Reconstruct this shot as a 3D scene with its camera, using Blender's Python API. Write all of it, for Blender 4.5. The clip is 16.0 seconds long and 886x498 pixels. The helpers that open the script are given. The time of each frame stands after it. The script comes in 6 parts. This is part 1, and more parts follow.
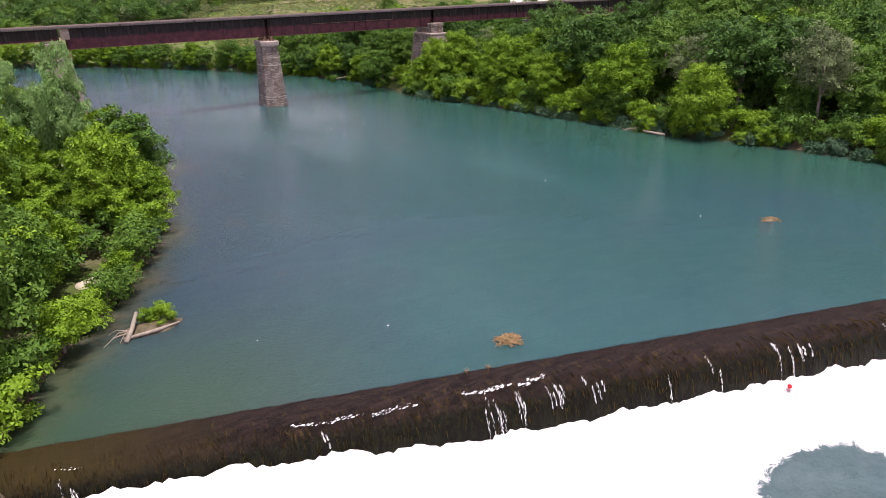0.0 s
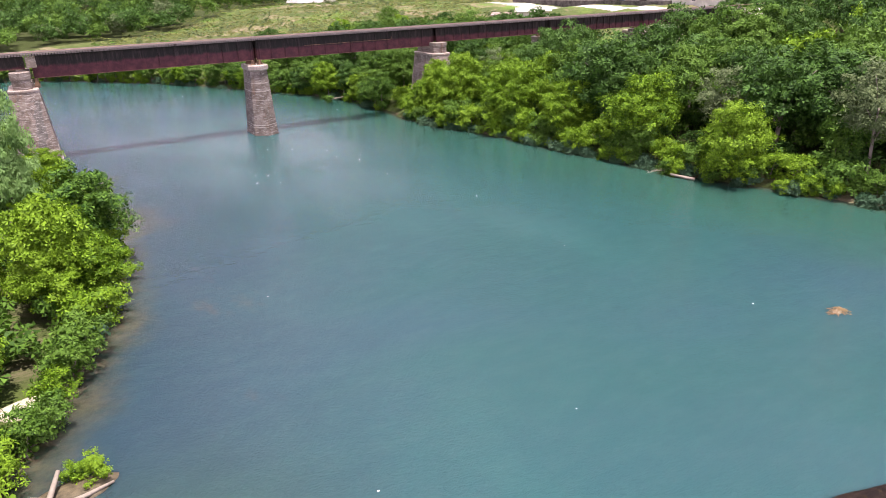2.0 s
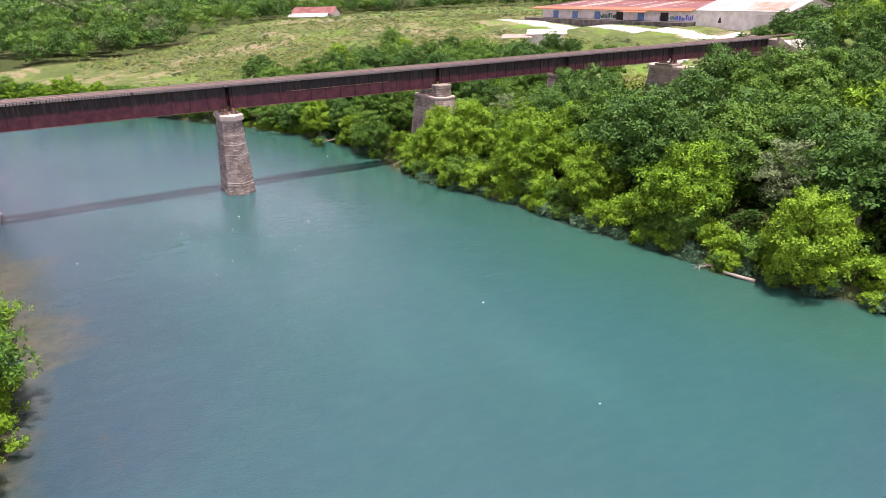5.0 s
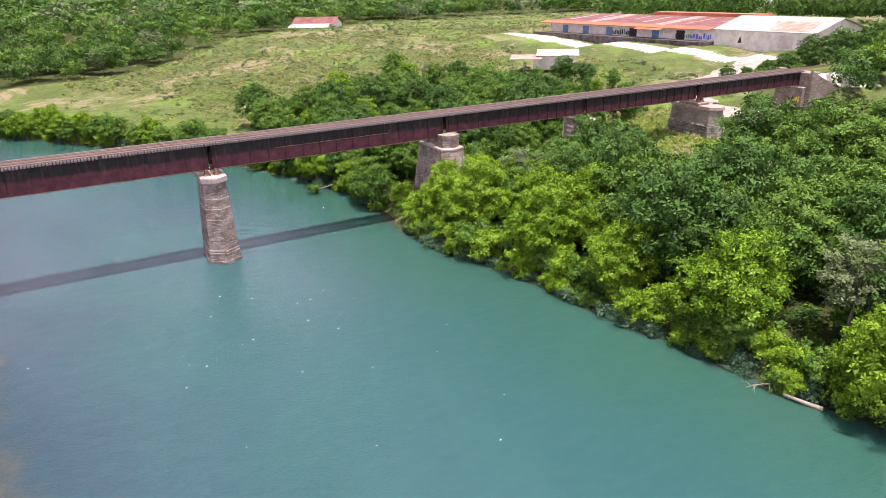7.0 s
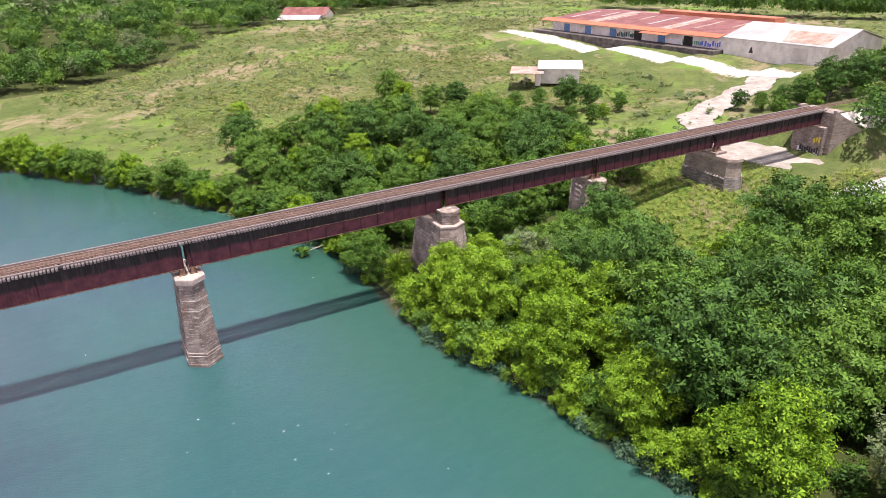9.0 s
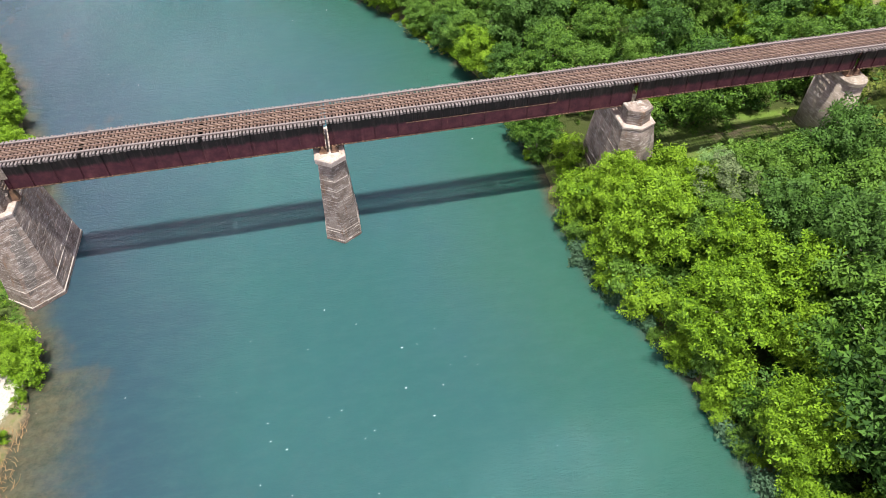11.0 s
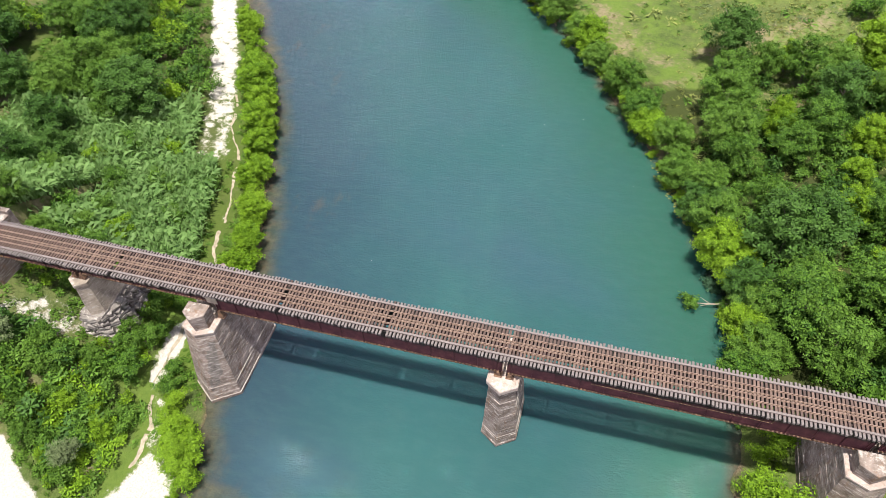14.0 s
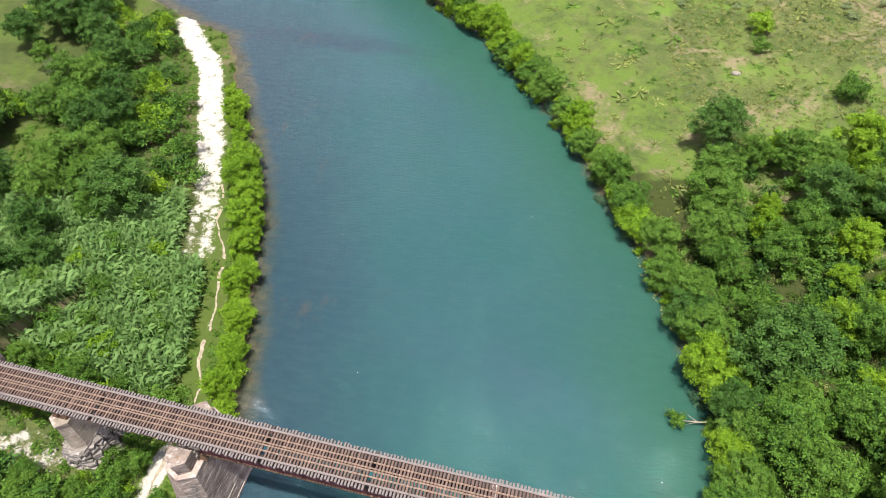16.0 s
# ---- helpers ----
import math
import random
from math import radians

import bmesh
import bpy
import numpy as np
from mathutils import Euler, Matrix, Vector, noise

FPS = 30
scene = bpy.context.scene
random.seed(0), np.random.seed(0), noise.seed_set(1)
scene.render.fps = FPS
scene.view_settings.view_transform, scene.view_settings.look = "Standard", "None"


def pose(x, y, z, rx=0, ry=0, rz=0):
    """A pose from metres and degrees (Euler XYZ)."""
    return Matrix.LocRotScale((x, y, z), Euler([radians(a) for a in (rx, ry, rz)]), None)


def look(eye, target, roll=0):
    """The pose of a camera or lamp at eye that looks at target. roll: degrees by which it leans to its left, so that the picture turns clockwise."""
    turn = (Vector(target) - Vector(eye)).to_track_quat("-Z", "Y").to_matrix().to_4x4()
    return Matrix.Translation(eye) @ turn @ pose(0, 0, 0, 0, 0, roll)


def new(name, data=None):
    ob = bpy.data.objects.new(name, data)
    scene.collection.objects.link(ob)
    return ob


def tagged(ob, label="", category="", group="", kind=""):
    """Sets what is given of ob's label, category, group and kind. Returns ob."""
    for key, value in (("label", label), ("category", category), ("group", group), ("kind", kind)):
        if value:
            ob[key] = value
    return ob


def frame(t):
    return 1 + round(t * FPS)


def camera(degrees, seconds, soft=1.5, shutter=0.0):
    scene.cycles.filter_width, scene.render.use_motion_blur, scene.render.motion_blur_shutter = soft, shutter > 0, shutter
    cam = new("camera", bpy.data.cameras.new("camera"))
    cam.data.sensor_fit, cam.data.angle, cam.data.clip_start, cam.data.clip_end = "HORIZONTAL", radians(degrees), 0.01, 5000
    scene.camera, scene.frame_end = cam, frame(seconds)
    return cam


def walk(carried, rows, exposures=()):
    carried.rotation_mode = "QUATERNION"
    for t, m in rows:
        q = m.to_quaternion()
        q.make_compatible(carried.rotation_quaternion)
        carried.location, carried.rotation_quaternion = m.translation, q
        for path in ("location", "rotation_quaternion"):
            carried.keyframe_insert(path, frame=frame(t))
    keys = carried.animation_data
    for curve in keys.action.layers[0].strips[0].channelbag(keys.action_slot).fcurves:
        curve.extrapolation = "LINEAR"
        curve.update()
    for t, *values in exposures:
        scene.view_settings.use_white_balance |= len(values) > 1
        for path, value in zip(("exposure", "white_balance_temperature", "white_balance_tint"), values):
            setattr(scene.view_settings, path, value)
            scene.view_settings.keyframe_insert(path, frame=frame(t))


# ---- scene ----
cam = camera(66.7, 16.0, soft=0.6)
ROWS = [
    (0, (0.169, 0.33, 20.685), (1.08, 1.951, 19.948), -1.8),
    (0.5, (1.483, 2.873, 21.227), (2.394, 4.492, 20.485), -1.75),
    (1, (2.962, 5.424, 22.173), (3.871, 7.044, 21.433), -1.8),
    (1.5, (4.485, 7.948, 23.159), (5.391, 9.57, 22.418), -1.8),
    (2, (5.924, 10.578, 24.073), (6.829, 12.199, 23.329), -1.8),
    (3, (9.417, 15.452, 24.727), (10.316, 17.081, 23.993), -1.6),
    (3.5, (11.165, 18.242, 25.379), (12.06, 19.873, 24.646), -1.6),
    (4, (12.849, 20.954, 26.271), (13.742, 22.588, 25.54), -1.6),
    (6.5, (20.957, 35.567, 32.346), (21.838, 37.206, 31.612), -1.4),
    (7, (22.425, 38.64, 34.094), (23.304, 40.279, 33.359), -1.4),
    (7.5, (23.949, 41.731, 36.608), (24.828, 43.37, 35.874), -1.3),
    (8, (25.535, 44.728, 39.357), (26.417, 46.365, 38.622), -1.2),
    (10.3, (34.213, 60.166, 53.462), (34.971, 61.592, 52.282), -1.7),
    (10.5, (35.378, 62.034, 54.09), (36.088, 63.416, 52.83), -2.0),
    (11, (38.777, 67.597, 55.976), (38.999, 68.977, 54.545), -2.4),
    (11.5, (41.263, 72.743, 58.425), (41.019, 74.056, 56.937), -2.7),
    (12, (42.362, 77.227, 61.029), (41.988, 78.491, 59.525), -3.0),
    (12.5, (42.61, 81.114, 63.892), (42.227, 82.365, 62.381), -3.0),
    (13, (42.397, 84.996, 66.857), (42.011, 86.24, 65.34), -3.0),
    (13.5, (41.974, 88.845, 69.893), (41.587, 90.085, 68.372), -2.9),
    (14, (41.439, 92.708, 73.04), (41.051, 93.944, 71.516), -2.9),
    (14.5, (40.892, 96.477, 75.341), (40.502, 97.718, 73.822), -3.0),
    (15, (40.451, 99.994, 78.379), (40.061, 101.235, 76.86), -2.9),
    (15.5, (40.223, 102.582, 80.927), (39.834, 103.824, 79.409), -3.0),
    (16, (40.132, 104.686, 82.502), (39.753, 105.93, 80.982), -3.1),
]
walk(cam, [(t, look(eye, target, roll)) for t, eye, target, roll in ROWS], exposures=[(0, 0.18, 6500, 25), (0.5, 0.20, 6500, 25), (1, 0.40, 6500, 25), (1.5, 0.60, 6500, 25), (2, 0.74, 6500, 25), (6, 0.77, 6500, 25), (8, 0.74, 6500, 25), (10.5, 0.64, 6500, 15), (11.2, 0.70, 6500, 12), (12, 0.64, 6500, 12), (16, 0.60, 6500, 12)])

# ---- world and sun ----
SUN_WAY = Vector((-0.03, 0.168, -1.0)).normalized()      # the way the light travels
world = bpy.data.worlds.new("sky")
scene.world = world
world.use_nodes = True
wn = world.node_tree
sky = wn.nodes.new("ShaderNodeTexSky")
sky.sky_type = "NISHITA"
sky.sun_disc = False
sky.sun_elevation = math.asin(-SUN_WAY.z)
sky.sun_rotation = math.atan2(-SUN_WAY.x, -SUN_WAY.y)
sky.dust_density = 2.5
back = wn.nodes["Background"]
back.inputs["Strength"].default_value = 0.069
sky_co = wn.nodes.new("ShaderNodeTexCoord")
cloud = wn.nodes.new("ShaderNodeTexNoise")
cloud.inputs["Scale"].default_value, cloud.inputs["Detail"].default_value, cloud.inputs["Roughness"].default_value = 2.6, 7.0, 0.6
wn.links.new(sky_co.outputs["Generated"], cloud.inputs["Vector"])
cover = wn.nodes.new("ShaderNodeMapRange")
cover.interpolation_type = "SMOOTHSTEP"
for key, v in (("From Min", 0.25), ("From Max", 0.44), ("To Min", 0.0), ("To Max", 0.92)):
    cover.inputs[key].default_value = v
height = wn.nodes.new("ShaderNodeSeparateXYZ")
wn.links.new(sky_co.outputs["Generated"], height.inputs[0])
thicker = wn.nodes.new("ShaderNodeMath")               # cloud closes up towards the horizon
thicker.operation = "MULTIPLY_ADD"
thicker.inputs[1].default_value = -0.42
wn.links.new(height.outputs["Z"], thicker.inputs[0])
wn.links.new(cloud.outputs["Fac"], thicker.inputs[2])
wn.links.new(thicker.outputs[0], cover.inputs["Value"])
veil = wn.nodes.new("ShaderNodeMix")
veil.data_type = "RGBA"
veil.inputs[7].default_value = (20.5, 17.8, 21.0, 1.0)      # sunlit cloud
wn.links.new(cover.outputs[0], veil.inputs[0])
wn.links.new(sky.outputs[0], veil.inputs[6])
wn.links.new(veil.outputs[2], back.inputs["Color"])
sun_data = bpy.data.lights.new("sun", "SUN")
sun_data.energy, sun_data.angle, sun_data.color = 5.0, radians(1.1), (1.0, 0.955, 0.88)
sun = new("sun", sun_data)
sun.matrix_world = look((0, 0, 200), Vector((0, 0, 200)) + SUN_WAY)

# ---- materials ----


class Mat:
    """A small builder for node materials."""

    def __init__(self, name, rough=0.8, spec=0.3, metal=0.0):
        self.m = bpy.data.materials.new(name)
        self.m.use_nodes = True
        self.t = self.m.node_tree
        self.b = self.t.nodes["Principled BSDF"]
        self.b.inputs["Roughness"].default_value = rough
        self.b.inputs["Specular IOR Level"].default_value = spec
        self.b.inputs["Metallic"].default_value = metal
        self.co = self.t.nodes.new("ShaderNodeTexCoord").outputs["Object"]
        self.geo = self.t.nodes.new("ShaderNodeNewGeometry")

    def put(self, value, socket):
        if isinstance(value, (int, float)):
            socket.default_value = value
        elif isinstance(value, (tuple, list)):
            socket.default_value = (*value, 1.0) if len(value) == 3 and socket.type == "RGBA" else value
        else:
            self.t.links.new(value, socket)

    def scaled(self, s, world_space=False):
        n = self.t.nodes.new("ShaderNodeMapping")
        self.t.links.new(self.geo.outputs["Position"] if world_space else self.co, n.inputs["Vector"])
        n.inputs["Scale"].default_value = s if isinstance(s, tuple) else (s, s, s)
        return n.outputs[0]

    def noise(self, scale, detail=4, rough=0.6, vec=None, world_space=True, dist=0.0):
        n = self.t.nodes.new("ShaderNodeTexNoise")
        n.inputs["Scale"].default_value = 1.0
        n.inputs["Detail"].default_value = detail
        n.inputs["Roughness"].default_value = rough
        n.inputs["Distortion"].default_value = dist
        self.t.links.new(vec or self.scaled(scale, world_space), n.inputs["Vector"])
        return n.outputs["Fac"]

    def ramp(self, fac, lo, hi, a=0.0, b=1.0):
        n = self.t.nodes.new("ShaderNodeMapRange")
        n.interpolation_type = "SMOOTHSTEP"
        self.put(fac, n.inputs["Value"])
        for key, v in (("From Min", lo), ("From Max", hi), ("To Min", a), ("To Max", b)):
            n.inputs[key].default_value = v
        return n.outputs[0]

    def mix(self, fac, a, b, blend="MIX"):
        n = self.t.nodes.new("ShaderNodeMix")
        n.data_type, n.blend_type = "RGBA", blend
        self.put(fac, n.inputs[0])
        self.put(a, n.inputs[6])
        self.put(b, n.inputs[7])
        return n.outputs[2]

    def math(self, op, a, b=0.0):
        n = self.t.nodes.new("ShaderNodeMath")
        n.operation = op
        self.put(a, n.inputs[0])
        self.put(b, n.inputs[1])
        return n.outputs[0]

    def along(self, axis):
        n = self.t.nodes.new("ShaderNodeSeparateXYZ")
        self.t.links.new(self.co, n.inputs[0])
        return n.outputs[axis]

    def attr(self, name):
        n = self.t.nodes.new("ShaderNodeAttribute")
        n.attribute_name = name
        return n.outputs["Fac"]

    def object_random(self):
        return self.t.nodes.new("ShaderNodeObjectInfo").outputs["Random"]

    def island(self):
        return self.geo.outputs["Random Per Island"]

    def colour(self, c):
        self.put(c, self.b.inputs["Base Color"])
        return self

    def bump(self, height, strength=0.4, distance=0.05):
        n = self.t.nodes.new("ShaderNodeBump")
        n.inputs["Strength"].default_value = strength
        n.inputs["Distance"].default_value = distance
        self.put(height, n.inputs["Height"])
        self.t.links.new(n.outputs[0], self.b.inputs["Normal"])
        return self


def leaf_material(name, dark, light, pale, through_light=0.07):
    k = Mat(name, 0.65, 0.18)
    c = k.mix(k.ramp(k.island(), 0.0, 1.0), dark, light)
    c = k.mix(k.ramp(k.noise(0.45, 3), 0.4, 0.75, 0.0, 0.6), c, k.mix(0.5, c, pale))
    c = k.mix(k.math("MULTIPLY", k.object_random(), 0.4), c, pale)
    k.colour(c)
    tr = k.t.nodes.new("ShaderNodeBsdfTranslucent")
    k.put(k.mix(0.5, c, (pale[0] * 1.3, pale[1] * 1.3, pale[2])), tr.inputs["Color"])
    mx = k.t.nodes.new("ShaderNodeMixShader")
    mx.inputs[0].default_value = through_light
    k.t.links.new(k.b.outputs[0], mx.inputs[1])
    k.t.links.new(tr.outputs[0], mx.inputs[2])
    k.t.links.new(mx.outputs[0], k.t.nodes["Material Output"].inputs["Surface"])
    return k.m


LEAF_BRIGHT = leaf_material("leaf_bright", (0.030, 0.088, 0.004), (0.164, 0.306, 0.012), (0.220, 0.362, 0.022))
LEAF_MID = leaf_material("leaf_mid", (0.013, 0.052, 0.006), (0.098, 0.212, 0.022), (0.138, 0.246, 0.034))
LEAF_DEEP = leaf_material("leaf_deep", (0.009, 0.036, 0.006), (0.060, 0.146, 0.020), (0.088, 0.180, 0.032))
LEAF_GREY = leaf_material("leaf_grey", (0.075, 0.112, 0.045), (0.150, 0.205, 0.080), (0.180, 0.225, 0.105))
REED = leaf_material("reed", (0.105, 0.215, 0.055), (0.230, 0.390, 0.120), (0.300, 0.430, 0.190), 0.4)
GRASS = leaf_material("grass_blade", (0.095, 0.150, 0.028), (0.210, 0.265, 0.055), (0.300, 0.275, 0.120))

RANK = leaf_material("rank_blade", (0.130, 0.185, 0.030), (0.250, 0.310, 0.055), (0.330, 0.330, 0.100))
DRY_BLADE = leaf_material("dry_blade", (0.170, 0.145, 0.075), (0.300, 0.250, 0.150), (0.360, 0.300, 0.190))
WEED = leaf_material("water_weed", (0.012, 0.009, 0.003), (0.085, 0.056, 0.014), (0.110, 0.078, 0.022))

k = Mat("bark", 0.9, 0.2)
k.colour(k.mix(k.noise((3, 3, 0.6), 5), (0.10, 0.08, 0.06), (0.30, 0.27, 0.23))).bump(k.noise((9, 9, 1.5), 4), 0.6, 0.04)
BARK = k.m
k = Mat("driftwood", 0.85, 0.2)
k.colour(k.mix(k.noise((4, 4, 1.0), 4), (0.19, 0.155, 0.12), (0.42, 0.37, 0.30))).bump(k.noise((9, 9, 1.5), 4), 0.5, 0.03)
DRIFTWOOD = k.m


def masonry(name, low, high, stain, rough_bump=0.5):
    k = Mat(name, 0.9, 0.25)
    c = k.mix(k.ramp(k.noise(0.55, 8, 0.75), 0.36, 0.66), low, high)
    c = k.mix(k.ramp(k.noise((1.1, 1.1, 0.22), 6, 0.75), 0.52, 0.70, 0.0, 0.8), c, stain)
    c = k.mix(k.ramp(k.noise((0.9, 0.9, 5.5), 9, 0.82), 0.51, 0.60, 0.0, 0.75), c, (0.55, 0.52, 0.48))
    c = k.mix(k.ramp(k.noise((2.4, 2.4, 5.0), 8, 0.8), 0.55, 0.70, 0.0, 0.65), c, (0.075, 0.066, 0.060))
    c = k.mix(k.ramp(k.noise(9.0, 6, 0.8), 0.5, 0.75, 0.0, 0.45), c, k.mix(1.0, c, (0.5, 0.48, 0.46), "MULTIPLY"))
    c = k.mix(k.math("MULTIPLY", k.object_random(), 0.55), c, k.mix(1.0, c, (0.66, 0.62, 0.60), "MULTIPLY"))
    k.colour(c).bump(k.noise(4.0, 8, 0.7), rough_bump, 0.08)
    return k.m


STONE = masonry("pier_stone", (0.150, 0.120, 0.100), (0.325, 0.272, 0.235), (0.25, 0.145, 0.085))
STONE_CAP = masonry("pier_cap", (0.34, 0.275, 0.235), (0.52, 0.44, 0.385), (0.27, 0.20, 0.15))
STONE_BAND = masonry("pale_band", (0.42, 0.37, 0.32), (0.58, 0.53, 0.47), (0.34, 0.25, 0.18))
CONCRETE = masonry("old_concrete", (0.23, 0.195, 0.155), (0.40, 0.35, 0.285), (0.20, 0.15, 0.11), 0.3)
MORTAR = masonry("mortar", (0.10, 0.09, 0.08), (0.22, 0.20, 0.18), (0.12, 0.09, 0.07))
RUBBLE = masonry("rubble", (0.13, 0.12, 0.11), (0.30, 0.28, 0.25), (0.12, 0.09, 0.07), 0.7)

k = Mat("rusty_steel", 0.72, 0.3)
rust = k.mix(k.ramp(k.noise(0.8, 6, 0.7), 0.35, 0.7), (0.060, 0.018, 0.026), (0.115, 0.038, 0.044))
rust = k.mix(k.ramp(k.noise((5, 5, 0.8), 4, 0.7), 0.60, 0.8, 0, 0.6), rust, (0.20, 0.10, 0.075))
# upper web: streaked grime, darkened to carry the shade below the deck
shaded_grime = k.mix(k.ramp(k.noise((2.6, 2.6, 0.25), 6, 0.75), 0.46, 0.72), (0.016, 0.014, 0.013), (0.060, 0.046, 0.042))
shaded_grime = k.mix(k.ramp(k.noise((1.4, 1.4, 0.10), 5, 0.8), 0.64, 0.74, 0.0, 0.6), shaded_grime, (0.15, 0.135, 0.115))
edge = k.math("ADD", k.along("Z"), k.math("MULTIPLY", k.math("SUBTRACT", k.noise((0.9, 0.9, 0.3), 6, 0.75), 0.5), 1.3))
c = k.mix(k.ramp(edge, 13.75, 14.3), rust, shaded_grime)
k.colour(c).bump(k.noise(7, 5), 0.3, 0.02)
STEEL = k.m
k = Mat("flange_steel", 0.75, 0.3)
c = k.mix(k.ramp(k.noise(1.2, 5, 0.7), 0.4, 0.65), (0.085, 0.05, 0.036), (0.22, 0.135, 0.08))
k.colour(c).bump(k.noise(8, 4), 0.3, 0.02)
FLANGE = k.m
k = Mat("rail_steel", 0.55, 0.4, 0.3)
k.colour(k.mix(k.noise(1.4, 4), (0.16, 0.105, 0.08), (0.36, 0.26, 0.20))).bump(k.noise(14, 3), 0.2, 0.01)
RAIL = k.m
k = Mat("tie_wood", 0.88, 0.2)
c = k.mix(k.noise((6, 0.5, 6), 5, 0.7), (0.070, 0.048, 0.042), (0.205, 0.150, 0.128))
c = k.mix(k.object_random(), k.mix(1.0, c, (0.62, 0.6, 0.62), "MULTIPLY"), k.mix(1.0, c, (1.25, 1.2, 1.15), "MULTIPLY"))
c = k.mix(k.ramp(k.math("ABSOLUTE", k.along("Y")), 1.45, 1.8), c, k.mix(k.noise(3.0), (0.10, 0.088, 0.084), (0.24, 0.21, 0.20)))
k.colour(c).bump(k.noise((20, 2, 20), 4), 0.5, 0.02)
TIE = k.m
k = Mat("guard_wood", 0.88, 0.2)
k.colour(k.mix(k.noise((0.7, 9, 9), 5, 0.7), (0.12, 0.10, 0.095), (0.27, 0.235, 0.22))).bump(k.noise((2, 20, 20), 4), 0.5, 0.02)
GUARD = k.m

k = Mat("ground", 0.95, 0.15)
green = k.mix(k.ramp(k.noise(0.07, 6, 0.7), 0.35, 0.68), (0.082, 0.118, 0.032), (0.160, 0.180, 0.062))
green = k.mix(k.ramp(k.noise(0.45, 7, 0.78), 0.42, 0.66, 0.0, 0.75), green, (0.062, 0.100, 0.026))
green = k.mix(k.ramp(k.noise(1.9, 6, 0.8), 0.52, 0.72, 0.0, 0.6), green, (0.21, 0.21, 0.09))
green = k.mix(k.ramp(k.noise(5.0, 6, 0.8), 0.42, 0.62, 0.0, 0.6), green, k.mix(1.0, green, (0.45, 0.5, 0.42), "MULTIPLY"))
dry = k.mix(k.noise(1.3, 7, 0.8), (0.145, 0.118, 0.062), (0.34, 0.28, 0.18))
green = k.mix(k.ramp(k.noise(0.035, 5, 0.7), 0.50, 0.66), green, (0.120, 0.205, 0.032))
c = k.mix(k.ramp(k.noise(0.043, 9, 0.8, dist=0.5), 0.50, 0.60, 0.0, 0.9), green, dry)
lush = k.mix(k.noise(1.7, 7, 0.8), (0.052, 0.105, 0.016), (0.165, 0.230, 0.045))
c = k.mix(k.ramp(k.math("ADD", k.attr("lush"), k.math("MULTIPLY", k.math("SUBTRACT", k.noise(0.25, 7, 0.75), 0.5), 2.0)), 0.40, 0.8), c, lush)
# dark woodland soil, with the trees' shade put into its colour
shaded_soil = k.mix(k.noise(0.8, 5, 0.7), (0.026, 0.036, 0.011), (0.064, 0.082, 0.022))
c = k.mix(k.attr("wood_shade"), c, shaded_soil)
g_noise = k.math("MULTIPLY", k.math("SUBTRACT", k.noise(0.5, 9, 0.8), 0.5), 1.9)
g_mask = k.ramp(k.math("ADD", k.attr("gravel"), g_noise), 0.40, 0.62)
gravel = k.mix(k.ramp(k.noise(5.5, 6, 0.75), 0.3, 0.75), (0.36, 0.33, 0.28), (0.70, 0.67, 0.61))
c = k.mix(g_mask, c, gravel)
mud = k.mix(k.ramp(k.noise(3.5, 8, 0.8), 0.35, 0.68), (0.045, 0.038, 0.024), (0.19, 0.15, 0.095))
c = k.mix(k.ramp(k.attr("wet"), 0.35, 0.75), c, mud)
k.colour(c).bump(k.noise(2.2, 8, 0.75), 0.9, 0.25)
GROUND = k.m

k = Mat("river_water", 0.025, 0.5)
k.b.inputs["IOR"].default_value = 1.38
deep = k.mix(k.ramp(k.noise(0.018, 4, 0.55, dist=0.6), 0.38, 0.66), (0.024, 0.083, 0.083), (0.030, 0.077, 0.096))
deep = k.mix(k.ramp(k.noise((0.05, 0.022, 1.0), 4, 0.6), 0.5, 0.75, 0.0, 0.6), deep, (0.031, 0.103, 0.099))
# left side: dark weedy bed, with blue sky sheen painted into the colour
deep = k.mix(k.ramp(k.math("ADD", k.attr("left_bed_sheen"), k.math("MULTIPLY", k.math("SUBTRACT", k.noise(0.03, 4), 0.5), 0.9)), 0.05, 1.1), deep, k.mix(k.ramp(k.noise((0.10, 0.05, 1.0), 5, 0.7), 0.58, 0.72, 0.0, 0.55), (0.024, 0.052, 0.072), (0.070, 0.058, 0.045)))
# the right bank's green tree reflection is painted into the water colour
deep = k.mix(k.ramp(k.math("ADD", k.attr("tree_reflection"), k.math("MULTIPLY", k.math("SUBTRACT", k.noise(0.035, 4), 0.5), 0.9)), 0.2, 0.95, 0.0, 0.8), deep, (0.026, 0.090, 0.060))
shal = k.mix(k.ramp(k.noise(0.5, 8, 0.8), 0.3, 0.7), (0.034, 0.042, 0.026), (0.095, 0.085, 0.052))
c = k.mix(k.ramp(k.math("ADD", k.attr("shallow"), k.math("MULTIPLY", k.math("SUBTRACT", k.noise(0.22, 6, 0.7), 0.5), 0.7)), 0.25, 1.0), deep, shal)
c = k.mix(k.ramp(k.noise((0.35, 0.8, 1.0), 6, 0.7), 0.35, 0.75, 0.0, 0.10), c, (0.075, 0.150, 0.125))
# dark green tree reflection painted into the water by the dam's western end
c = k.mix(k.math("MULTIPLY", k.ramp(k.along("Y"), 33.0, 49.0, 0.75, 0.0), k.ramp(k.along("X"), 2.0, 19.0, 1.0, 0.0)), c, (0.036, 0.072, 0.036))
k.colour(c)
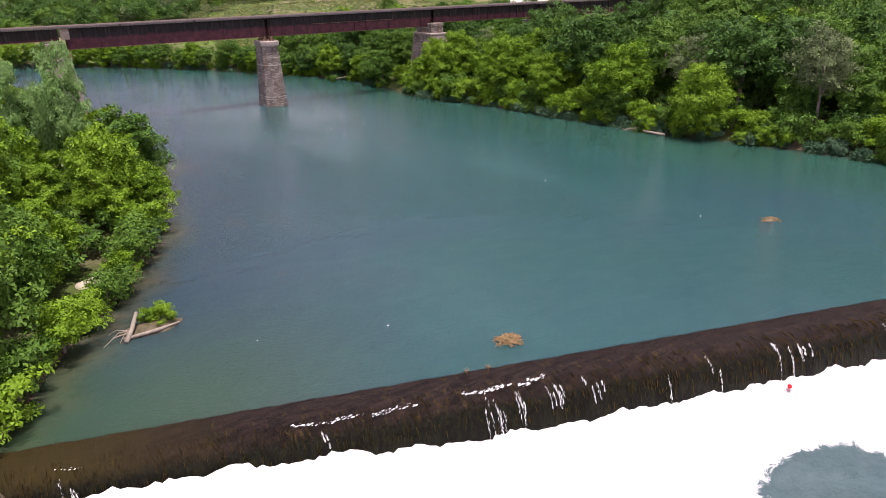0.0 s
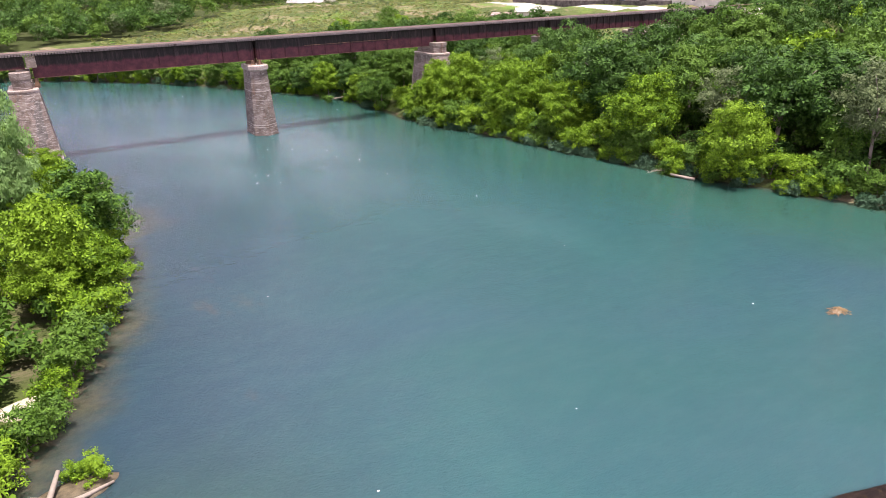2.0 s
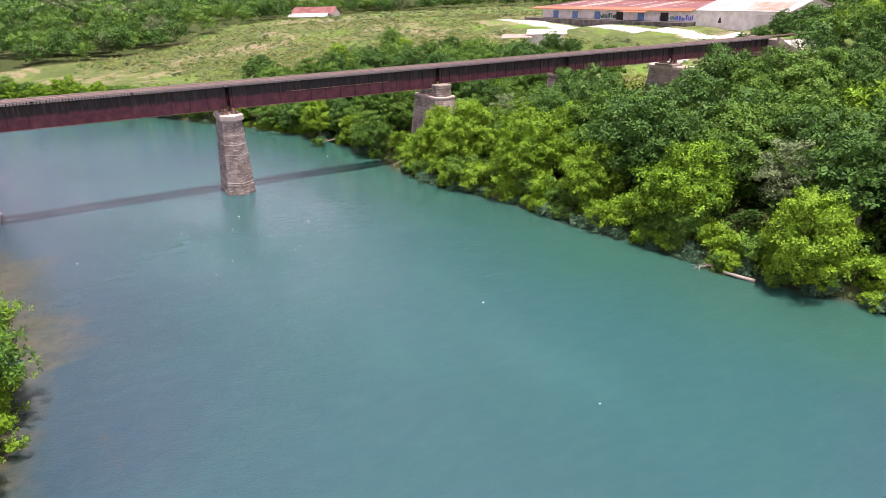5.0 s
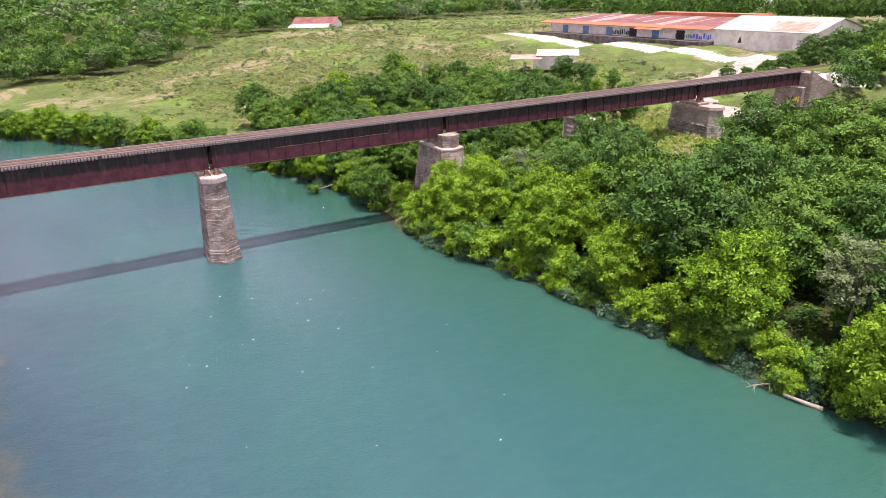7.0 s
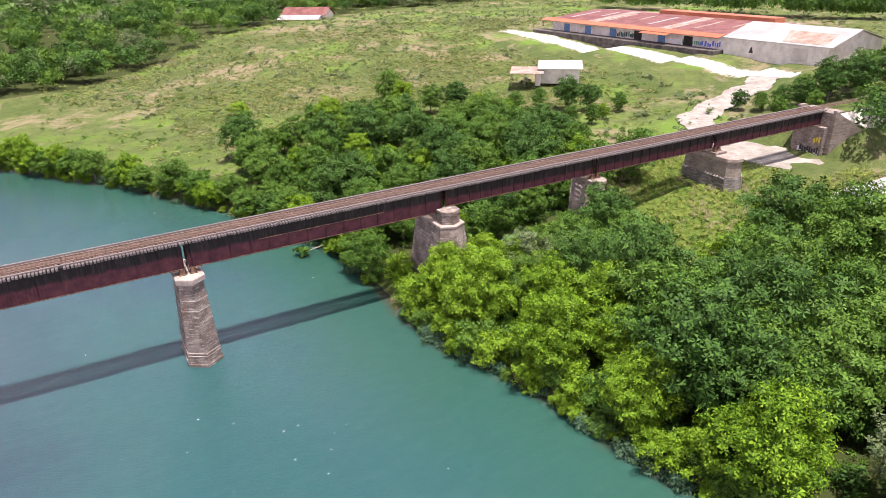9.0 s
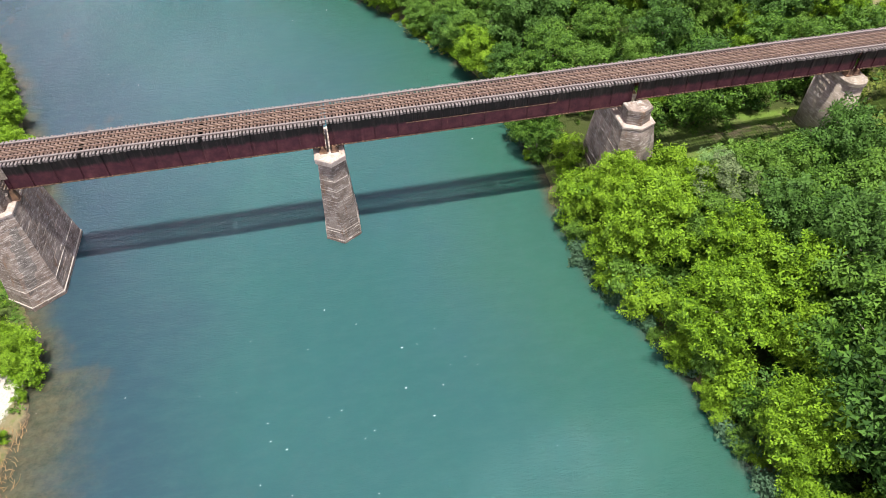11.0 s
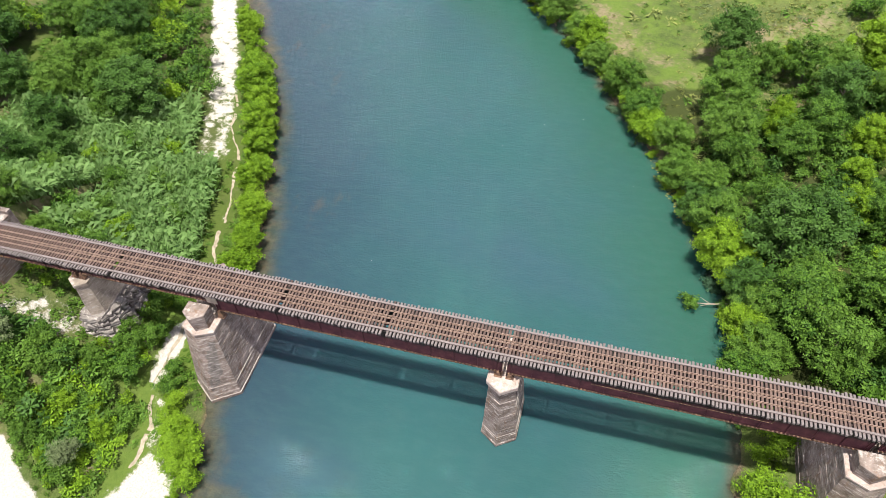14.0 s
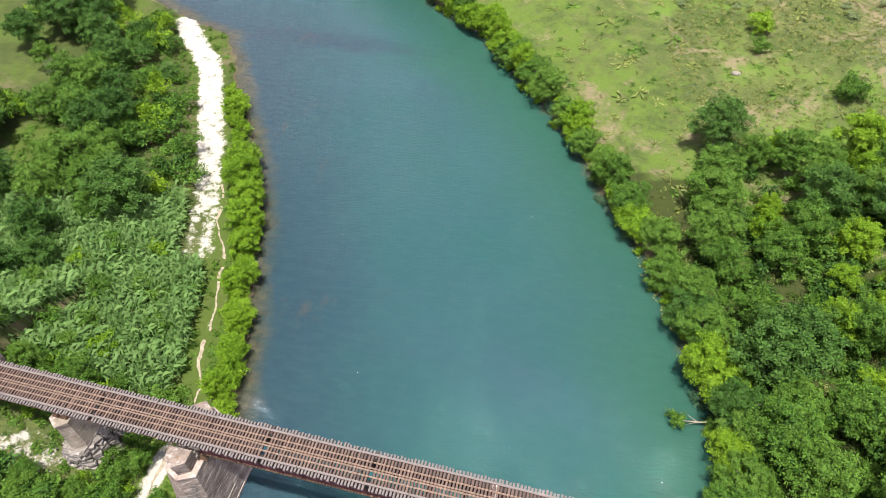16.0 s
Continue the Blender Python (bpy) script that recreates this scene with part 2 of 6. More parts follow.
rip = k.math("ADD", k.noise((0.5, 1.0, 1.0), 5, 0.68, dist=0.4), k.math("ADD", k.math("MULTIPLY", k.noise((1.5, 4.0, 1.0), 5, 0.7, dist=0.5), 0.95), k.math("MULTIPLY", k.noise((3.2, 7.5, 1.0), 4, 0.7), 0.35)))
calm = k.ramp(k.noise((0.03, 0.014, 1.0), 4, 0.6), 0.35, 0.68, 0.35, 1.25)
k.bump(k.math("MULTIPLY", rip, calm), 0.3, 0.55)
k.b.subsurface_method = "BURLEY"                 # murky water spreads the light that falls on it
k.b.inputs["Subsurface Weight"].default_value = 1.0
k.b.inputs["Subsurface Radius"].default_value = (0.5, 1.0, 0.9)
k.b.inputs["Subsurface Scale"].default_value = 0.8
WATER = k.m

k = Mat("foam", 0.8, 0.3)
fn = k.math("ADD", k.attr("open_water"), k.math("MULTIPLY", k.math("SUBTRACT", k.noise(0.8, 8, 0.75, dist=1.0), 0.5), 1.0))
fm = k.ramp(fn, 0.38, 0.55)
k.colour(k.mix(fm, k.mix(k.noise(1.5, 6, 0.7), (0.82, 0.83, 0.83), (0.92, 0.92, 0.91)), k.mix(k.noise(1.2, 6, 0.7), (0.035, 0.075, 0.085), (0.10, 0.15, 0.155))))
k.put(k.ramp(fm, 0, 1, 0.8, 0.15), k.b.inputs["Roughness"])
k.bump(k.noise(1.6, 8, 0.7), 0.6, 0.25)
FOAM = k.m

k = Mat("wet_dam", 0.36, 0.10)
face = k.mix(k.ramp(k.noise((5.5, 5.5, 0.28), 8, 0.82), 0.42, 0.66), (0.003, 0.003, 0.002), (0.017, 0.017, 0.006))
face = k.mix(k.ramp(k.noise((9.0, 9.0, 0.5), 6, 0.8), 0.60, 0.70, 0.0, 0.6), face, (0.060, 0.046, 0.016))
top = k.mix(k.ramp(k.noise((0.7, 3.0, 1.6), 8, 0.8), 0.36, 0.66), (0.006, 0.004, 0.0035), (0.030, 0.019, 0.015))
top = k.mix(k.ramp(k.noise((3.0, 1.2, 1.0), 8, 0.85), 0.54, 0.63, 0.0, 0.7), top, (0.085, 0.056, 0.016))
west = k.ramp(k.math("ADD", k.along("X"), k.math("MULTIPLY", k.noise(0.5, 5), 6.0)), -1.0, 9.0, 0.8, 0.0)
top = k.mix(west, top, k.mix(k.noise((6, 2, 2), 7, 0.8), (0.012, 0.010, 0.003), (0.065, 0.048, 0.012)))
drop = k.math("ADD", k.along("Z"), k.math("MULTIPLY", k.math("SUBTRACT", k.noise((2.2, 2.2, 0.5), 6, 0.75), 0.5), 1.3))
c = k.mix(k.ramp(drop, -0.85, -0.30), face, top)
c = k.mix(k.ramp(k.noise((6.0, 6.0, 0.6), 6, 0.8), 0.66, 0.71, 0.0, 0.6), c, (0.14, 0.09, 0.03))
k.colour(c).bump(k.noise((5, 5, 0.9), 8, 0.8), 0.8, 0.12)
DAM = k.m


def plain(name, a, b, scale=2.0, rough=0.7, metal=0.0, bump=0.2):
    k = Mat(name, rough, 0.3, metal)
    k.colour(k.mix(k.ramp(k.noise(scale, 6, 0.7), 0.3, 0.7), a, b)).bump(k.noise(scale * 6, 4), bump, 0.02)
    return k.m


RED_ROOF = plain("red_roof", (0.135, 0.042, 0.037), (0.25, 0.112, 0.096), 0.25, 0.6)
ORANGE_ROOF = plain("orange_roof", (0.33, 0.110, 0.055), (0.44, 0.17, 0.09), 0.3, 0.6)
WHITE_ROOF = plain("white_roof", (0.30, 0.285, 0.27), (0.43, 0.42, 0.405), 0.15, 0.5)
DARK_ROOF = plain("grey_shingle", (0.20, 0.19, 0.19), (0.32, 0.31, 0.30), 0.4, 0.8)
RUST_ROOF = plain("rust_roof", (0.24, 0.145, 0.095), (0.42, 0.35, 0.30), 0.4, 0.6)
WHITE_WALL = plain("white_wall", (0.50, 0.48, 0.42), (0.72, 0.70, 0.63), 0.4, 0.85)
DOCK = plain("dock_concrete", (0.42, 0.39, 0.34), (0.60, 0.57, 0.51), 0.3, 0.9)
PALE_SLAB = plain("pale_slab", (0.23, 0.205, 0.17), (0.38, 0.355, 0.31), 0.4, 0.9)
# dock concrete: grime, and the shade below the awning put into the colour
DARK_DOCK = plain("shaded_stained_concrete", (0.045, 0.04, 0.036), (0.16, 0.145, 0.13), 0.5, 0.9)
TRODDEN = plain("trodden_gravel", (0.24, 0.20, 0.14), (0.42, 0.37, 0.28), 2.0, 0.9, 0.0, 0.4)
BLUE_DOOR = plain("blue_door", (0.08, 0.17, 0.32), (0.13, 0.25, 0.42), 1.0, 0.6)
DARK_DOOR = plain("dark_opening", (0.015, 0.015, 0.015), (0.04, 0.035, 0.03), 1.0, 0.9)
PAINT_BLUE = plain("spray_blue", (0.05, 0.09, 0.45), (0.14, 0.22, 0.62), 1.5, 0.6)
PAINT_GREEN = plain("spray_green", (0.05, 0.22, 0.14), (0.16, 0.36, 0.25), 1.5, 0.6)
PAINT_WHITE = plain("spray_white", (0.6, 0.6, 0.6), (0.8, 0.8, 0.8), 1.5, 0.6)
PAINT_YELLOW = plain("spray_yellow", (0.62, 0.46, 0.03), (0.75, 0.58, 0.06), 1.5, 0.6)
PAINT_BLACK = plain("spray_black", (0.02, 0.02, 0.025), (0.05, 0.05, 0.06), 1.5, 0.6)
GLASS_DARK = plain("window_dark", (0.02, 0.025, 0.03), (0.04, 0.05, 0.06), 1.0, 0.1)
RED_PLASTIC = plain("red_plastic", (0.60, 0.01, 0.015), (0.72, 0.02, 0.03), 2.0, 0.35)
TWIGS = plain("dead_twigs", (0.19, 0.115, 0.05), (0.40, 0.28, 0.14), 5.0, 0.9, 0.0, 0.8)
MUD = plain("wet_mud", (0.06, 0.05, 0.03), (0.15, 0.12, 0.07), 2.5, 0.6, 0.0, 0.6)
SAND = plain("pale_sand", (0.42, 0.36, 0.27), (0.62, 0.55, 0.44), 2.0, 0.9, 0.0, 0.4)
LILY = leaf_material("lily_pad", (0.09, 0.13, 0.035), (0.19, 0.21, 0.06), (0.24, 0.23, 0.09), 0.1)
BROAD = leaf_material("broad_leaf", (0.030, 0.085, 0.040), (0.070, 0.150, 0.075), (0.10, 0.17, 0.10), 0.2)

# ---- mesh helpers ----


class Build:
    """Gathers corners and faces for one mesh."""

    def __init__(self):
        self.v, self.f = [], []

    def prism(self, low, high):
        """Two rings of corners, joined by sides and closed."""
        n, s = len(low), len(self.v)
        self.v += [tuple(p) for p in low] + [tuple(p) for p in high]
        self.f += [(s + i, s + (i + 1) % n, s + n + (i + 1) % n, s + n + i) for i in range(n)]
        self.f += [tuple(s + i for i in reversed(range(n))), tuple(s + n + i for i in range(n))]
        return self

    def rings(self, rings):
        """A stack of rings of corners, closed at both ends."""
        n, s = len(rings[0]), len(self.v)
        for r in rings:
            self.v += [tuple(p) for p in r]
        for j in range(len(rings) - 1):
            a, b = s + j * n, s + (j + 1) * n
            self.f += [(a + i, a + (i + 1) % n, b + (i + 1) % n, b + i) for i in range(n)]
        e = s + (len(rings) - 1) * n
        self.f += [tuple(s + i for i in reversed(range(n))), tuple(e + i for i in range(n))]
        return self

    def box(self, x0, x1, y0, y1, z0, z1):
        p = [(x0, y0), (x1, y0), (x1, y1), (x0, y1)]
        return self.prism([(x, y, z0) for x, y in p], [(x, y, z1) for x, y in p])

    def slab(self, x0, x1, y0, y1, z0, z1, bevel=0.02):
        """A box with eased upper and lower edges."""
        def ring(d, z):
            return [(x0 + d, y0 + d, z), (x1 - d, y0 + d, z), (x1 - d, y1 - d, z), (x0 + d, y1 - d, z)]
        return self.rings([ring(bevel, z0), ring(0, z0 + bevel), ring(0, z1 - bevel), ring(bevel, z1)])

    def tube(self, points, radii, sides=6):
        pts = [Vector(p) for p in points]
        rings = []
        for i, p in enumerate(pts):
            way = (pts[min(i + 1, len(pts) - 1)] - pts[max(i - 1, 0)]).normalized()
            u = way.cross(Vector((0.31, 0.95, 0.1))).normalized()
            w = way.cross(u)
            rings.append([p + radii[i] * (math.cos(2 * math.pi * a / sides) * u + math.sin(2 * math.pi * a / sides) * w) for a in range(sides)])
        return self.rings(rings)

    def mesh(self, name, material, smooth=False):
        me = bpy.data.meshes.new(name)
        me.from_pydata(self.v, [], self.f)
        me.materials.append(material)
        if smooth:
            me.polygons.foreach_set("use_smooth", [True] * len(me.polygons))
        me.update()
        return me


def part(name, mesh, parent, label="", m=None):
    """One mesh object under a thing or under a part."""
    ob = new(name, mesh)
    ob.parent = parent
    if m is not None:
        ob.matrix_basis = m
    return tagged(ob, label) if label else ob


def thing(name, label, category, m=None, group=""):
    ob = new(name)
    ob.empty_display_size = 0.2
    if m is not None:
        ob.matrix_basis = m
    return tagged(ob, label, category, group)


def array_mesh(name, v, quads, material, smooth=False, tris=False):
    """A mesh from numpy arrays of corners and of faces with as many corners each."""
    n = quads.shape[1]
    me = bpy.data.meshes.new(name)
    me.vertices.add(len(v))
    me.vertices.foreach_set("co", np.ascontiguousarray(v, dtype=np.float32).ravel())
    me.loops.add(quads.size)
    me.loops.foreach_set("vertex_index", np.ascontiguousarray(quads, dtype=np.int32).ravel())
    me.polygons.add(len(quads))
    me.polygons.foreach_set("loop_start", np.arange(0, quads.size, n, dtype=np.int32))
    me.polygons.foreach_set("loop_total", np.full(len(quads), n, dtype=np.int32))
    if smooth:
        me.polygons.foreach_set("use_smooth", np.ones(len(quads), dtype=bool))
    me.materials.append(material)
    me.update(calc_edges=True)
    return me


def wave(x, y, s, seed=0.0):
    """Cheap smooth noise from sines, about -1 to 1."""
    a = np.sin(x * s + seed) * np.cos(y * s * 1.13 + 1.7 * seed) + 0.6 * np.sin((x * 0.63 + y * 0.81) * s * 2.1 + seed * 2.3)
    return (a + 0.4 * np.sin((x * 0.9 - y * 0.5) * s * 4.3 + seed * 0.7)) / 2.0


# ---- the lie of the land ----
DECK_Y = 128.9                                   # the bridge's middle line runs along x
RIGHT_Y = [-400, 0, 20, 40, 48, 57, 68, 78, 88, 101, 111, 119, 139, 147, 156, 167, 177, 188, 203, 216, 233, 244, 260, 300, 360, 700]
RIGHT_X = [120, 92, 85.8, 81.8, 80.2, 77.0, 73.2, 71.4, 69.8, 67.8, 64.6, 62.8, 62.6, 62.6, 60.2, 57.0, 52, 44.7, 37, 27, 14, 0, -20, -72, -150, -600]
LEFT_Y = [-400, 0, 33.9, 41.2, 45.5, 51.7, 62.2, 69.5, 80, 93, 97, 104, 110, 116, 120, 128, 134, 138, 145, 157, 170, 183, 201, 223, 228, 250, 300, 360, 700]
LEFT_X = [-60, -12, -5.9, -3.8, -1.3, 1.8, 5.1, 6.7, 7.2, 6.2, 4.6, 3.9, 4.2, 3.6, 1.6, 0.0, 0.6, -0.6, -2.6, -7.2, -12, -18, -29.5, -44, -58, -95, -150, -230, -700]
DAM_SLOPE = -0.2605


def dam_y(x):
    """The dam's upstream edge."""
    return 32.93 + DAM_SLOPE * x


def land(x, y):
    """Height of the ground, and how far in from the water's edge, on either bank."""
    x, y = np.asarray(x, dtype=float), np.asarray(y, dtype=float)
    jag = 0.9 * wave(x, y, 0.35, 2.0) + 0.45 * wave(x, y, 1.1, 5.0)
    xr, xl = np.interp(y, RIGHT_Y, RIGHT_X), np.interp(y, LEFT_Y, LEFT_X)
    sr = np.interp(y + 1, RIGHT_Y, RIGHT_X) - np.interp(y - 1, RIGHT_Y, RIGHT_X)
    sl = np.interp(y + 1, LEFT_Y, LEFT_X) - np.interp(y - 1, LEFT_Y, LEFT_X)
    dr = (x - xr) / np.sqrt(1 + (sr / 2) ** 2) + jag
    dl = (xl - x) / np.sqrt(1 + (sl / 2) ** 2) + jag
    zr = np.interp(dr, [-14, -5, -1.5, 0, 1.2, 4, 14, 36, 54, 88, 105, 140, 170, 420, 5000], [-3.2, -2.2, -0.7, 0.0, 0.55, 1.5, 2.5, 3.6, 6.1, 6.9, 8.4, 12.7, 13.7, 13.7, 16])
    zl = np.interp(dl, [-16, -7, -2.0, 0, 2.5, 12, 20, 32, 60, 200, 5000], [-3.0, -1.4, -0.45, 0.0, 0.35, 0.8, 1.7, 4.2, 6.5, 10.0, 14])
    z = np.maximum(zr, zl)
    rough = np.clip(np.maximum(dr, dl) / 8.0, 0, 1)
    z = z + rough * (0.35 * wave(x, y, 0.11, 1.0) + 0.12 * wave(x, y, 0.8, 4.0))
    # the railway's banks behind both abutments
    ramp = 15.1 - 0.62 * np.maximum(0, np.abs(y - DECK_Y) - 3.2)
    z = np.where((x > 157) & (ramp > z), ramp, z)
    z = np.where((x < -29) & (ramp > z), ramp, z)
    for ex, ey, top in ((-31.0, DECK_Y - 2.5, 13.2), (158.5, DECK_Y, 10.0)):
        z = np.maximum(z, top - 0.52 * np.hypot(x - ex, y - ey))
    # below the dam the channel lies lower
    down = np.clip((dam_y(x) - 1.2 - y) / 2.0, 0, 1)
    inside = np.clip(-np.maximum(dr, dl) / 2.0, 0, 1)
    z = z - down * (0.6 + 2.6 * inside)
    far = np.hypot(x - 40, y - 130)
    z = z + np.clip((far - 650) / 2500, 0, 1) * (32 + 26 * wave(x, y, 0.0022, 3.0) + 12 * wave(x, y, 0.006, 8.0))
    return z, dr, dl


def ground_z(x, y):
    return float(land(x, y)[0])


def spaced(stops):
    """Grid lines from (place, step) pairs."""
    out = [stops[0][0]]
    for (a, step), (b, _) in zip(stops[:-1], stops[1:]):
        n = max(1, round((b - a) / step))
        out += [a + (b - a) * (i + 1) / n for i in range(n)]
    return np.array(out)


def near_line(x, y, pts, width):
    """1 within width of a run of points, falling to 0 at twice that."""
    best = np.full(np.shape(x), 1e9)
    for (ax, ay), (bx, by) in zip(pts[:-1], pts[1:]):
        dx, dy = bx - ax, by - ay
        t = np.clip(((x - ax) * dx + (y - ay) * dy) / (dx * dx + dy * dy), 0, 1)
        best = np.minimum(best, np.hypot(x - ax - t * dx, y - ay - t * dy))
    return np.clip(2.0 - best / width, 0, 1) / 1.0


def in_field(x, y):
    """The open meadow beyond the bridge."""
    px = [22, 48, 57, 112, 118, 112, 140, 330, 400, 300, 200, 120, 62]
    py = [290, 250, 203, 186, 150, 118, 116, 215, 350, 430, 420, 385, 330]
    x, y = np.asarray(x, dtype=float), np.asarray(y, dtype=float)
    hit = np.zeros(x.shape, dtype=bool)
    for i in range(len(px)):
        ax, ay, bx, by = px[i - 1], py[i - 1], px[i], py[i]
        cross = (ay > y) != (by > y)
        hit ^= cross & (x < (bx - ax) * (y - ay) / (by - ay + 1e-9) + ax)
    return hit


GRAVEL_BAR = [(-19, 108.6), (-15, 105.6), (-10.5, 103.3), (-5.5, 103.0), (-1.8, 105.8), (-0.2, 109.2), (0.4, 111.6)]
GRAVEL_LOW = [(-3.4, 102), (-1.8, 99.4), (-1.3, 96), (-1.1, 92.5), (-2.5, 86)]
GRAVEL_NORTH = [(-56, 226), (-51, 220), (-42, 211), (-33.1, 194.2), (-25.3, 178.6), (-22.4, 171.5), (-19, 162.2)]
CLEARING = [(91, 103), (98, 111), (107, 120)]
FOOTPATH = [(-3.0, 112), (-3.4, 117), (-5.6, 122), (-6.3, 126), (-6.4, 136), (-6.8, 139.7), (-8.8, 144), (-10.4, 149.6), (-12, 156), (-14.6, 162.7), (-19.0, 169.5), (-22.2, 178)]

xs = spaced([(-4200, 500), (-1200, 120), (-420, 24), (-160, 4.5), (-62, 0.8), (12, 2.2), (150, 4.0), (360, 20), (900, 120), (1500, 500), (4200, 500)])
ys = spaced([(-1500, 300), (-300, 30), (-60, 4.0), (30, 2.0), (90, 0.8), (232, 2.2), (330, 5.0), (600, 22), (1300, 120), (2400, 500), (5000, 500)])
gx, gy = np.meshgrid(xs, ys)
gx, gy = gx.ravel(), gy.ravel()
gz, g_dr, g_dl = land(gx, gy)
nx, ny = len(xs), len(ys)
ids = np.arange(nx * ny).reshape(ny, nx)
quads = np.stack([ids[:-1, :-1], ids[:-1, 1:], ids[1:, 1:], ids[1:, :-1]], axis=-1).reshape(-1, 4)
ground_mesh = array_mesh("ground", np.stack([gx, gy, gz], 1), quads, GROUND, smooth=True)


def float_attribute(me, name, values):
    me.attributes.new(name, "FLOAT", "POINT").data.foreach_set("value", np.asarray(values, dtype=np.float32))


gravel = np.maximum.reduce([near_line(gx, gy, GRAVEL_BAR, 1.85), near_line(gx, gy, GRAVEL_LOW, 0.6) * 0.85, near_line(gx, gy, GRAVEL_NORTH, 1.9) * np.clip(0.70 - 0.22 * np.clip((192 - gy) / 24, 0, 1), 0, 1), near_line(gx, gy, FOOTPATH, 0.30) * 0.3,
                            near_line(gx, gy, [(-22.5, 123.6), (-19.5, 125.4), (-17.2, 124.4)], 1.4) * 0.48, near_line(gx, gy, [(-13.5, 100.4), (-8, 98.2), (-4, 97.6)], 1.3) * 0.55,
                            near_line(gx, gy, [(88, 139), (91, 140)], 1.2), near_line(gx, gy, [(194.0, 292), (195, 250), (196.5, 200), (199.5, 168)], 2.7),
                            near_line(gx, gy, [(-6.0, 123.6), (-6.4, 130.4)], 0.8) * 0.85, near_line(gx, gy, FOOTPATH[:4], 0.6) * 0.30, near_line(gx, gy, [(-1.6, 113), (-2.2, 117), (-3.9, 120.5)], 0.5) * 0.5])
float_attribute(ground_mesh, "gravel", gravel)
wet = np.clip(1.0 - np.abs(np.maximum(g_dr, g_dl) + 0.3) / 1.6, 0, 1)
float_attribute(ground_mesh, "wet", wet * np.where(gravel > 0.5, 0.6, 1.0))
float_attribute(ground_mesh, "lush", np.exp(-(((gx - 116) / 26) ** 4 + ((gy - 126) / 19) ** 4)) + np.clip(1.2 - np.abs(g_dl - 6) / 6, 0, 1) * (gy > 95) * 0.9 + 1.2 * np.exp(-(((gx + 55) / 7) ** 4 + ((gy - 173) / 9) ** 4)) + 0.62 * np.clip(1.3 - np.abs(g_dr - 14) / 18, 0, 1) * (gy > 180))
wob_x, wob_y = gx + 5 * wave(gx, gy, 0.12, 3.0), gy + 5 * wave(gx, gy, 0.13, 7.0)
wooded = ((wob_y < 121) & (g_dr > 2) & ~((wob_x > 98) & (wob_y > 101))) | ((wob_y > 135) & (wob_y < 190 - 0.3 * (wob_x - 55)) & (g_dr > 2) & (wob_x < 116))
# where the trees' shade is painted into the ground
float_attribute(ground_mesh, "wood_shade", np.where(g_dl > 0, np.where(gy > 245, 0.9, np.where((gy > 84) & (gy < 136), 0.08, 0.45)), np.where(wooded, 0.95, np.where((gy > 300) & ~in_field(gx, gy), 0.95, 0.0))))
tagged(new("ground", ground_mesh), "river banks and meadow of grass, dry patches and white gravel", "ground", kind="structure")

# the river, from the dam's crest to beyond its bend
wx, wy = spaced([(-420, 12), (-70, 2.5), (100, 12), (124, 12)]), spaced([(0, 1.0), (150, 2.5), (262, 12), (420, 12)])
ax, ay = np.meshgrid(wx, wy)
ax, ay = ax.ravel(), ay.ravel()
ay = dam_y(ax) * (1 - ay / 420.0) + ay            # the first row lies along the dam
az, a_dr, a_dl = land(ax, ay)
ids = np.arange(len(ax)).reshape(len(wy), len(wx))
quads = np.stack([ids[:-1, :-1], ids[:-1, 1:], ids[1:, 1:], ids[1:, :-1]], axis=-1).reshape(-1, 4)
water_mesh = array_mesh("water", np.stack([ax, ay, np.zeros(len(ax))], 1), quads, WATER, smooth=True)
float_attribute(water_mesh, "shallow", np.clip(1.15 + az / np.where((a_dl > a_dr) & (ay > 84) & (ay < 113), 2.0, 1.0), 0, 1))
float_attribute(water_mesh, "tree_reflection", np.clip(1.1 + a_dr / 24.0, 0, 1))
float_attribute(water_mesh, "left_bed_sheen", np.clip(1.18 + a_dl / 25.0, 0, 1))
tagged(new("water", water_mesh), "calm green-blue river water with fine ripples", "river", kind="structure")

# ---- the dam and the white water below it ----
dam_profile = [(1.2, -1.8), (0.6, -0.06), (0.0, 0.025), (-0.9, -0.03), (-1.7, -0.16), (-2.3, -0.42), (-2.7, -0.85), (-2.95, -1.5), (-3.15, -2.6), (-3.2, -4.2)]
dam_xs = np.arange(-9.0, 96.0, 0.6)
dv, rows_n = [], len(dam_profile)
for i, x in enumerate(dam_xs):
    for j, (off, z) in enumerate(dam_profile):
        rough = 0.05 * math.sin(x * 2.1 + j) + 0.04 * math.sin(x * 5.3 + 2 * j) if 1 < j < 9 else 0.0
        dv.append((x, dam_y(x) + off + rough, z + (0.4 * rough if j > 2 else 0)))
ids = np.arange(len(dv)).reshape(len(dam_xs), rows_n)
quads = np.stack([ids[:-1, :-1], ids[:-1, 1:], ids[1:, 1:], ids[1:, :-1]], axis=-1).reshape(-1, 4)
dam = tagged(new("dam"), "dark wet concrete river dam with water running over its rounded crest", "dam", kind="structure")
part("dam_wall", array_mesh("dam_wall", np.array(dv), quads, DAM, smooth=True), dam)

fx, fy = spaced([(-70, 6), (-12, 0.3), (60, 0.8), (100, 6), (124, 6)]), spaced([(0, 0.35), (3, 0.6), (16, 0.9), (40, 5), (150, 40), (390, 40)])
ax, ay = np.meshgrid(fx, fy)
ax, ay = ax.ravel(), ay.ravel()
off = ay.copy()
ay = dam_y(ax) - 2.95 - ay
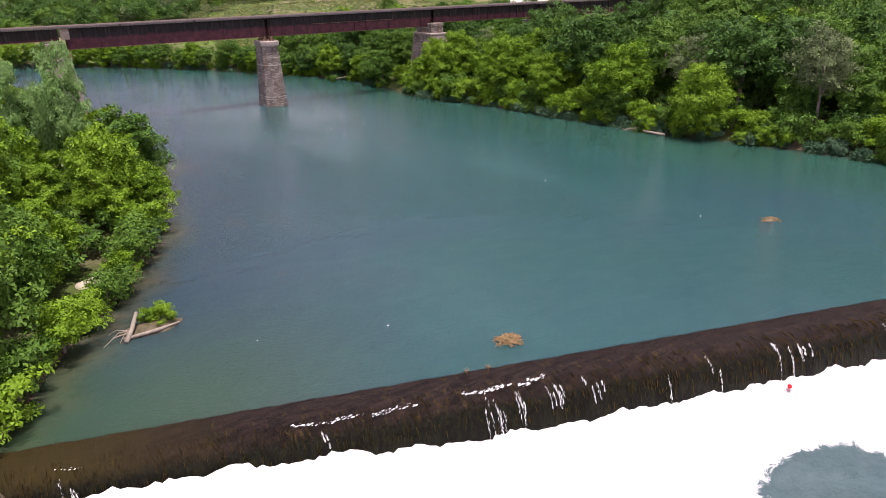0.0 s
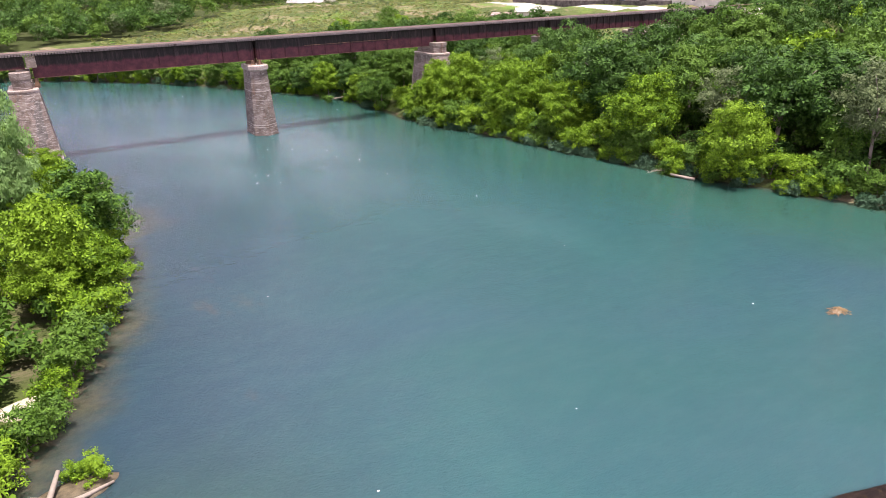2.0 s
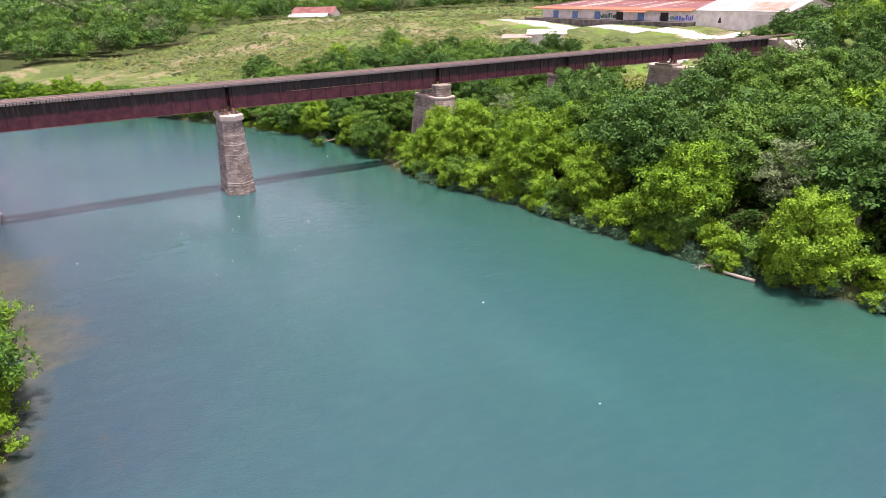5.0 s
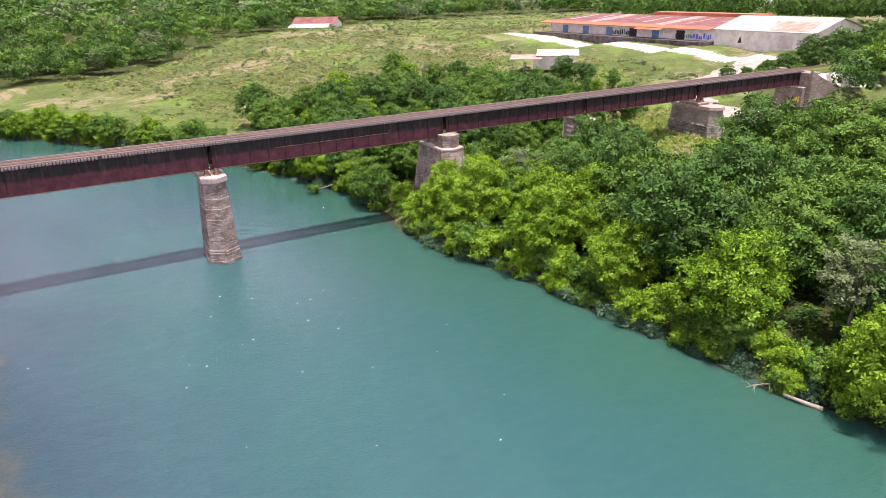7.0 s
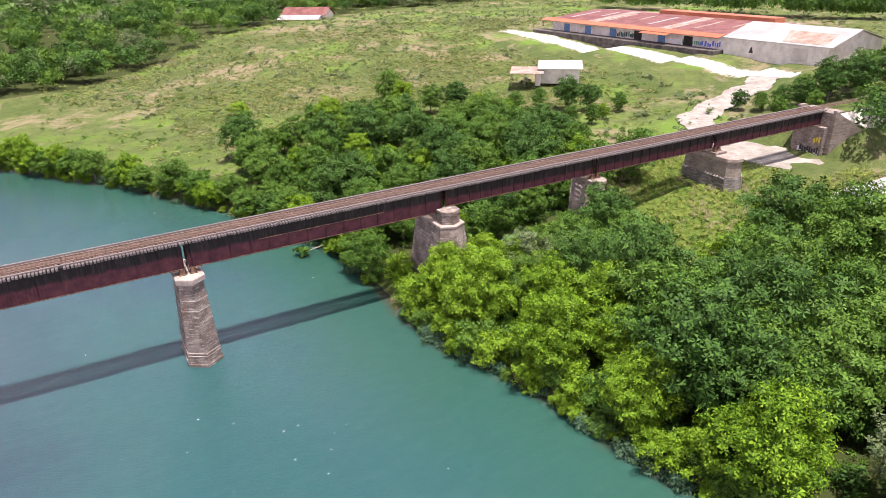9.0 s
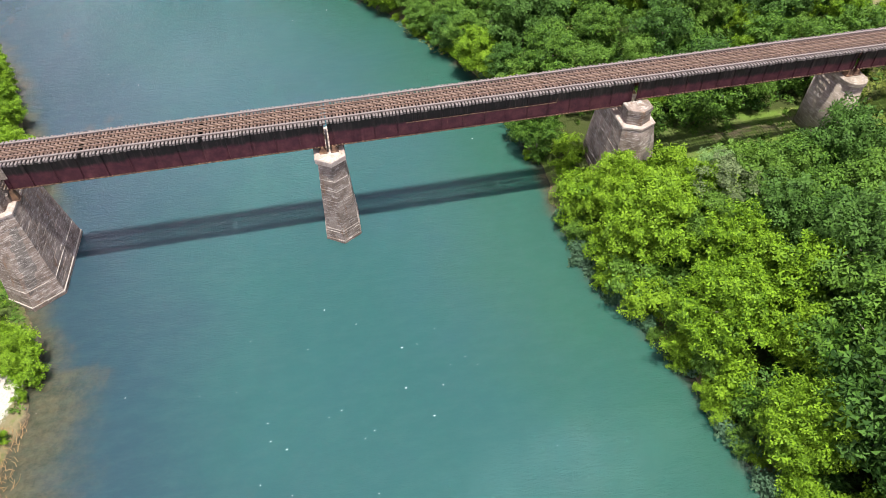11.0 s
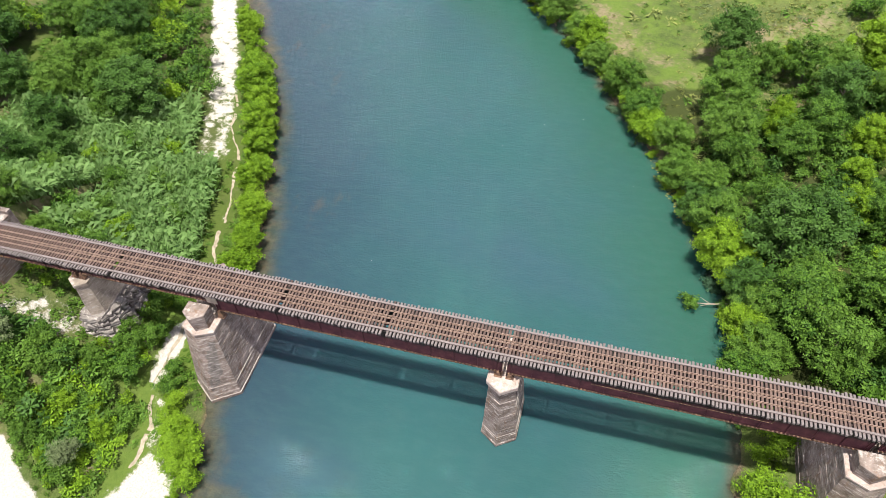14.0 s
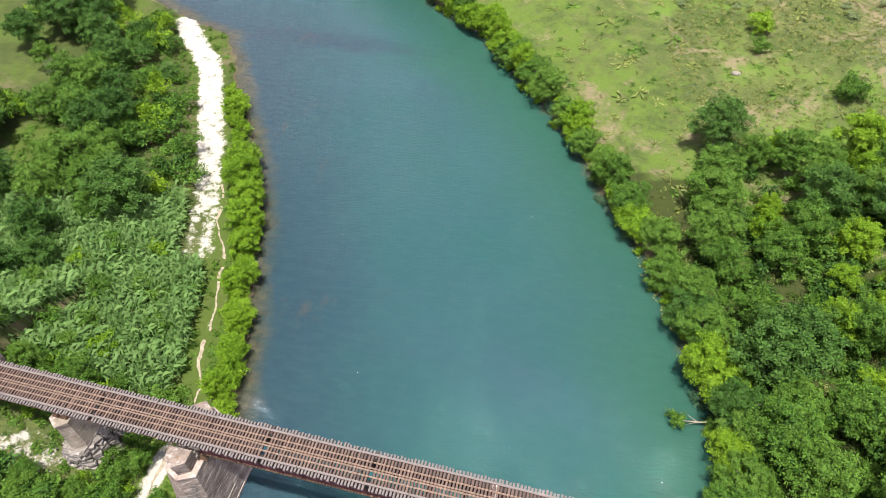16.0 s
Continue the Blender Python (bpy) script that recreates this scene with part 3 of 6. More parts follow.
az = -2.55 + 0.16 * wave(ax, ay, 1.0, 2.0) + 0.10 * wave(ax, ay, 2.7, 5.0) + 0.25 * np.exp(-off / 0.8) * (1 + wave(ax, ay, 1.7, 1.0)) - 0.25 * np.clip(off / 8, 0, 1) + 1.15 * np.clip((17 - ax) / 13, 0, 1) * np.exp(-off / 9)
pool = np.exp(-(((ax - 29.4) / 4.8) ** 2 + ((ay - 13.9) / 2.8) ** 2) ** 2)
az -= 0.25 * pool
az += np.exp(-off / 0.7) * np.random.default_rng(3).uniform(-0.10, 0.12, len(ax))
ids = np.arange(len(ax)).reshape(len(fy), len(fx))
quads = np.stack([ids[:-1, :-1], ids[1:, :-1], ids[1:, 1:], ids[:-1, 1:]], axis=-1).reshape(-1, 4)
foam_mesh = array_mesh("white_water", np.stack([ax, ay, az], 1), quads, FOAM, smooth=True)
float_attribute(foam_mesh, "open_water", pool)
tagged(new("white_water", foam_mesh), "churning white foam below the dam with a dark open pool", "rapids", kind="structure")

# ---- the railway bridge ----
TIE_TOP, TIE_STEP = 15.85, 0.368
GIRDER_TOP = 15.58
WEST, EAST = -25.6, 154.0
FACE, HALF_DECK = 1.35, 2.15                     # girder webs and tie ends, out from the middle line
SPANS = [(WEST, -13.8, 13.75), (-13.4, 3.0, 13.75), (3.9, 36.15, 12.35), (36.65, 70.55, 12.35), (71.1, 97.7, 12.95), (98.1, 124.2, 12.95), (124.6, EAST, 12.95)]
bridge = thing("railway_bridge", "rusty steel girder railway bridge with timber ties on tall stone piers", "bridge", pose(0, DECK_Y, 0))

for n, (x0, x1, z0) in enumerate(SPANS):
    main = z0 < 12.5
    for side in (-1, 1):
        y = side * FACE
        web = Build().box(x0, x1, y - 0.03, y + 0.03, z0 + 0.05, GIRDER_TOP - 0.05)
        girder = part("girder", web.mesh("girder", STEEL), bridge)
        part("top_flange", Build().slab(x0, x1, y - 0.3, y + 0.3, GIRDER_TOP - 0.07, GIRDER_TOP, 0.01).mesh("top_flange", STEEL), girder)
        part("bottom_flange", Build().slab(x0, x1, y - 0.2, y + 0.2, z0, z0 + 0.07, 0.01).mesh("bottom_flange", FLANGE), girder, "flange with orange rust")
        step = 1.9 if not main else 2.45
        count = max(2, round((x1 - x0) / step))
        rib = Build().box(-0.02, 0.02, -0.16, 0.16, z0 + 0.07, GIRDER_TOP - 0.07).box(-0.09, 0.09, 0.035, 0.055, z0 + 0.07, GIRDER_TOP - 0.07).box(-0.09, 0.09, -0.055, -0.035, z0 + 0.07, GIRDER_TOP - 0.07).mesh("stiffener", STEEL)
        for i in range(count + 1):
            x = x0 + 0.1 + (x1 - x0 - 0.2) * i / count
            part("stiffener", rib, girder, m=pose(x, y, 0))
            if i in (0, count):
                part("stiffener", rib, girder, m=pose(x + (0.35 if i == 0 else -0.35), y, 0))
    cross = Build().box(-0.06, 0.06, -FACE + 0.06, FACE - 0.06, z0 + 0.3, z0 + 0.45).box(-0.06, 0.06, -FACE + 0.06, FACE - 0.06, GIRDER_TOP - 0.5, GIRDER_TOP - 0.35)
    cross = cross.tube([(0, -FACE + 0.08, z0 + 0.4), (0, FACE - 0.08, GIRDER_TOP - 0.4)], [0.06, 0.06], 4).mesh("cross_frame", STEEL)
    for i in range(int((x1 - x0) / 3.5)):
        part("cross_frame", cross, bridge, m=pose(x0 + 1.5 + 3.5 * i, 0, 0))

# the long conduit that runs along the near face of the fourth span
part("conduit", Build().tube([(45.0, -FACE - 0.32, 14.15), (61.6, -FACE - 0.32, 14.15), (61.7, -FACE - 0.32, 14.7)], [0.05] * 3, 6).mesh("conduit", FLANGE), bridge, "thin rusty pipe")

# rails, guard rails and guard timbers
def rail_mesh(y, name, w=0.075, h=0.17):
    return Build().box(WEST - 40, EAST + 60, y - 0.07, y + 0.07, TIE_TOP, TIE_TOP + 0.025).box(WEST - 40, EAST + 60, y - 0.012, y + 0.012, TIE_TOP + 0.025, TIE_TOP + h - 0.04).slab(WEST - 40, EAST + 60, y - w / 2, y + w / 2, TIE_TOP + h - 0.04, TIE_TOP + h, 0.008).mesh(name, RAIL)


for y in (-0.755, 0.755):
    part("rail", rail_mesh(y, "rail"), bridge, "running rail with brown rust")
for y in (-0.14, 0.14):
    part("guard_rail", rail_mesh(y, "guard_rail", 0.07, 0.14), bridge)
for y in (-1.56, 1.56):
    for i in range(30):
        x0 = WEST + (EAST - WEST) * i / 30
        x1 = WEST + (EAST - WEST) * (i + 1) / 30 - 0.03
        if i == 0:
            timber = Build().slab(0, x1 - x0, -0.11, 0.11, TIE_TOP, TIE_TOP + 0.16, 0.02).mesh("guard_timber", GUARD)
        part("guard_timber", timber, bridge, m=pose(x0, y + random.uniform(-0.02, 0.02), 0, 0, 0, random.uniform(-0.12, 0.12)))

# the tarred timber ties; three are gone over the third span
tie_mesh = Build().slab(-0.115, 0.115, -HALF_DECK, HALF_DECK, TIE_TOP - 0.27, TIE_TOP, 0.018).mesh("tie", TIE)
stub_mesh = Build().slab(-0.112, 0.112, -0.45, 0.45, TIE_TOP - 0.27, TIE_TOP, 0.018).mesh("tie", TIE)
long_tie = Build()
tie_list, rest = [], []
for i in range(int((EAST - WEST) / TIE_STEP)):
    x = WEST + 0.2 + TIE_STEP * i
    if abs(x - 12.3) < 0.19 or abs(x - 23.95) < 0.19 or abs(x + 8.2) < 0.19:
        part("tie", stub_mesh, bridge, m=pose(x, 1.68, -0.03))      # the far stub of a broken tie
        continue
    (tie_list if -14 < x < 92 else rest).append(x)
for x in tie_list:
    part("tie", tie_mesh, bridge, m=pose(x + random.uniform(-0.03, 0.03), random.uniform(-0.09, 0.09), random.uniform(-0.02, 0.012), 0, 0, random.uniform(-0.7, 0.7)))
for x in rest:
    d, e = random.uniform(-0.09, 0.09), random.uniform(-0.03, 0.03)
    long_tie.slab(x - 0.115 + e, x + 0.115 + e, -HALF_DECK + d, HALF_DECK + d, TIE_TOP - 0.27, TIE_TOP, 0.018)
me = long_tie.mesh("tie", TIE)
tagged(part("tie", me, bridge), kind="stuff")


def hexagon(cx, cy, half_w, nose, shoulder, z):
    """A plan with a pointed nose up and down the stream."""
    return [(cx, cy - nose, z), (cx + half_w, cy - shoulder, z), (cx + half_w, cy + shoulder, z), (cx, cy + nose, z), (cx - half_w, cy + shoulder, z), (cx - half_w, cy - shoulder, z)]


def course_stack(parent, cx, z0, z1, low, high, courses, material, block=1.15, joint=0.016):
    """Courses of single stone blocks between two plans (half width, nose, shoulder) round a core."""
    def plan(t, z, shrink=0.0):
        w, n, s_ = (low[j] + (high[j] - low[j]) * t for j in range(3))
        return [Vector(p) for p in hexagon(0, 0, w - shrink, n - shrink, s_ - shrink * 0.4, z)]
    part("core", Build().prism(plan(0, z0, 0.07), plan(1, z1, 0.07)).mesh("core", MORTAR), parent)
    for i in range(courses):
        a, b = i / courses, (i + 1) / courses
        za, zb = z0 + (z1 - z0) * a + joint / 2, z0 + (z1 - z0) * b - joint / 2
        ra, rb = plan(a, za), plan(b, zb)
        for j in range(6):
            p0, p1, q0, q1 = ra[j], ra[(j + 1) % 6], rb[j], rb[(j + 1) % 6]
            length = (p1 - p0).length
            n = max(1, round(length / block))
            cuts = [0.0] + [(m + (0.5 if i % 2 else 0.0) + random.uniform(-0.12, 0.12)) / n for m in range(0 if i % 2 else 1, n)] + [1.0]
            out = (p1 - p0).cross(Vector((0, 0, 1))).normalized()
            for u0, u1 in zip(cuts[:-1], cuts[1:]):
                e = joint / 2 / length
                u0, u1 = u0 + (e if u0 > 0 else 0), u1 - (e if u1 < 1 else 0)
                face = [p0.lerp(p1, u0), p0.lerp(p1, u1), q0.lerp(q1, u1), q0.lerp(q1, u0)]
                proud = out * random.uniform(-0.022, 0.022)
                mid = sum(face, Vector()) / 4
                front = [f + proud + (mid - f).normalized() * 0.012 for f in face]
                edge = [f + proud - out * 0.012 for f in face]
                rear = [f - out * 0.3 for f in face]
                part("stone", Build().rings([rear, edge, front]).mesh("stone", material), parent)


def band(parent, z, h, low, high, z0, z1, out=0.03):
    """A thin pale string course round a pier."""
    def ring(zz, d):
        t = (zz - z0) / (z1 - z0)
        w, n, s_ = (low[j] + (high[j] - low[j]) * t for j in range(3))
        return hexagon(0, 0, w + d, n + d, s_ + d * 0.4, zz)
    part("band", Build().rings([ring(z, 0), ring(z + 0.02, out), ring(z + h - 0.02, out), ring(z + h, 0)]).mesh("band", STONE_BAND), parent, "pale weathered string course")


def bearing(parent, x, y, z0, z1):
    b = Build().slab(x - 0.42, x + 0.42, y - 0.4, y + 0.4, z0, z0 + 0.14, 0.02)
    b.prism([(x - 0.36, y - 0.3, z0 + 0.14), (x + 0.36, y - 0.3, z0 + 0.14), (x + 0.36, y + 0.3, z0 + 0.14), (x - 0.36, y + 0.3, z0 + 0.14)],
            [(x - 0.16, y - 0.26, z1), (x + 0.16, y - 0.26, z1), (x + 0.16, y + 0.26, z1), (x - 0.16, y + 0.26, z1)])
    part("bearing", b.mesh("bearing", FLANGE), parent, "rusty steel bearing shoe")


# the slim pier in midstream
pier = thing("bridge_pier", "slim tapered masonry pier with pointed noses standing in the river", "bridge pier", pose(36.4, DECK_Y, 0), "bridge piers")
course_stack(pier, 0, -3.0, 0.35, (2.16, 4.05, 2.66), (2.06, 3.96, 2.60), 3, STONE)
course_stack(pier, 0, 0.35, 10.75, (1.98, 3.84, 2.55), (1.42, 3.05, 2.2), 15, STONE)
for z, h in ((1.35, 0.10), (1.72, 0.14), (5.9, 0.10), (7.35, 0.12), (8.7, 0.07)):
    band(pier, z, h, (1.98, 3.84, 2.55), (1.42, 3.05, 2.2), 0.35, 10.75)
part("cap", Build().rings([hexagon(0, 0, 1.44, 3.08, 2.2, 10.72), hexagon(0, 0, 1.66, 3.42, 2.35, 10.95), hexagon(0, 0, 1.68, 3.45, 2.36, 11.52), hexagon(0, 0, 1.6, 3.35, 2.3, 11.64)]).mesh("cap", STONE_CAP), pier, "pale stone cap")
for x in (-0.62, 0.62):
    for y in (-FACE, FACE):
        bearing(pier, x, y, 11.62, 12.36)

# the two old river piers with stepped shoulders
for px, foot, tall in ((2.15, -1.4, 13.5), (70.9, 0.2, 13.0)):
    pier = thing("bridge_pier", "massive grey masonry pier with sloping cutwaters and a stepped top block", "bridge pier", pose(px, DECK_Y, 0), "bridge piers")
    course_stack(pier, 0, foot, 0.5, (3.05, 7.2, 5.1), (2.95, 7.05, 5.0), 3, STONE, 1.7)
    course_stack(pier, 0, 0.5, 10.75, (2.9, 6.95, 4.95), (1.9, 4.45, 3.6), 17, STONE, 1.7)
    band(pier, 2.3, 0.10, (2.9, 6.95, 4.95), (1.9, 4.45, 3.6), 0.5, 10.75)
    band(pier, 0.35, 0.16, (2.9, 6.95, 4.95), (1.9, 4.45, 3.6), 0.5, 10.75, 0.08)
    part("shoulder", Build().rings([hexagon(0, 0, 1.92, 4.5, 3.62, 10.75), hexagon(0, 0, 1.95, 4.55, 3.65, 10.85), hexagon(0, 0, 1.95, 4.55, 3.65, 11.05), hexagon(0, 0, 1.85, 4.4, 3.6, 11.12)]).mesh("shoulder", STONE_CAP), pier, "pale stone shoulder")
    for side in (-1, 1):
        def block(d, z):
            w = 1.2 - d if px < 10 else 1.38 - d
            pts = [(-w, side * (FACE + 0.42), z), (w, side * (FACE + 0.42), z), (w, side * 3.25, z), (0, side * (4.0 - d), z), (-w, side * 3.25, z)]
            return pts
        ring = [block(0.0, 11.1), block(0.0, 12.45), block(-0.1, 12.5), block(-0.1, tall - 0.06), block(-0.02, tall)]
        part("top_block", Build().rings(ring).mesh("top_block", STONE), pier, "weathered stone block")
    part("bearing_wall", Build().slab(-1.2, 1.5, -1.9, 1.9, 11.1, 12.0, 0.04).mesh("bearing_wall", STONE), pier)
    for y in (-FACE, FACE):
        bearing(pier, 1.0 if px > 10 else 2.0 - 0.1, y, 11.9 if px > 10 else 11.0, 12.36)
        if px < 10:
            part("post", Build().box(-0.35, 0.5, y - 0.3, y + 0.3, 12.0, 13.75).mesh("post", STONE), pier)
            part("patch_plate", Build().slab(1.1, 2.4, y - 0.36, y - 0.30, 13.9, 15.5, 0.01).mesh("patch_plate", CONCRETE), pier, "pale grey steel plate") if y < 0 else None
        else:
            part("post", Build().box(0.25, 0.95, y - 0.3, y + 0.3, 12.0, 12.95).mesh("post", STONE), pier)


def oval(w, length, z, n=20):
    """A plan with round ends."""
    pts = []
    for i in range(n):
        a = 2 * math.pi * i / n
        c, s = math.cos(a), math.sin(a)
        pts.append((w * c, (length - w) * (1 if s > 0 else -1) * min(1, abs(s) * 3) + w * s, z))
    return pts


# the round-ended and the pointed concrete pier on the banks
for px, foot, tops, top in ((97.9, 0.5, 1.35, 12.25), (-13.6, 7.6, 0.85, 13.0)):
    pier = thing("bridge_pier", "round-ended pale concrete pier with a thin cap" if px > 0 else "concrete pier with a cap standing on a rough rubble footing", "bridge pier", pose(px, DECK_Y, 0), "bridge piers")
    if px < 0:
        part("shaft", Build().rings([hexagon(0, 0, 1.42, 3.15, 2.3, foot), hexagon(0, 0, 1.08, 2.75, 1.95, top - 0.5)]).mesh("shaft", CONCRETE), pier)
        part("cap", Build().rings([hexagon(0, 0, 1.08 + d, 2.75 + d, 1.95 + d * 0.6, z) for d, z in ((0.0, top - 0.5), (0.16, top - 0.44), (0.16, top - 0.07), (0.08, top))]).mesh("cap", CONCRETE), pier)
    else:
        part("shaft", Build().rings([oval(tops + 0.5, 3.9 if px > 0 else 3.3, foot), oval(tops, 3.3 if px > 0 else 2.7, top - 0.5)]).mesh("shaft", CONCRETE, True), pier)
        part("cap", Build().rings([*(oval(tops + d, (3.3 if px > 0 else 2.7) + d, z) for d, z in ((0.0, top - 0.5), (0.2, top - 0.46), (0.2, top - 0.06), (0.12, top)))]).mesh("cap", CONCRETE), pier)
    for x in (-0.5, 0.5):
        for y in (-FACE, FACE):
            bearing(pier, x, y, top, 12.96 if px > 0 else 13.76)
    if px < 0:
        rnd = random.Random(4)
        for j in range(13):
            z = -0.3 + j * 0.62
            w, l = 2.75 - 0.10 * j, 4.5 - 0.11 * j
            for i in range(22):
                a = 2 * math.pi * i / 22
                cx, cy = w * max(-1, min(1, 1.3 * math.cos(a))), l * max(-1, min(1, 1.25 * math.sin(a)))
                s = rnd.uniform(0.34, 0.62)
                if i == 0 and j == 0:
                    stone = Build().rings([[(x * q, y * q, z2) for x, y in ((-0.9, -0.8), (0.8, -0.95), (0.95, 0.75), (-0.75, 0.9))] for q, z2 in ((0.8, -0.55), (1, -0.4), (1, 0.4), (0.78, 0.55))]).mesh("stone", RUBBLE)
                part("stone", stone, pier, m=pose(cx, cy, z + rnd.uniform(-0.05, 0.05), rnd.uniform(-12, 12), rnd.uniform(-12, 12), rnd.uniform(0, 360)) @ Matrix.Diagonal((s * 1.25, s * 1.25, s * 0.95, 1)))
        part("core", Build().prism([(-2.5, -4.2, -1), (2.5, -4.2, -1), (2.5, 4.2, -1), (-2.5, 4.2, -1)], [(-1.45, -3.2, 7.6), (1.45, -3.2, 7.6), (1.45, 3.2, 7.6), (-1.45, 3.2, 7.6)]).mesh("core", RUBBLE), pier)

# the blocky land pier
pier = thing("bridge_pier", "broad concrete pier with sloping sides and painted scrawls", "bridge pier", pose(126.1, DECK_Y - 0.4, 0), "bridge piers")
def long_hexagon(w, l, tip, z):
    return [(-w, -l, z), (-w * 0.35, -l - tip, z), (w * 0.35, -l - tip, z), (w, -l, z), (w, l, z), (w * 0.35, l + tip, z), (-w * 0.35, l + tip, z), (-w, l, z)]


part("footing", Build().prism(long_hexagon(2.65, 5.2, 1.0, 2.0), long_hexagon(2.2, 4.7, 1.0, 8.6)).mesh("footing", RUBBLE), pier)
part("shaft", Build().prism(long_hexagon(2.1, 4.6, 1.0, 8.6), long_hexagon(1.85, 4.4, 1.0, 11.2)).mesh("shaft", CONCRETE), pier)
part("cap", Build().rings([long_hexagon(1.95, 4.5, 1.05, 11.2), long_hexagon(2.05, 4.6, 1.1, 11.3), long_hexagon(2.0, 4.55, 1.1, 11.8)]).mesh("cap", STONE_CAP), pier)
part("pedestal", Build().slab(-2.0, 0.8, -2.0, 2.8, 11.8, 12.25, 0.06).mesh("pedestal", STONE), pier)
for x in (-0.45, 0.45):
    for y in (-FACE, FACE):
        bearing(pier, x - 0.7, y + 0.4, 12.25, 12.96)
# rough courses along its footing
rnd = random.Random(17)
course_stone = Build().rings([[(x * q, y, z) for x, z in ((-0.5, -0.5), (0.5, -0.5), (0.5, 0.5), (-0.5, 0.5))] for q, y in ((1.0, 0.5), (1.0, -0.35), (0.86, -0.5))]).mesh("stone", RUBBLE)
for j in range(7):
    z = 4.9 + 0.55 * j
    w = 2.65 - 0.45 * (z - 2.0) / 6.6
    y = -4.7 + 0.3 * (j % 2)
    while y < 4.0:
        l = rnd.uniform(0.6, 1.1)
        part("stone", course_stone, pier, m=pose(-w - 0.02, y + l / 2, z, 0, 0, -90) @ Matrix.Diagonal((l * 0.94, rnd.uniform(0.16, 0.34), 0.5, 1)))
        y += l

# abutments at both ends
for px, s, low in ((EAST, 1, 4.5), (WEST, -1, 3.0)):
    ab = thing("bridge_abutment", "concrete bridge abutment with sloping wing walls", "abutment", pose(px, DECK_Y, 0), "bridge abutments")
    x0, x1 = sorted((s * 0.2, s * 4.0))
    part("breast_wall", Build().slab(x0, x1, -3.4, 3.4, low, 15.4, 0.05).mesh("breast_wall", STONE), ab)
    part("seat", Build().slab(min(-s * 0.9, s * 0.2), max(-s * 0.9, s * 0.2), -3.0, 3.0, low, 12.6 if s > 0 else 13.3, 0.05).mesh("seat", STONE), ab)
    for side in (-1, 1):
        y0, y1 = sorted((side * 3.4, side * 4.0))
        if s > 0 and side < 0:
            part("wing_wall", Build().prism([(0.2, -3.4, low - 2), (0.2, -4.0, low - 2), (4.6, -7.9, low - 2), (5.0, -7.4, low - 2)], [(0.2, -3.4, 15.9), (0.2, -4.0, 15.9), (4.6, -7.9, 11.9), (5.0, -7.4, 11.9)]).mesh("wing_wall", CONCRETE), ab)
            part("slope_paving", Build().prism([(1.2, -3.8, 12.0), (5.2, -7.2, 9.5), (17.0, -8.6, 9.5), (17.0, -3.5, 12.0)], [(1.2, -3.8, 15.2), (5.2, -7.2, 12.75), (17.0, -8.6, 11.95), (17.0, -3.5, 15.1)]).mesh("slope_paving", DOCK), ab, "pale stony slope")
            continue
        w = Build()
        reach = 14.0 if s > 0 else 7.0
        w.v += [(s * 0.2, y0, low - 2), (s * reach, y0, low - 2), (s * reach, y0, 9.0), (s * 2.0, y0, 15.9), (s * 0.2, y0, 15.9), (s * 0.2, y1, low - 2), (s * reach, y1, low - 2), (s * reach, y1, 9.0), (s * 2.0, y1, 15.9), (s * 0.2, y1, 15.9)]
        w.f += [(0, 1, 2, 3, 4), (9, 8, 7, 6, 5)] + [(i, i + 5, (i + 1) % 5 + 5, (i + 1) % 5) for i in range(5)]
        part("wing_wall", w.mesh("wing_wall", CONCRETE if s > 0 else STONE), ab)

# ---- trees ----
def icosphere():
    bm = bmesh.new()
    bmesh.ops.create_icosphere(bm, subdivisions=1, radius=1.0)
    v = np.array([x.co[:] for x in bm.verts])
    f = np.array([[c.index for c in q.verts] for q in bm.faces])
    bm.free()
    return v, f


ICO_V, ICO_F = icosphere()


def leaves(rng, at, out, size, lift=0.5, stretch=1.5):
    """Rosettes of five leaves at about every fifth of the given places, facing outward and up: corners and faces."""
    n = max(1, len(at) // 5)
    at, out = at[:n], out[:n]
    nrm = out + rng.normal(0, 0.55, (n, 3)) + np.array([0, 0, lift * 0.6])
    nrm /= np.linalg.norm(nrm, axis=1)[:, None]
    ref = rng.normal(0, 1, (n, 3))
    u = np.cross(nrm, ref)
    u /= np.linalg.norm(u, axis=1)[:, None] + 1e-9
    w = np.cross(nrm, u)
    size = size * rng.uniform(0.65, 1.35, (n, 1))
    corners = []
    for k5 in range(5):
        a = 2 * np.pi * k5 / 5 + rng.uniform(-0.35, 0.35, (n, 1))
        way = np.cos(a) * u + np.sin(a) * w + nrm * rng.uniform(-0.45, 0.35, (n, 1))
        side = -np.sin(a) * u + np.cos(a) * w + nrm * rng.uniform(-0.35, 0.35, (n, 1))
        root = at + way * size * 0.12
        far = rng.uniform(0.75, 1.2, (n, 1)) * stretch
        corners += [root, at + way * size * far * 0.78 + side * size * 0.42, at + way * size * far - side * size * 0.30]
    v = np.stack(corners, 1).reshape(-1, 3)
    return v, np.arange(15 * n).reshape(5 * n, 3)


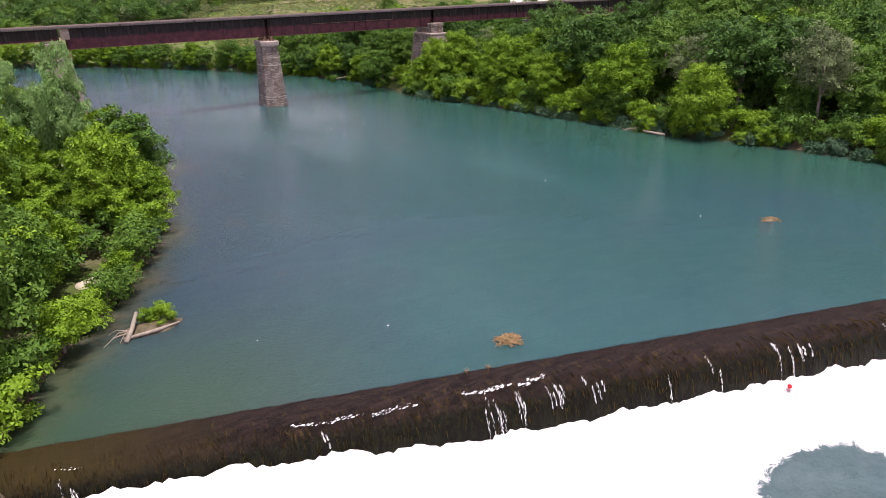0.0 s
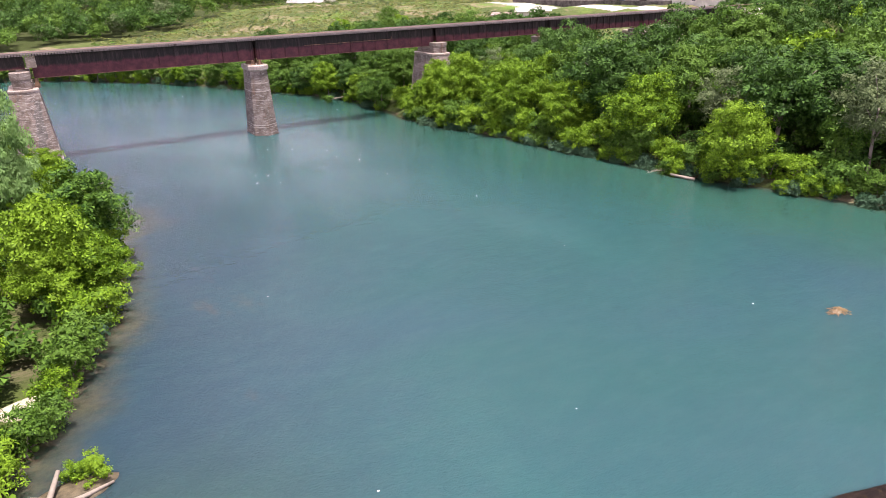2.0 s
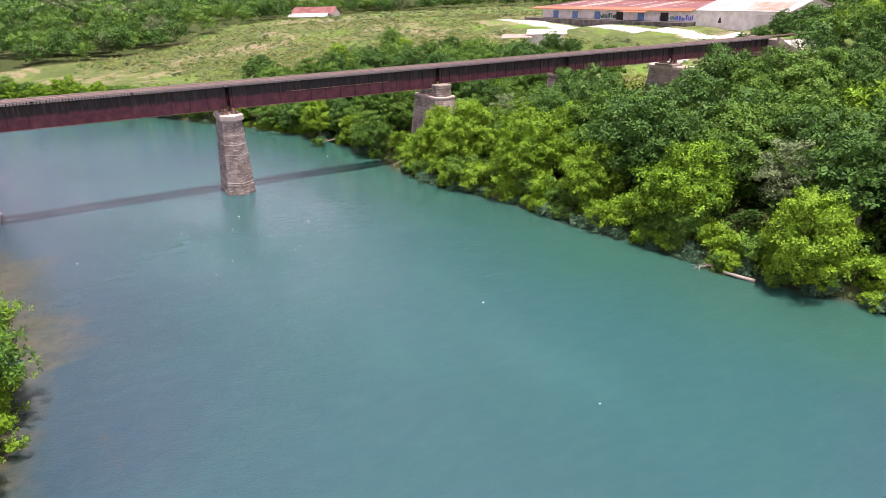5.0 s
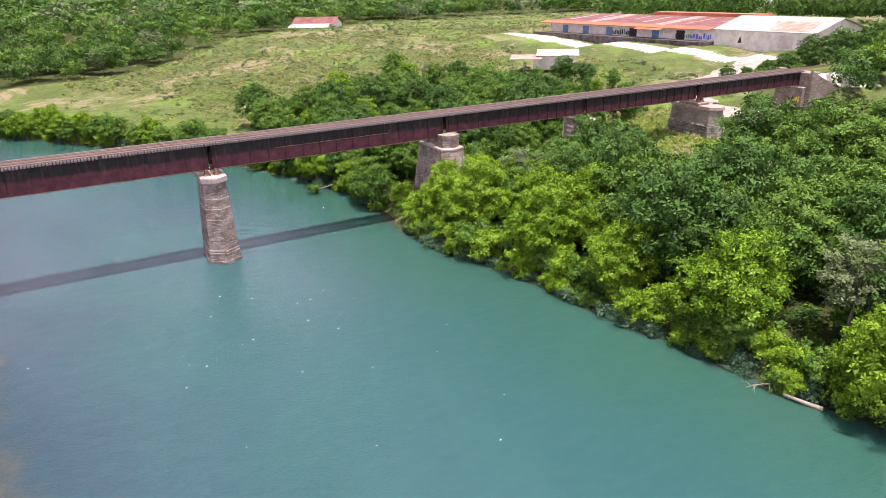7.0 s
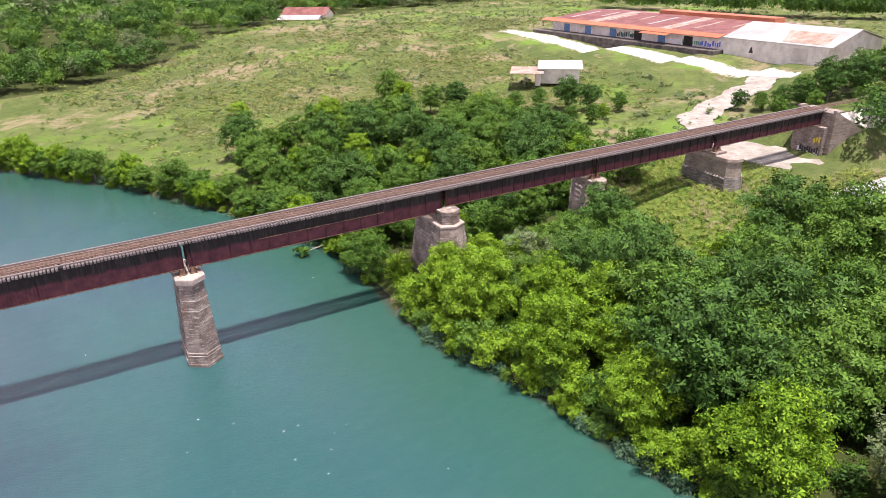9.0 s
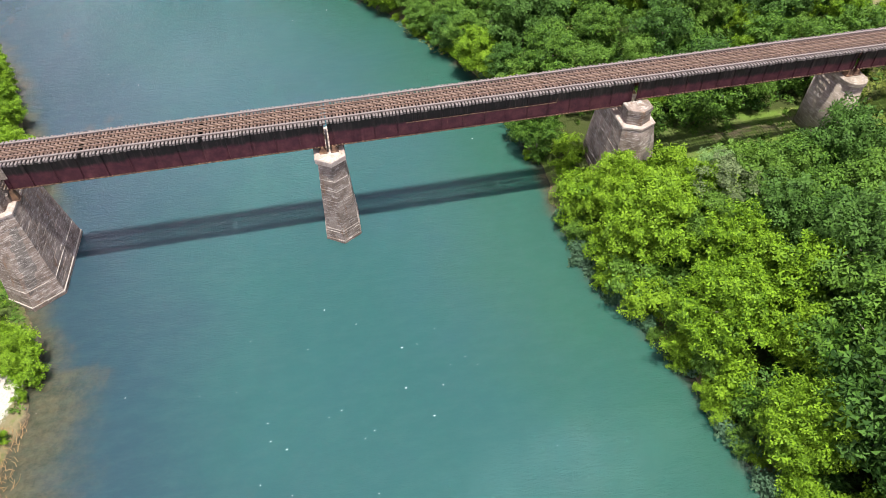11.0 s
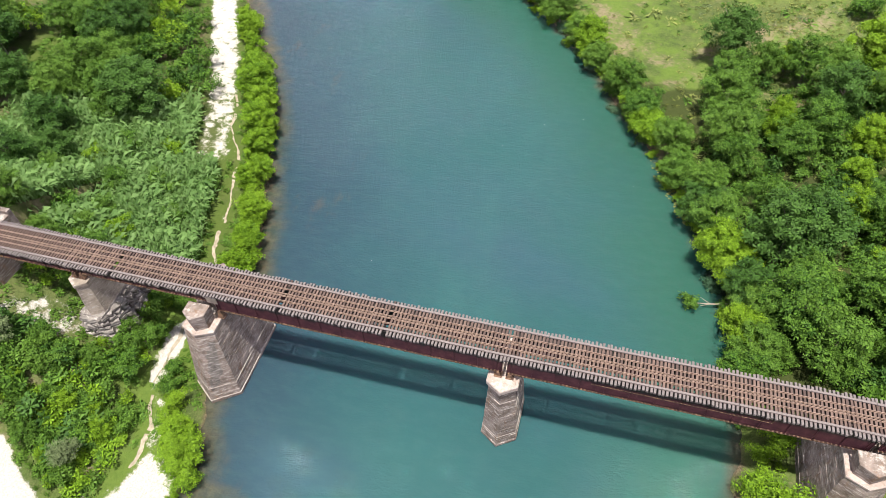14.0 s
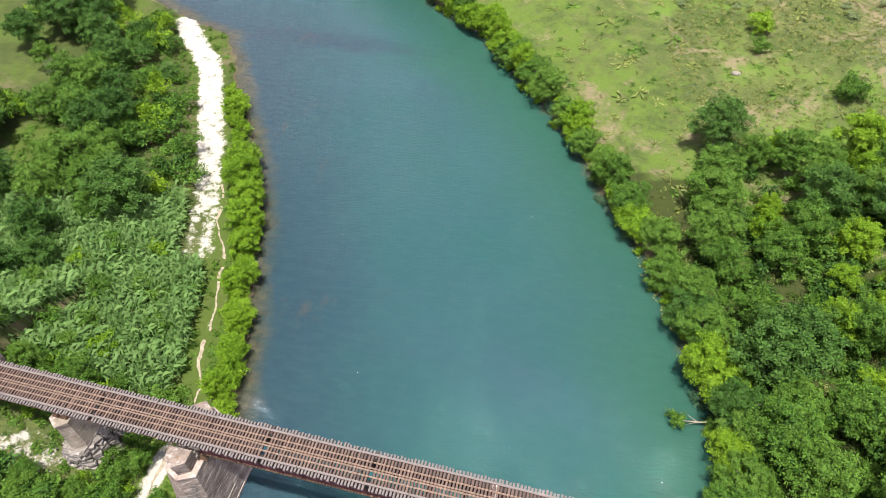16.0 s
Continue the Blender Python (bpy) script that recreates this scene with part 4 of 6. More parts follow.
def crown(seed, radius, low, high, clumps, per, size, material, clump_r=0.34, name="crown", core=0.8, shape=1.0):
    """A crown of leafy clumps with gaps between them."""
    rng = np.random.default_rng(seed)
    hv, cz = (high - low) / 2, (high + low) / 2
    pts, allv, allf, cv, cf, base = [], [], [], [], [], 0
    for i in range(clumps):
        for _ in range(40):
            d = rng.normal(0, 1, 3)
            d /= np.linalg.norm(d)
            r = rng.uniform(0.3, 0.9)
            p = d * r
            if p[2] > 0:
                p[:2] *= 1 - (1 - shape) * p[2]
            if all(np.linalg.norm(p - q) > 0.2 for q in pts):
                break
        pts.append(p)
        c = p * np.array([radius, radius, hv]) + np.array([0, 0, cz])
        cr = clump_r * radius * rng.uniform(0.7, 1.3)
        d = rng.normal(0, 1, (per, 3))
        d /= np.linalg.norm(d, axis=1)[:, None]
        d[:, 2] = np.where(d[:, 2] < -0.35, -d[:, 2], d[:, 2])
        bump = 1 + 0.22 * np.sin(d[:, 0] * 5 + i) * np.cos(d[:, 1] * 6 + 2 * i)
        axis = rng.normal(0, 1, 3) + np.array([p[0], p[1], 0.5])
        axis /= np.linalg.norm(axis)
        along = d @ axis
        at = c + (d + 0.75 * along[:, None] * axis) * (cr * bump * rng.uniform(0.6, 1.15, per))[:, None] * np.array([1.15, 1.15, 0.72])
        v, f = leaves(rng, at, d, size)
        allv.append(v), allf.append(f + base)
        base += len(v)
        cv.append(c + ICO_V * cr * core * rng.uniform(0.8, 1.15, (len(ICO_V), 1)) * np.array([1.05, 1.05, 0.78])), cf.append(ICO_F + i * len(ICO_V))
    lv, lf, kv, kf = np.concatenate(allv), np.concatenate(allf), np.concatenate(cv), np.concatenate(cf)
    me = bpy.data.meshes.new(name)
    me.vertices.add(len(lv) + len(kv))
    me.vertices.foreach_set("co", np.concatenate([lv, kv]).astype(np.float32).ravel())
    loops = np.concatenate([lf.ravel(), (kf[:, :3] + len(lv)).ravel()]).astype(np.int32)
    totals = np.concatenate([np.full(len(lf), 3), np.full(len(kf), 3)]).astype(np.int32)
    me.loops.add(len(loops))
    me.loops.foreach_set("vertex_index", loops)
    me.polygons.add(len(totals))
    me.polygons.foreach_set("loop_start", np.concatenate([[0], np.cumsum(totals)[:-1]]).astype(np.int32))
    me.polygons.foreach_set("loop_total", totals)
    me.materials.append(material)
    me.update(calc_edges=True)
    return me


def trunk(seed, height, radius, spread, forks=5, name="trunk", lean=0.0):
    rnd = random.Random(seed)
    b = Build()
    top = (lean * height + rnd.uniform(-0.3, 0.3), rnd.uniform(-0.3, 0.3), height * 0.62)
    b.tube([(0, 0, -0.6), (0.02, 0.03, 0.4), (top[0] * 0.5, top[1] * 0.4, height * 0.33), top], [radius * 1.5, radius, radius * 0.8, radius * 0.5], 7)
    for i in range(forks):
        a = 2 * math.pi * (i + rnd.random() * 0.5) / forks
        z = height * rnd.uniform(0.26, 0.55)
        t = z / (height * 0.62)
        s = (top[0] * t, top[1] * t, z)
        r = spread * rnd.uniform(0.45, 0.8)
        e = (s[0] + r * math.cos(a), s[1] + r * math.sin(a), z + height * rnd.uniform(0.16, 0.34))
        m = ((s[0] + e[0]) / 2, (s[1] + e[1]) / 2, s[2] * 0.35 + e[2] * 0.65 - 0.2)
        b.tube([s, m, e], [radius * 0.45, radius * 0.32, radius * 0.12], 5)
    return b.mesh(name, BARK, True)


KINDS = {}


def kind(key, label, variants, category="tree"):
    KINDS[key] = (label, variants, category)


kind("bright", "bushy bright yellow-green riverside tree", [
    (crown(10 + i, 3.1, 0.4, 8.2, 52, 190, 0.215, LEAF_BRIGHT, 0.20, shape=0.6, core=0.16), trunk(10 + i, 7.6, 0.15, 2.0)) for i in range(5)])
kind("bigbright", "broad bushy yellow-green tree leaning over the river", [
    (crown(20 + i, 5.2, 0.3, 10.6, 96, 200, 0.25, LEAF_BRIGHT, 0.155, shape=0.62, core=0.16), trunk(20 + i, 9.6, 0.2, 3.2)) for i in range(4)])
kind("mid", "round-crowned leafy green tree", [
    (crown(30 + i, 4.3, 1.0, 10.4, 60, 150, 0.27, LEAF_MID, 0.185, shape=0.75, core=0.16), trunk(30 + i, 9.8, 0.22, 2.8)) for i in range(5)])
kind("deep", "tall broad dark green tree", [
    (crown(50 + i, 5.3, 1.4, 12.6, 70, 130, 0.33, LEAF_DEEP, 0.168, shape=0.8, core=0.16), trunk(50 + i, 11.8, 0.28, 3.4, 6)) for i in range(4)])
kind("grey", "fine-leaved grey-green tree with bare pale trunks", [
    (crown(70 + i, 3.9, 3.4, 12.0, 46, 120, 0.24, LEAF_GREY, 0.19, shape=0.8, core=0.3), trunk(70 + i, 11.5, 0.2, 2.6)) for i in range(3)])
kind("bush", "low leafy green bush", [
    (crown(90 + i, 1.5, 0.0, 2.4, 18, 110, 0.15, LEAF_MID, 0.27, core=0.4), trunk(90 + i, 2.0, 0.05, 1.0, 4, "stem")) for i in range(3)], "bush")
kind("brightbush", "low bright green bush at the water", [
    (crown(110 + i, 1.5, 0.0, 2.6, 18, 130, 0.145, LEAF_BRIGHT, 0.27, core=0.4), trunk(110 + i, 2.0, 0.05, 1.0, 4, "stem")) for i in range(3)], "bush")
kind("broad", "low broad-leaved plants hanging over the water", [
    (crown(130 + i, 1.2, -0.1, 1.3, 8, 90, 0.30, BROAD, 0.45, core=0.6), trunk(130 + i, 1.0, 0.03, 0.8, 4, "stem")) for i in range(2)], "plant")

kind("pale", "tall riverside tree with a pale blossoming top", [
    (crown(150 + i, 3.1, 0.4, 8.2, 46, 200, 0.19, REED, 0.19, shape=0.55, core=0.38), trunk(150 + i, 7.6, 0.15, 2.0)) for i in range(2)])

plant_rnd = random.Random(11)
planted = []


def plant(key, x, y, height_scale=1.0, width=None, sink=0.1, group=""):
    label, variants, category = KINDS[key]
    cr, tr = variants[plant_rnd.randrange(len(variants))]
    w = width or height_scale
    m = pose(x, y, max(ground_z(x, y), -0.15) - sink, plant_rnd.uniform(-4, 4), plant_rnd.uniform(-4, 4), plant_rnd.uniform(0, 360)) @ Matrix.Diagonal((w, w, height_scale, 1))
    ob = thing("riverside_tree" if key in ("bright", "bigbright", "pale") else category, label, category, m, group or key + " trees")
    part("crown" if category == "tree" else "foliage", cr, ob)
    part("trunk" if category == "tree" else "stem", tr, ob)
    planted.append((x, y, w))
    return ob


def scatter(n, region, gap, choose, tries=60):
    """Plants up to n things inside a region, no two nearer than gap."""
    here = []
    for _ in range(n * tries):
        if len(here) >= n:
            break
        x, y = region()
        if all((x - a) ** 2 + (y - b) ** 2 > gap * gap for a, b in here):
            key, h = choose(x, y)
            if key:
                here.append((x, y))
                plant(key, x, y, h, h * plant_rnd.uniform(0.9, 1.15))


def R(a, b):
    return plant_rnd.uniform(a, b)


def pick(*options):
    return plant_rnd.choices([o for o, _ in options], [w for _, w in options])[0]


def bank_x(y, side):
    return float(np.interp(y, RIGHT_Y, RIGHT_X)) if side > 0 else float(np.interp(y, LEFT_Y, LEFT_X))


# the row along the right bank: broad trees that overhang the river, with shrubs between them
for x, y, h, w in ((75.6, 62.4, 0.95, 0.92), (75.4, 77.4, 1.02, 1.08), (72.8, 89.8, 0.86, 0.9), (70.4, 101.8, 1.0, 1.02), (69.0, 114.6, 1.05, 1.1), (75.0, 109.0, 0.95, 0.95), (67.8, 120.6, 0.90, 0.80)):
    plant("bigbright", x, y, h, w)
y = 22.0
while y < 124:
    k_ = pick(("brightbush", 4), ("bush", 3), ("mid", 1.4 if y > 58 else 0.0))
    plant(k_, bank_x(y, 1) + R(0.0, 2.2), y, R(1.1, 2.0) if k_ != "mid" else R(0.5, 0.7))
    for _ in range(2):
        plant(pick(("broad", 3), ("brightbush", 1.5), ("bush", 1)), bank_x(y, 1) + R(-1.0, 0.2), y + R(-1.2, 1.2), R(0.6, 1.1))
    y += R(2.2, 3.2)
y = 136.0
while y < 298:
    slope = abs(bank_x(y + 1, 1) - bank_x(y - 1, 1)) / 2
    x = bank_x(y, 1) + R(-0.3, 1.9) * math.hypot(1, slope)
    k_ = pick(("bright", 3.4), ("mid", 3.2), ("brightbush", 1.6), ("bush", 1.2), ("deep", 0.7)) if y < 200 else pick(("bright", 6), ("mid", 2.5), ("brightbush", 1.5))
    big = 0.95 if y < 198 else 1.0
    plant(k_, x, y, R(0.72, 1.12) * big * (0.75 if k_ in ("mid", "deep") else 1.0) if "bush" not in k_ else R(1.2, 1.8), R(0.9, 1.25) * big * (0.75 if k_ in ("mid", "deep") else 1.0) if "bush" not in k_ else None)
    for _ in range(pick((1, 2), (2, 2)) if y < 215 else 1):
        plant(pick(("broad", 2), ("brightbush", 2), ("bush", 1)), bank_x(y, 1) + R(-1.2, 0.1), y + R(-1.5, 1.5), R(0.6, 1.05))
    y += R(2.6, 3.8) / math.hypot(1, slope)
plant("grey", 84.5, 51.5, 1.15, 1.1)
plant("grey", 88.0, 54.0, 1.0, 0.95)
# the wood behind it, on the camera's side of the bridge
scatter(76, lambda: (R(70, 112), R(22, 119)), 4.6, lambda x, y: (None, 0) if x < bank_x(y, 1) + (7.5 if y > 56 else 5) or (x > 100 and y > 110) or x > bank_x(y, 1) + 32 or near_line(x, y, CLEARING, 3.2) > 0.05 else (pick(("deep", 3.5), ("mid", 6), ("grey", 0.5), ("bright", 4 if x < bank_x(y, 1) + 12 else 2.2)), R(0.85, 1.2) * (0.82 if y > 106 else 1.08 if y > 58 else 0.95)))
# the wood on the far side, up to the meadow
scatter(84, lambda: (R(58, 116), R(136, 203)), 3.9, lambda x, y: (None, 0) if x < bank_x(y, 1) + 5 or y > 206 - 0.3 * (x - 55) else (pick(("deep", 2.0), ("mid", 6), ("bright", 3.0)), R(0.74, 1.02)))
for x, y, h, k_ in ((66.5, 121.0, 0.95, "bright"), (72.5, 120.5, 1.15, "bright"), (76.5, 116.5, 1.1, "bright"), (78.5, 119.5, 1.05, "pale"), (81, 116, 1.0, "mid"), (86, 117, 0.95, "mid"), (91, 115, 0.9, "bright"), (104.8, 102.2, 1.45, "bright"), (101, 100, 1.0, "mid"), (107.5, 99.5, 1.2, "deep"), (108.8, 97, 1.35, "mid"), (110.2, 94, 1.38, "mid"), (112.6, 91, 1.4, "mid"), (116.5, 90, 1.35, "mid"), (105, 94, 1.2, "mid"), (120.5, 89, 1.05, "deep"), (126, 91, 1.0, "deep"), (99, 94, 1.1, "mid")):
    plant(k_, x, y, h)
# low growth under the bridge's edge
for x, y, h in ((64.5, 126, 1.6), (66, 123, 2.2), (67, 120.5, 2.6), (65, 130, 1.3), (66, 133, 1.5), (74, 122, 2.4), (78, 121, 2.0), (82, 122, 2.2), (86, 121.5, 2.0), (90, 120, 1.8), (76, 134, 2.2), (83, 135, 2.6), (88, 136, 2.2), (100, 120, 1.7), (97, 124, 1.1), (102, 123, 1.0)):
    plant("bush" if x > 70 else "brightbush", x, y, h)
# by the eastern abutment
for x, y, k_, h in ((168.5, 157.5, "deep", 0.42), (171.0, 153.5, "mid", 0.5), (175.0, 151.0, "deep", 0.5), (170.0, 148.0, "mid", 0.5), (178.5, 148.5, "deep", 0.6), (183.0, 151.0, "mid", 0.62), (184.0, 145.5, "deep", 0.72), (189.0, 148.0, "deep", 0.80), (191.0, 142.5, "deep", 0.82), (197.0, 146.5, "mid", 0.9), (198.0, 140.5, "deep", 0.8), (176.0, 143.5, "mid", 0.5), (168.0, 142.0, "bush", 1.6)):
    plant(k_, x, y, h)
# single trees at the meadow's edge
for x, y, k_, h in ((68.5, 232, "bush", 1.3), (69, 240, "brightbush", 1.9), (104, 216, "mid", 1.0), (106, 212, "bright", 1.1), (139, 186, "deep", 0.72), (134, 190, "mid", 0.55), (144, 182, "deep", 0.62), (148.5, 177, "mid", 0.5), (128, 192, "mid", 0.55), (121, 180, "mid", 0.5), (126, 177, "deep", 0.45), (131, 174, "mid", 0.5), (136, 172, "mid", 0.48), (122, 188, "bright", 0.7), (141, 174, "bright", 0.55), (118, 184, "mid", 0.6), (83, 219, "bush", 2.2), (82, 203, "bright", 1.45), (86, 200, "mid", 0.85), (92, 198, "mid", 0.8), (99, 197, "deep", 0.7), (110, 205, "mid", 0.8), (114, 200, "deep", 0.75)):
    plant(k_, x, y, h)
# left bank below the bridge
plant("pale", 0.1, 80.5, 2.0, 1.1)
plant("bright", 4.0, 80.0, 1.25, 0.9)
for x, y, h in ((-4.0, 53.4, 0.9), (-5.6, 50.0, 1.0), (-2.8, 56.5, 0.9), (-6.7, 56, 1.1)):
    plant("bright", x, y, h)
plant("pale", -4.0, 84, 1.75, 1.0)
for x, y, h in ((-6, 74.2, 1.55), (2.5, 70.3, 1.25), (-6.5, 66, 1.4), (-2, 87, 1.2)):
    plant("bright", x, y, h, 1.15)
scatter(30, lambda: (R(-24, 7), R(34.5, 97)), 3.5, lambda x, y: (None, 0) if x > bank_x(y, -1) - 1.3 or y < dam_y(x) + 2.5 or (x > -6 and y > 88) else (pick(("bright", 7), ("mid", 2.5)), R(0.75, 1.12) * (0.62 if x > -1 and y > 80 else 1.0)))
y = 36.5
while y < 98:
    plant(pick(("brightbush", 4), ("bush", 2), ("broad", 1)), bank_x(y, -1) - R(-0.2, 0.7), y, R(0.9, 1.6))
    y += R(1.8, 3.0)
# the thicket between the gravel and the bridge
scatter(22, lambda: (R(-32, -6.5), R(109.5, 123.5)), 2.6, lambda x, y: (None, 0) if x > -6.8 - 0.4 * abs(y - 115) else (pick(("mid", 3), ("grey", 2), ("bright", 2)), R(0.30, 0.46)))
# bushes at the gravel's edge
plant("bright", 2.6, 114.6, 0.62, 0.80)
plant("bright", 0.6, 117.2, 0.45, 0.62)
for x, y, h in ((3.4, 113.6, 1.5), (2.2, 115.4, 1.7), (4.2, 112.2, 1.2), (3.6, 110.2, 0.55), (2.6, 105.6, 0.7), (1.6, 104.8, 0.6), (1.5, 99.5, 0.9), (2.0, 97.4, 0.95), (1.3, 95.5, 0.95), (1.6, 101.3, 0.8), (-0.6, 117.5, 1.0), (-1.5, 120.0, 1.1), (-3.2, 122, 1.0), (-11, 99.5, 1.2), (-14, 97, 1.4), (-17, 95, 1.7), (-13.5, 100.8, 0.8), (-4, 124.5, 0.9), (2.6, 99.2, 1.1), (3.2, 96.6, 1.1), (2.0, 94.4, 1.2), (3.4, 92.6, 1.0), (1.4, 91.8, 1.2)):
    plant("brightbush" if x > -3 else "bush", x, y, h)
scatter(26, lambda: (R(-31, -4.5), R(120.5, 137.5)), 1.9, lambda x, y: (None, 0) if near_line(x, y, [(-24, 123), (-17, 125)], 2.2) > 0.3 or 126.0 < y < 131.5 and (x < -17 or -15.5 < x < -9.5) or near_line(x, y, FOOTPATH, 0.8) > 0.3 or x > bank_x(y, -1) - 4.5 else ("bush", R(0.8, 1.5)))
for x, y, h in ((-17.6, 178.5, 0.95), (-19.8, 182, 0.85), (-15.2, 173.6, 0.85), (-13.0, 169.3, 0.85), (-10.9, 164, 0.75), (-8.4, 158.2, 0.72), (-5.8, 151.5, 0.62), (-4.2, 146, 0.6)):
    plant("bright", x, y, h, h * 1.2)
for x, y, k_, h in ((-27, 150, "mid", 0.5), (-33, 146, "mid", 0.55), (-24, 143, "mid", 0.42), (-38, 152, "deep", 0.6), (-41, 147, "deep", 0.65), (-42, 157, "deep", 0.7), (-30, 158, "bush", 1.6), (-22, 153, "bush", 1.4), (-37, 163, "mid", 0.6), (-16, 147, "bush", 1.3), (-19, 152, "bush", 1.5), (-24, 160, "brightbush", 1.4), (-33, 154, "brightbush", 1.5), (-20, 140, "brightbush", 1.4), (-28, 141, "bush", 1.7), (-15, 155, "bush", 1.1), (-34, 168, "mid", 0.55), (-45, 166, "mid", 0.6)):
    plant(k_, x, y, h)
# the strip between footpath and water
y = 135.0
while y < 204:
    x = bank_x(y, -1) - R(0.3, 2.8)
    k_ = pick(("bright", 3), ("brightbush", 4))
    plant(k_, x, y, R(0.45, 0.72) if k_ == "bright" else R(0.9, 1.6))
    y += R(1.4, 2.4)
# the wood left of the white path
scatter(46, lambda: (R(-78, -24), R(158, 240)), 4.3, lambda x, y: (None, 0) if x > -24 - 0.70 * (y - 160) - 3 or y < 168 + 0.25 * (x + 30) or math.hypot((x + 55) / 8, (y - 173) / 10) < 1 or (x < -60 and 184 < y < 208) else (pick(("deep", 3), ("mid", 6), ("grey", 1)), R(0.66, 0.98)))
for x, y, k_, h in ((-77.5, 203, "deep", 0.75), (-70, 198, "mid", 0.6), (-63, 193, "grey", 0.6), (-80, 188, "mid", 0.6)):
    plant(k_, x, y, h)
scatter(20, lambda: (R(-60, -14), R(133.5, 140)), 3.0, lambda x, y: (pick(("mid", 3), ("bush", 2)), R(0.4, 0.62)))

# ---- far woods, reeds and meadow growth ----
def repeat(name, proto_v, proto_f, places, material, label, category):
    """One joined mesh of many small plants: places are x, y, z, turn, width, height."""
    n, p = len(places), len(proto_v)
    c, s = np.cos(places[:, 3]), np.sin(places[:, 3])
    v = np.empty((n, p, 3))
    v[..., 0] = places[:, None, 0] + places[:, None, 4] * (proto_v[None, :, 0] * c[:, None] - proto_v[None, :, 1] * s[:, None])
    v[..., 1] = places[:, None, 1] + places[:, None, 4] * (proto_v[None, :, 0] * s[:, None] + proto_v[None, :, 1] * c[:, None])
    v[..., 2] = places[:, None, 2] + places[:, None, 5] * proto_v[None, :, 2]
    f = (proto_f[None] + (np.arange(n) * p)[:, None, None]).reshape(-1, proto_f.shape[1])
    return tagged(new(name, array_mesh(name, v.reshape(-1, 3), f, material)), label, category, kind="stuff")


def clump_proto(seed, clumps, per, size, cr=0.4):
    """A unit crown, one wide and one high, as leaf quads."""
    rng = np.random.default_rng(seed)
    av, af, base = [], [], 0
    for i in range(clumps):
        d = rng.normal(0, 1, 3)
        d /= np.linalg.norm(d)
        c = d * rng.uniform(0.3, 0.7) * np.array([0.5, 0.5, 0.42]) + np.array([0, 0, 0.55])
        q = rng.normal(0, 1, (per, 3))
        q /= np.linalg.norm(q, axis=1)[:, None]
        q[:, 2] = np.abs(q[:, 2]) * 1.0 - 0.25
        v, f = leaves(rng, c + q * cr * 0.5 * rng.uniform(0.8, 1.1, (per, 1)), q, size)
        av.append(v), af.append(f + base)
        base += len(v)
    return np.concatenate(av), np.concatenate(af)


rng = np.random.default_rng(5)
for n, mat_ in enumerate((LEAF_DEEP, LEAF_MID, LEAF_GREY)):
    many = (1.2, 1.1, 0.3)[n]
    lots = []
    for reach, count in ((260, 170), (480, 700), (1050, 1200), (2600, 600)):
        count = int(count * many)
        ang, rad = rng.uniform(-0.75, 1.3, count), np.sqrt(rng.uniform(0.05, 1, count)) * reach
        x, y = 40 + rad * np.sin(ang), 140 + rad * np.cos(ang)
        z, dr, dl = land(x, y)
        ok = (np.maximum(dr, dl) > 5) & ~in_field(x, y) & (np.hypot(x - 74, y - 378) > 17) & (np.hypot((x - 310) / 62, (y - 475) / 26) > 1) & (rad > reach * 0.3)
        ok &= ~((dr > 0) & (y < 300) & (x < 235)) & ~((x > 176) & (x < 275) & (y > 140) & (y < 330)) & ~((dl > 0) & (y < 262) & (x > -104)) & (np.hypot(x - 140, y - 398) > 19) & ~((x > 322) & (x < 540) & (y > 120) & (y < 420))
        w = np.clip(reach / 480, 1, 2.6) * rng.uniform(8, 14, count)
        h = rng.uniform(8, 14, count) * np.clip(reach / 900, 1, 1.5)
        lots.append(np.stack([x, y, z - 0.8, rng.uniform(0, 6.28, count), w, h], 1)[ok])
    repeat("far_woods", *clump_proto(200 + n, 20, 34, 0.062, 0.36), np.concatenate(lots[:2]), mat_, "woods of mixed green trees beyond the meadow", "woods")
    repeat("far_woods", *clump_proto(210 + n, 11, 24, 0.088, 0.44), np.concatenate(lots[2:]), mat_, "distant woods of mixed green trees", "woods")

t = np.sort(rng.uniform(0, 1, 90))
x, y = np.interp(t, [0, 0.3, 0.6, 1], [286, 302, 314, 334]) + rng.uniform(-4, 8, 90), np.interp(t, [0, 0.3, 0.6, 1], [345, 290, 247, 200]) + rng.uniform(-3, 3, 90)
z = land(x, y)[0]
places = np.stack([x, y, z - 0.6, rng.uniform(0, 6.28, 90), rng.uniform(9, 13, 90), rng.uniform(11.0, 15.0, 90)], 1)
repeat("hedge", *clump_proto(220, 20, 34, 0.062, 0.36), places[::2], LEAF_DEEP, "tall dark hedge between the meadow and the houses", "hedge")
repeat("hedge", *clump_proto(221, 20, 34, 0.062, 0.36), places[1::2], LEAF_MID, "tall green hedge between the meadow and the houses", "hedge")
x, y = rng.uniform(15, 215, 26000), rng.uniform(186, 345, 26000)
z, dr, dl = land(x, y)
ok = in_field(x, y) & (dr > 5) & ~((x > 176) & (x < 262) & (y > 150) & (y < 292)) & (wave(x, y, 0.09, 5.0) + rng.normal(0, 0.5, len(x)) > -0.1) & (np.hypot(x - 149, y - 220) > 14)
weeds = np.stack([x, y, z - 0.1, rng.uniform(0, 6.28, len(x)), rng.uniform(0.5, 1.6, len(x)), rng.uniform(0.3, 0.95, len(x))], 1)
pale = rng.random(len(x)) < 0.7
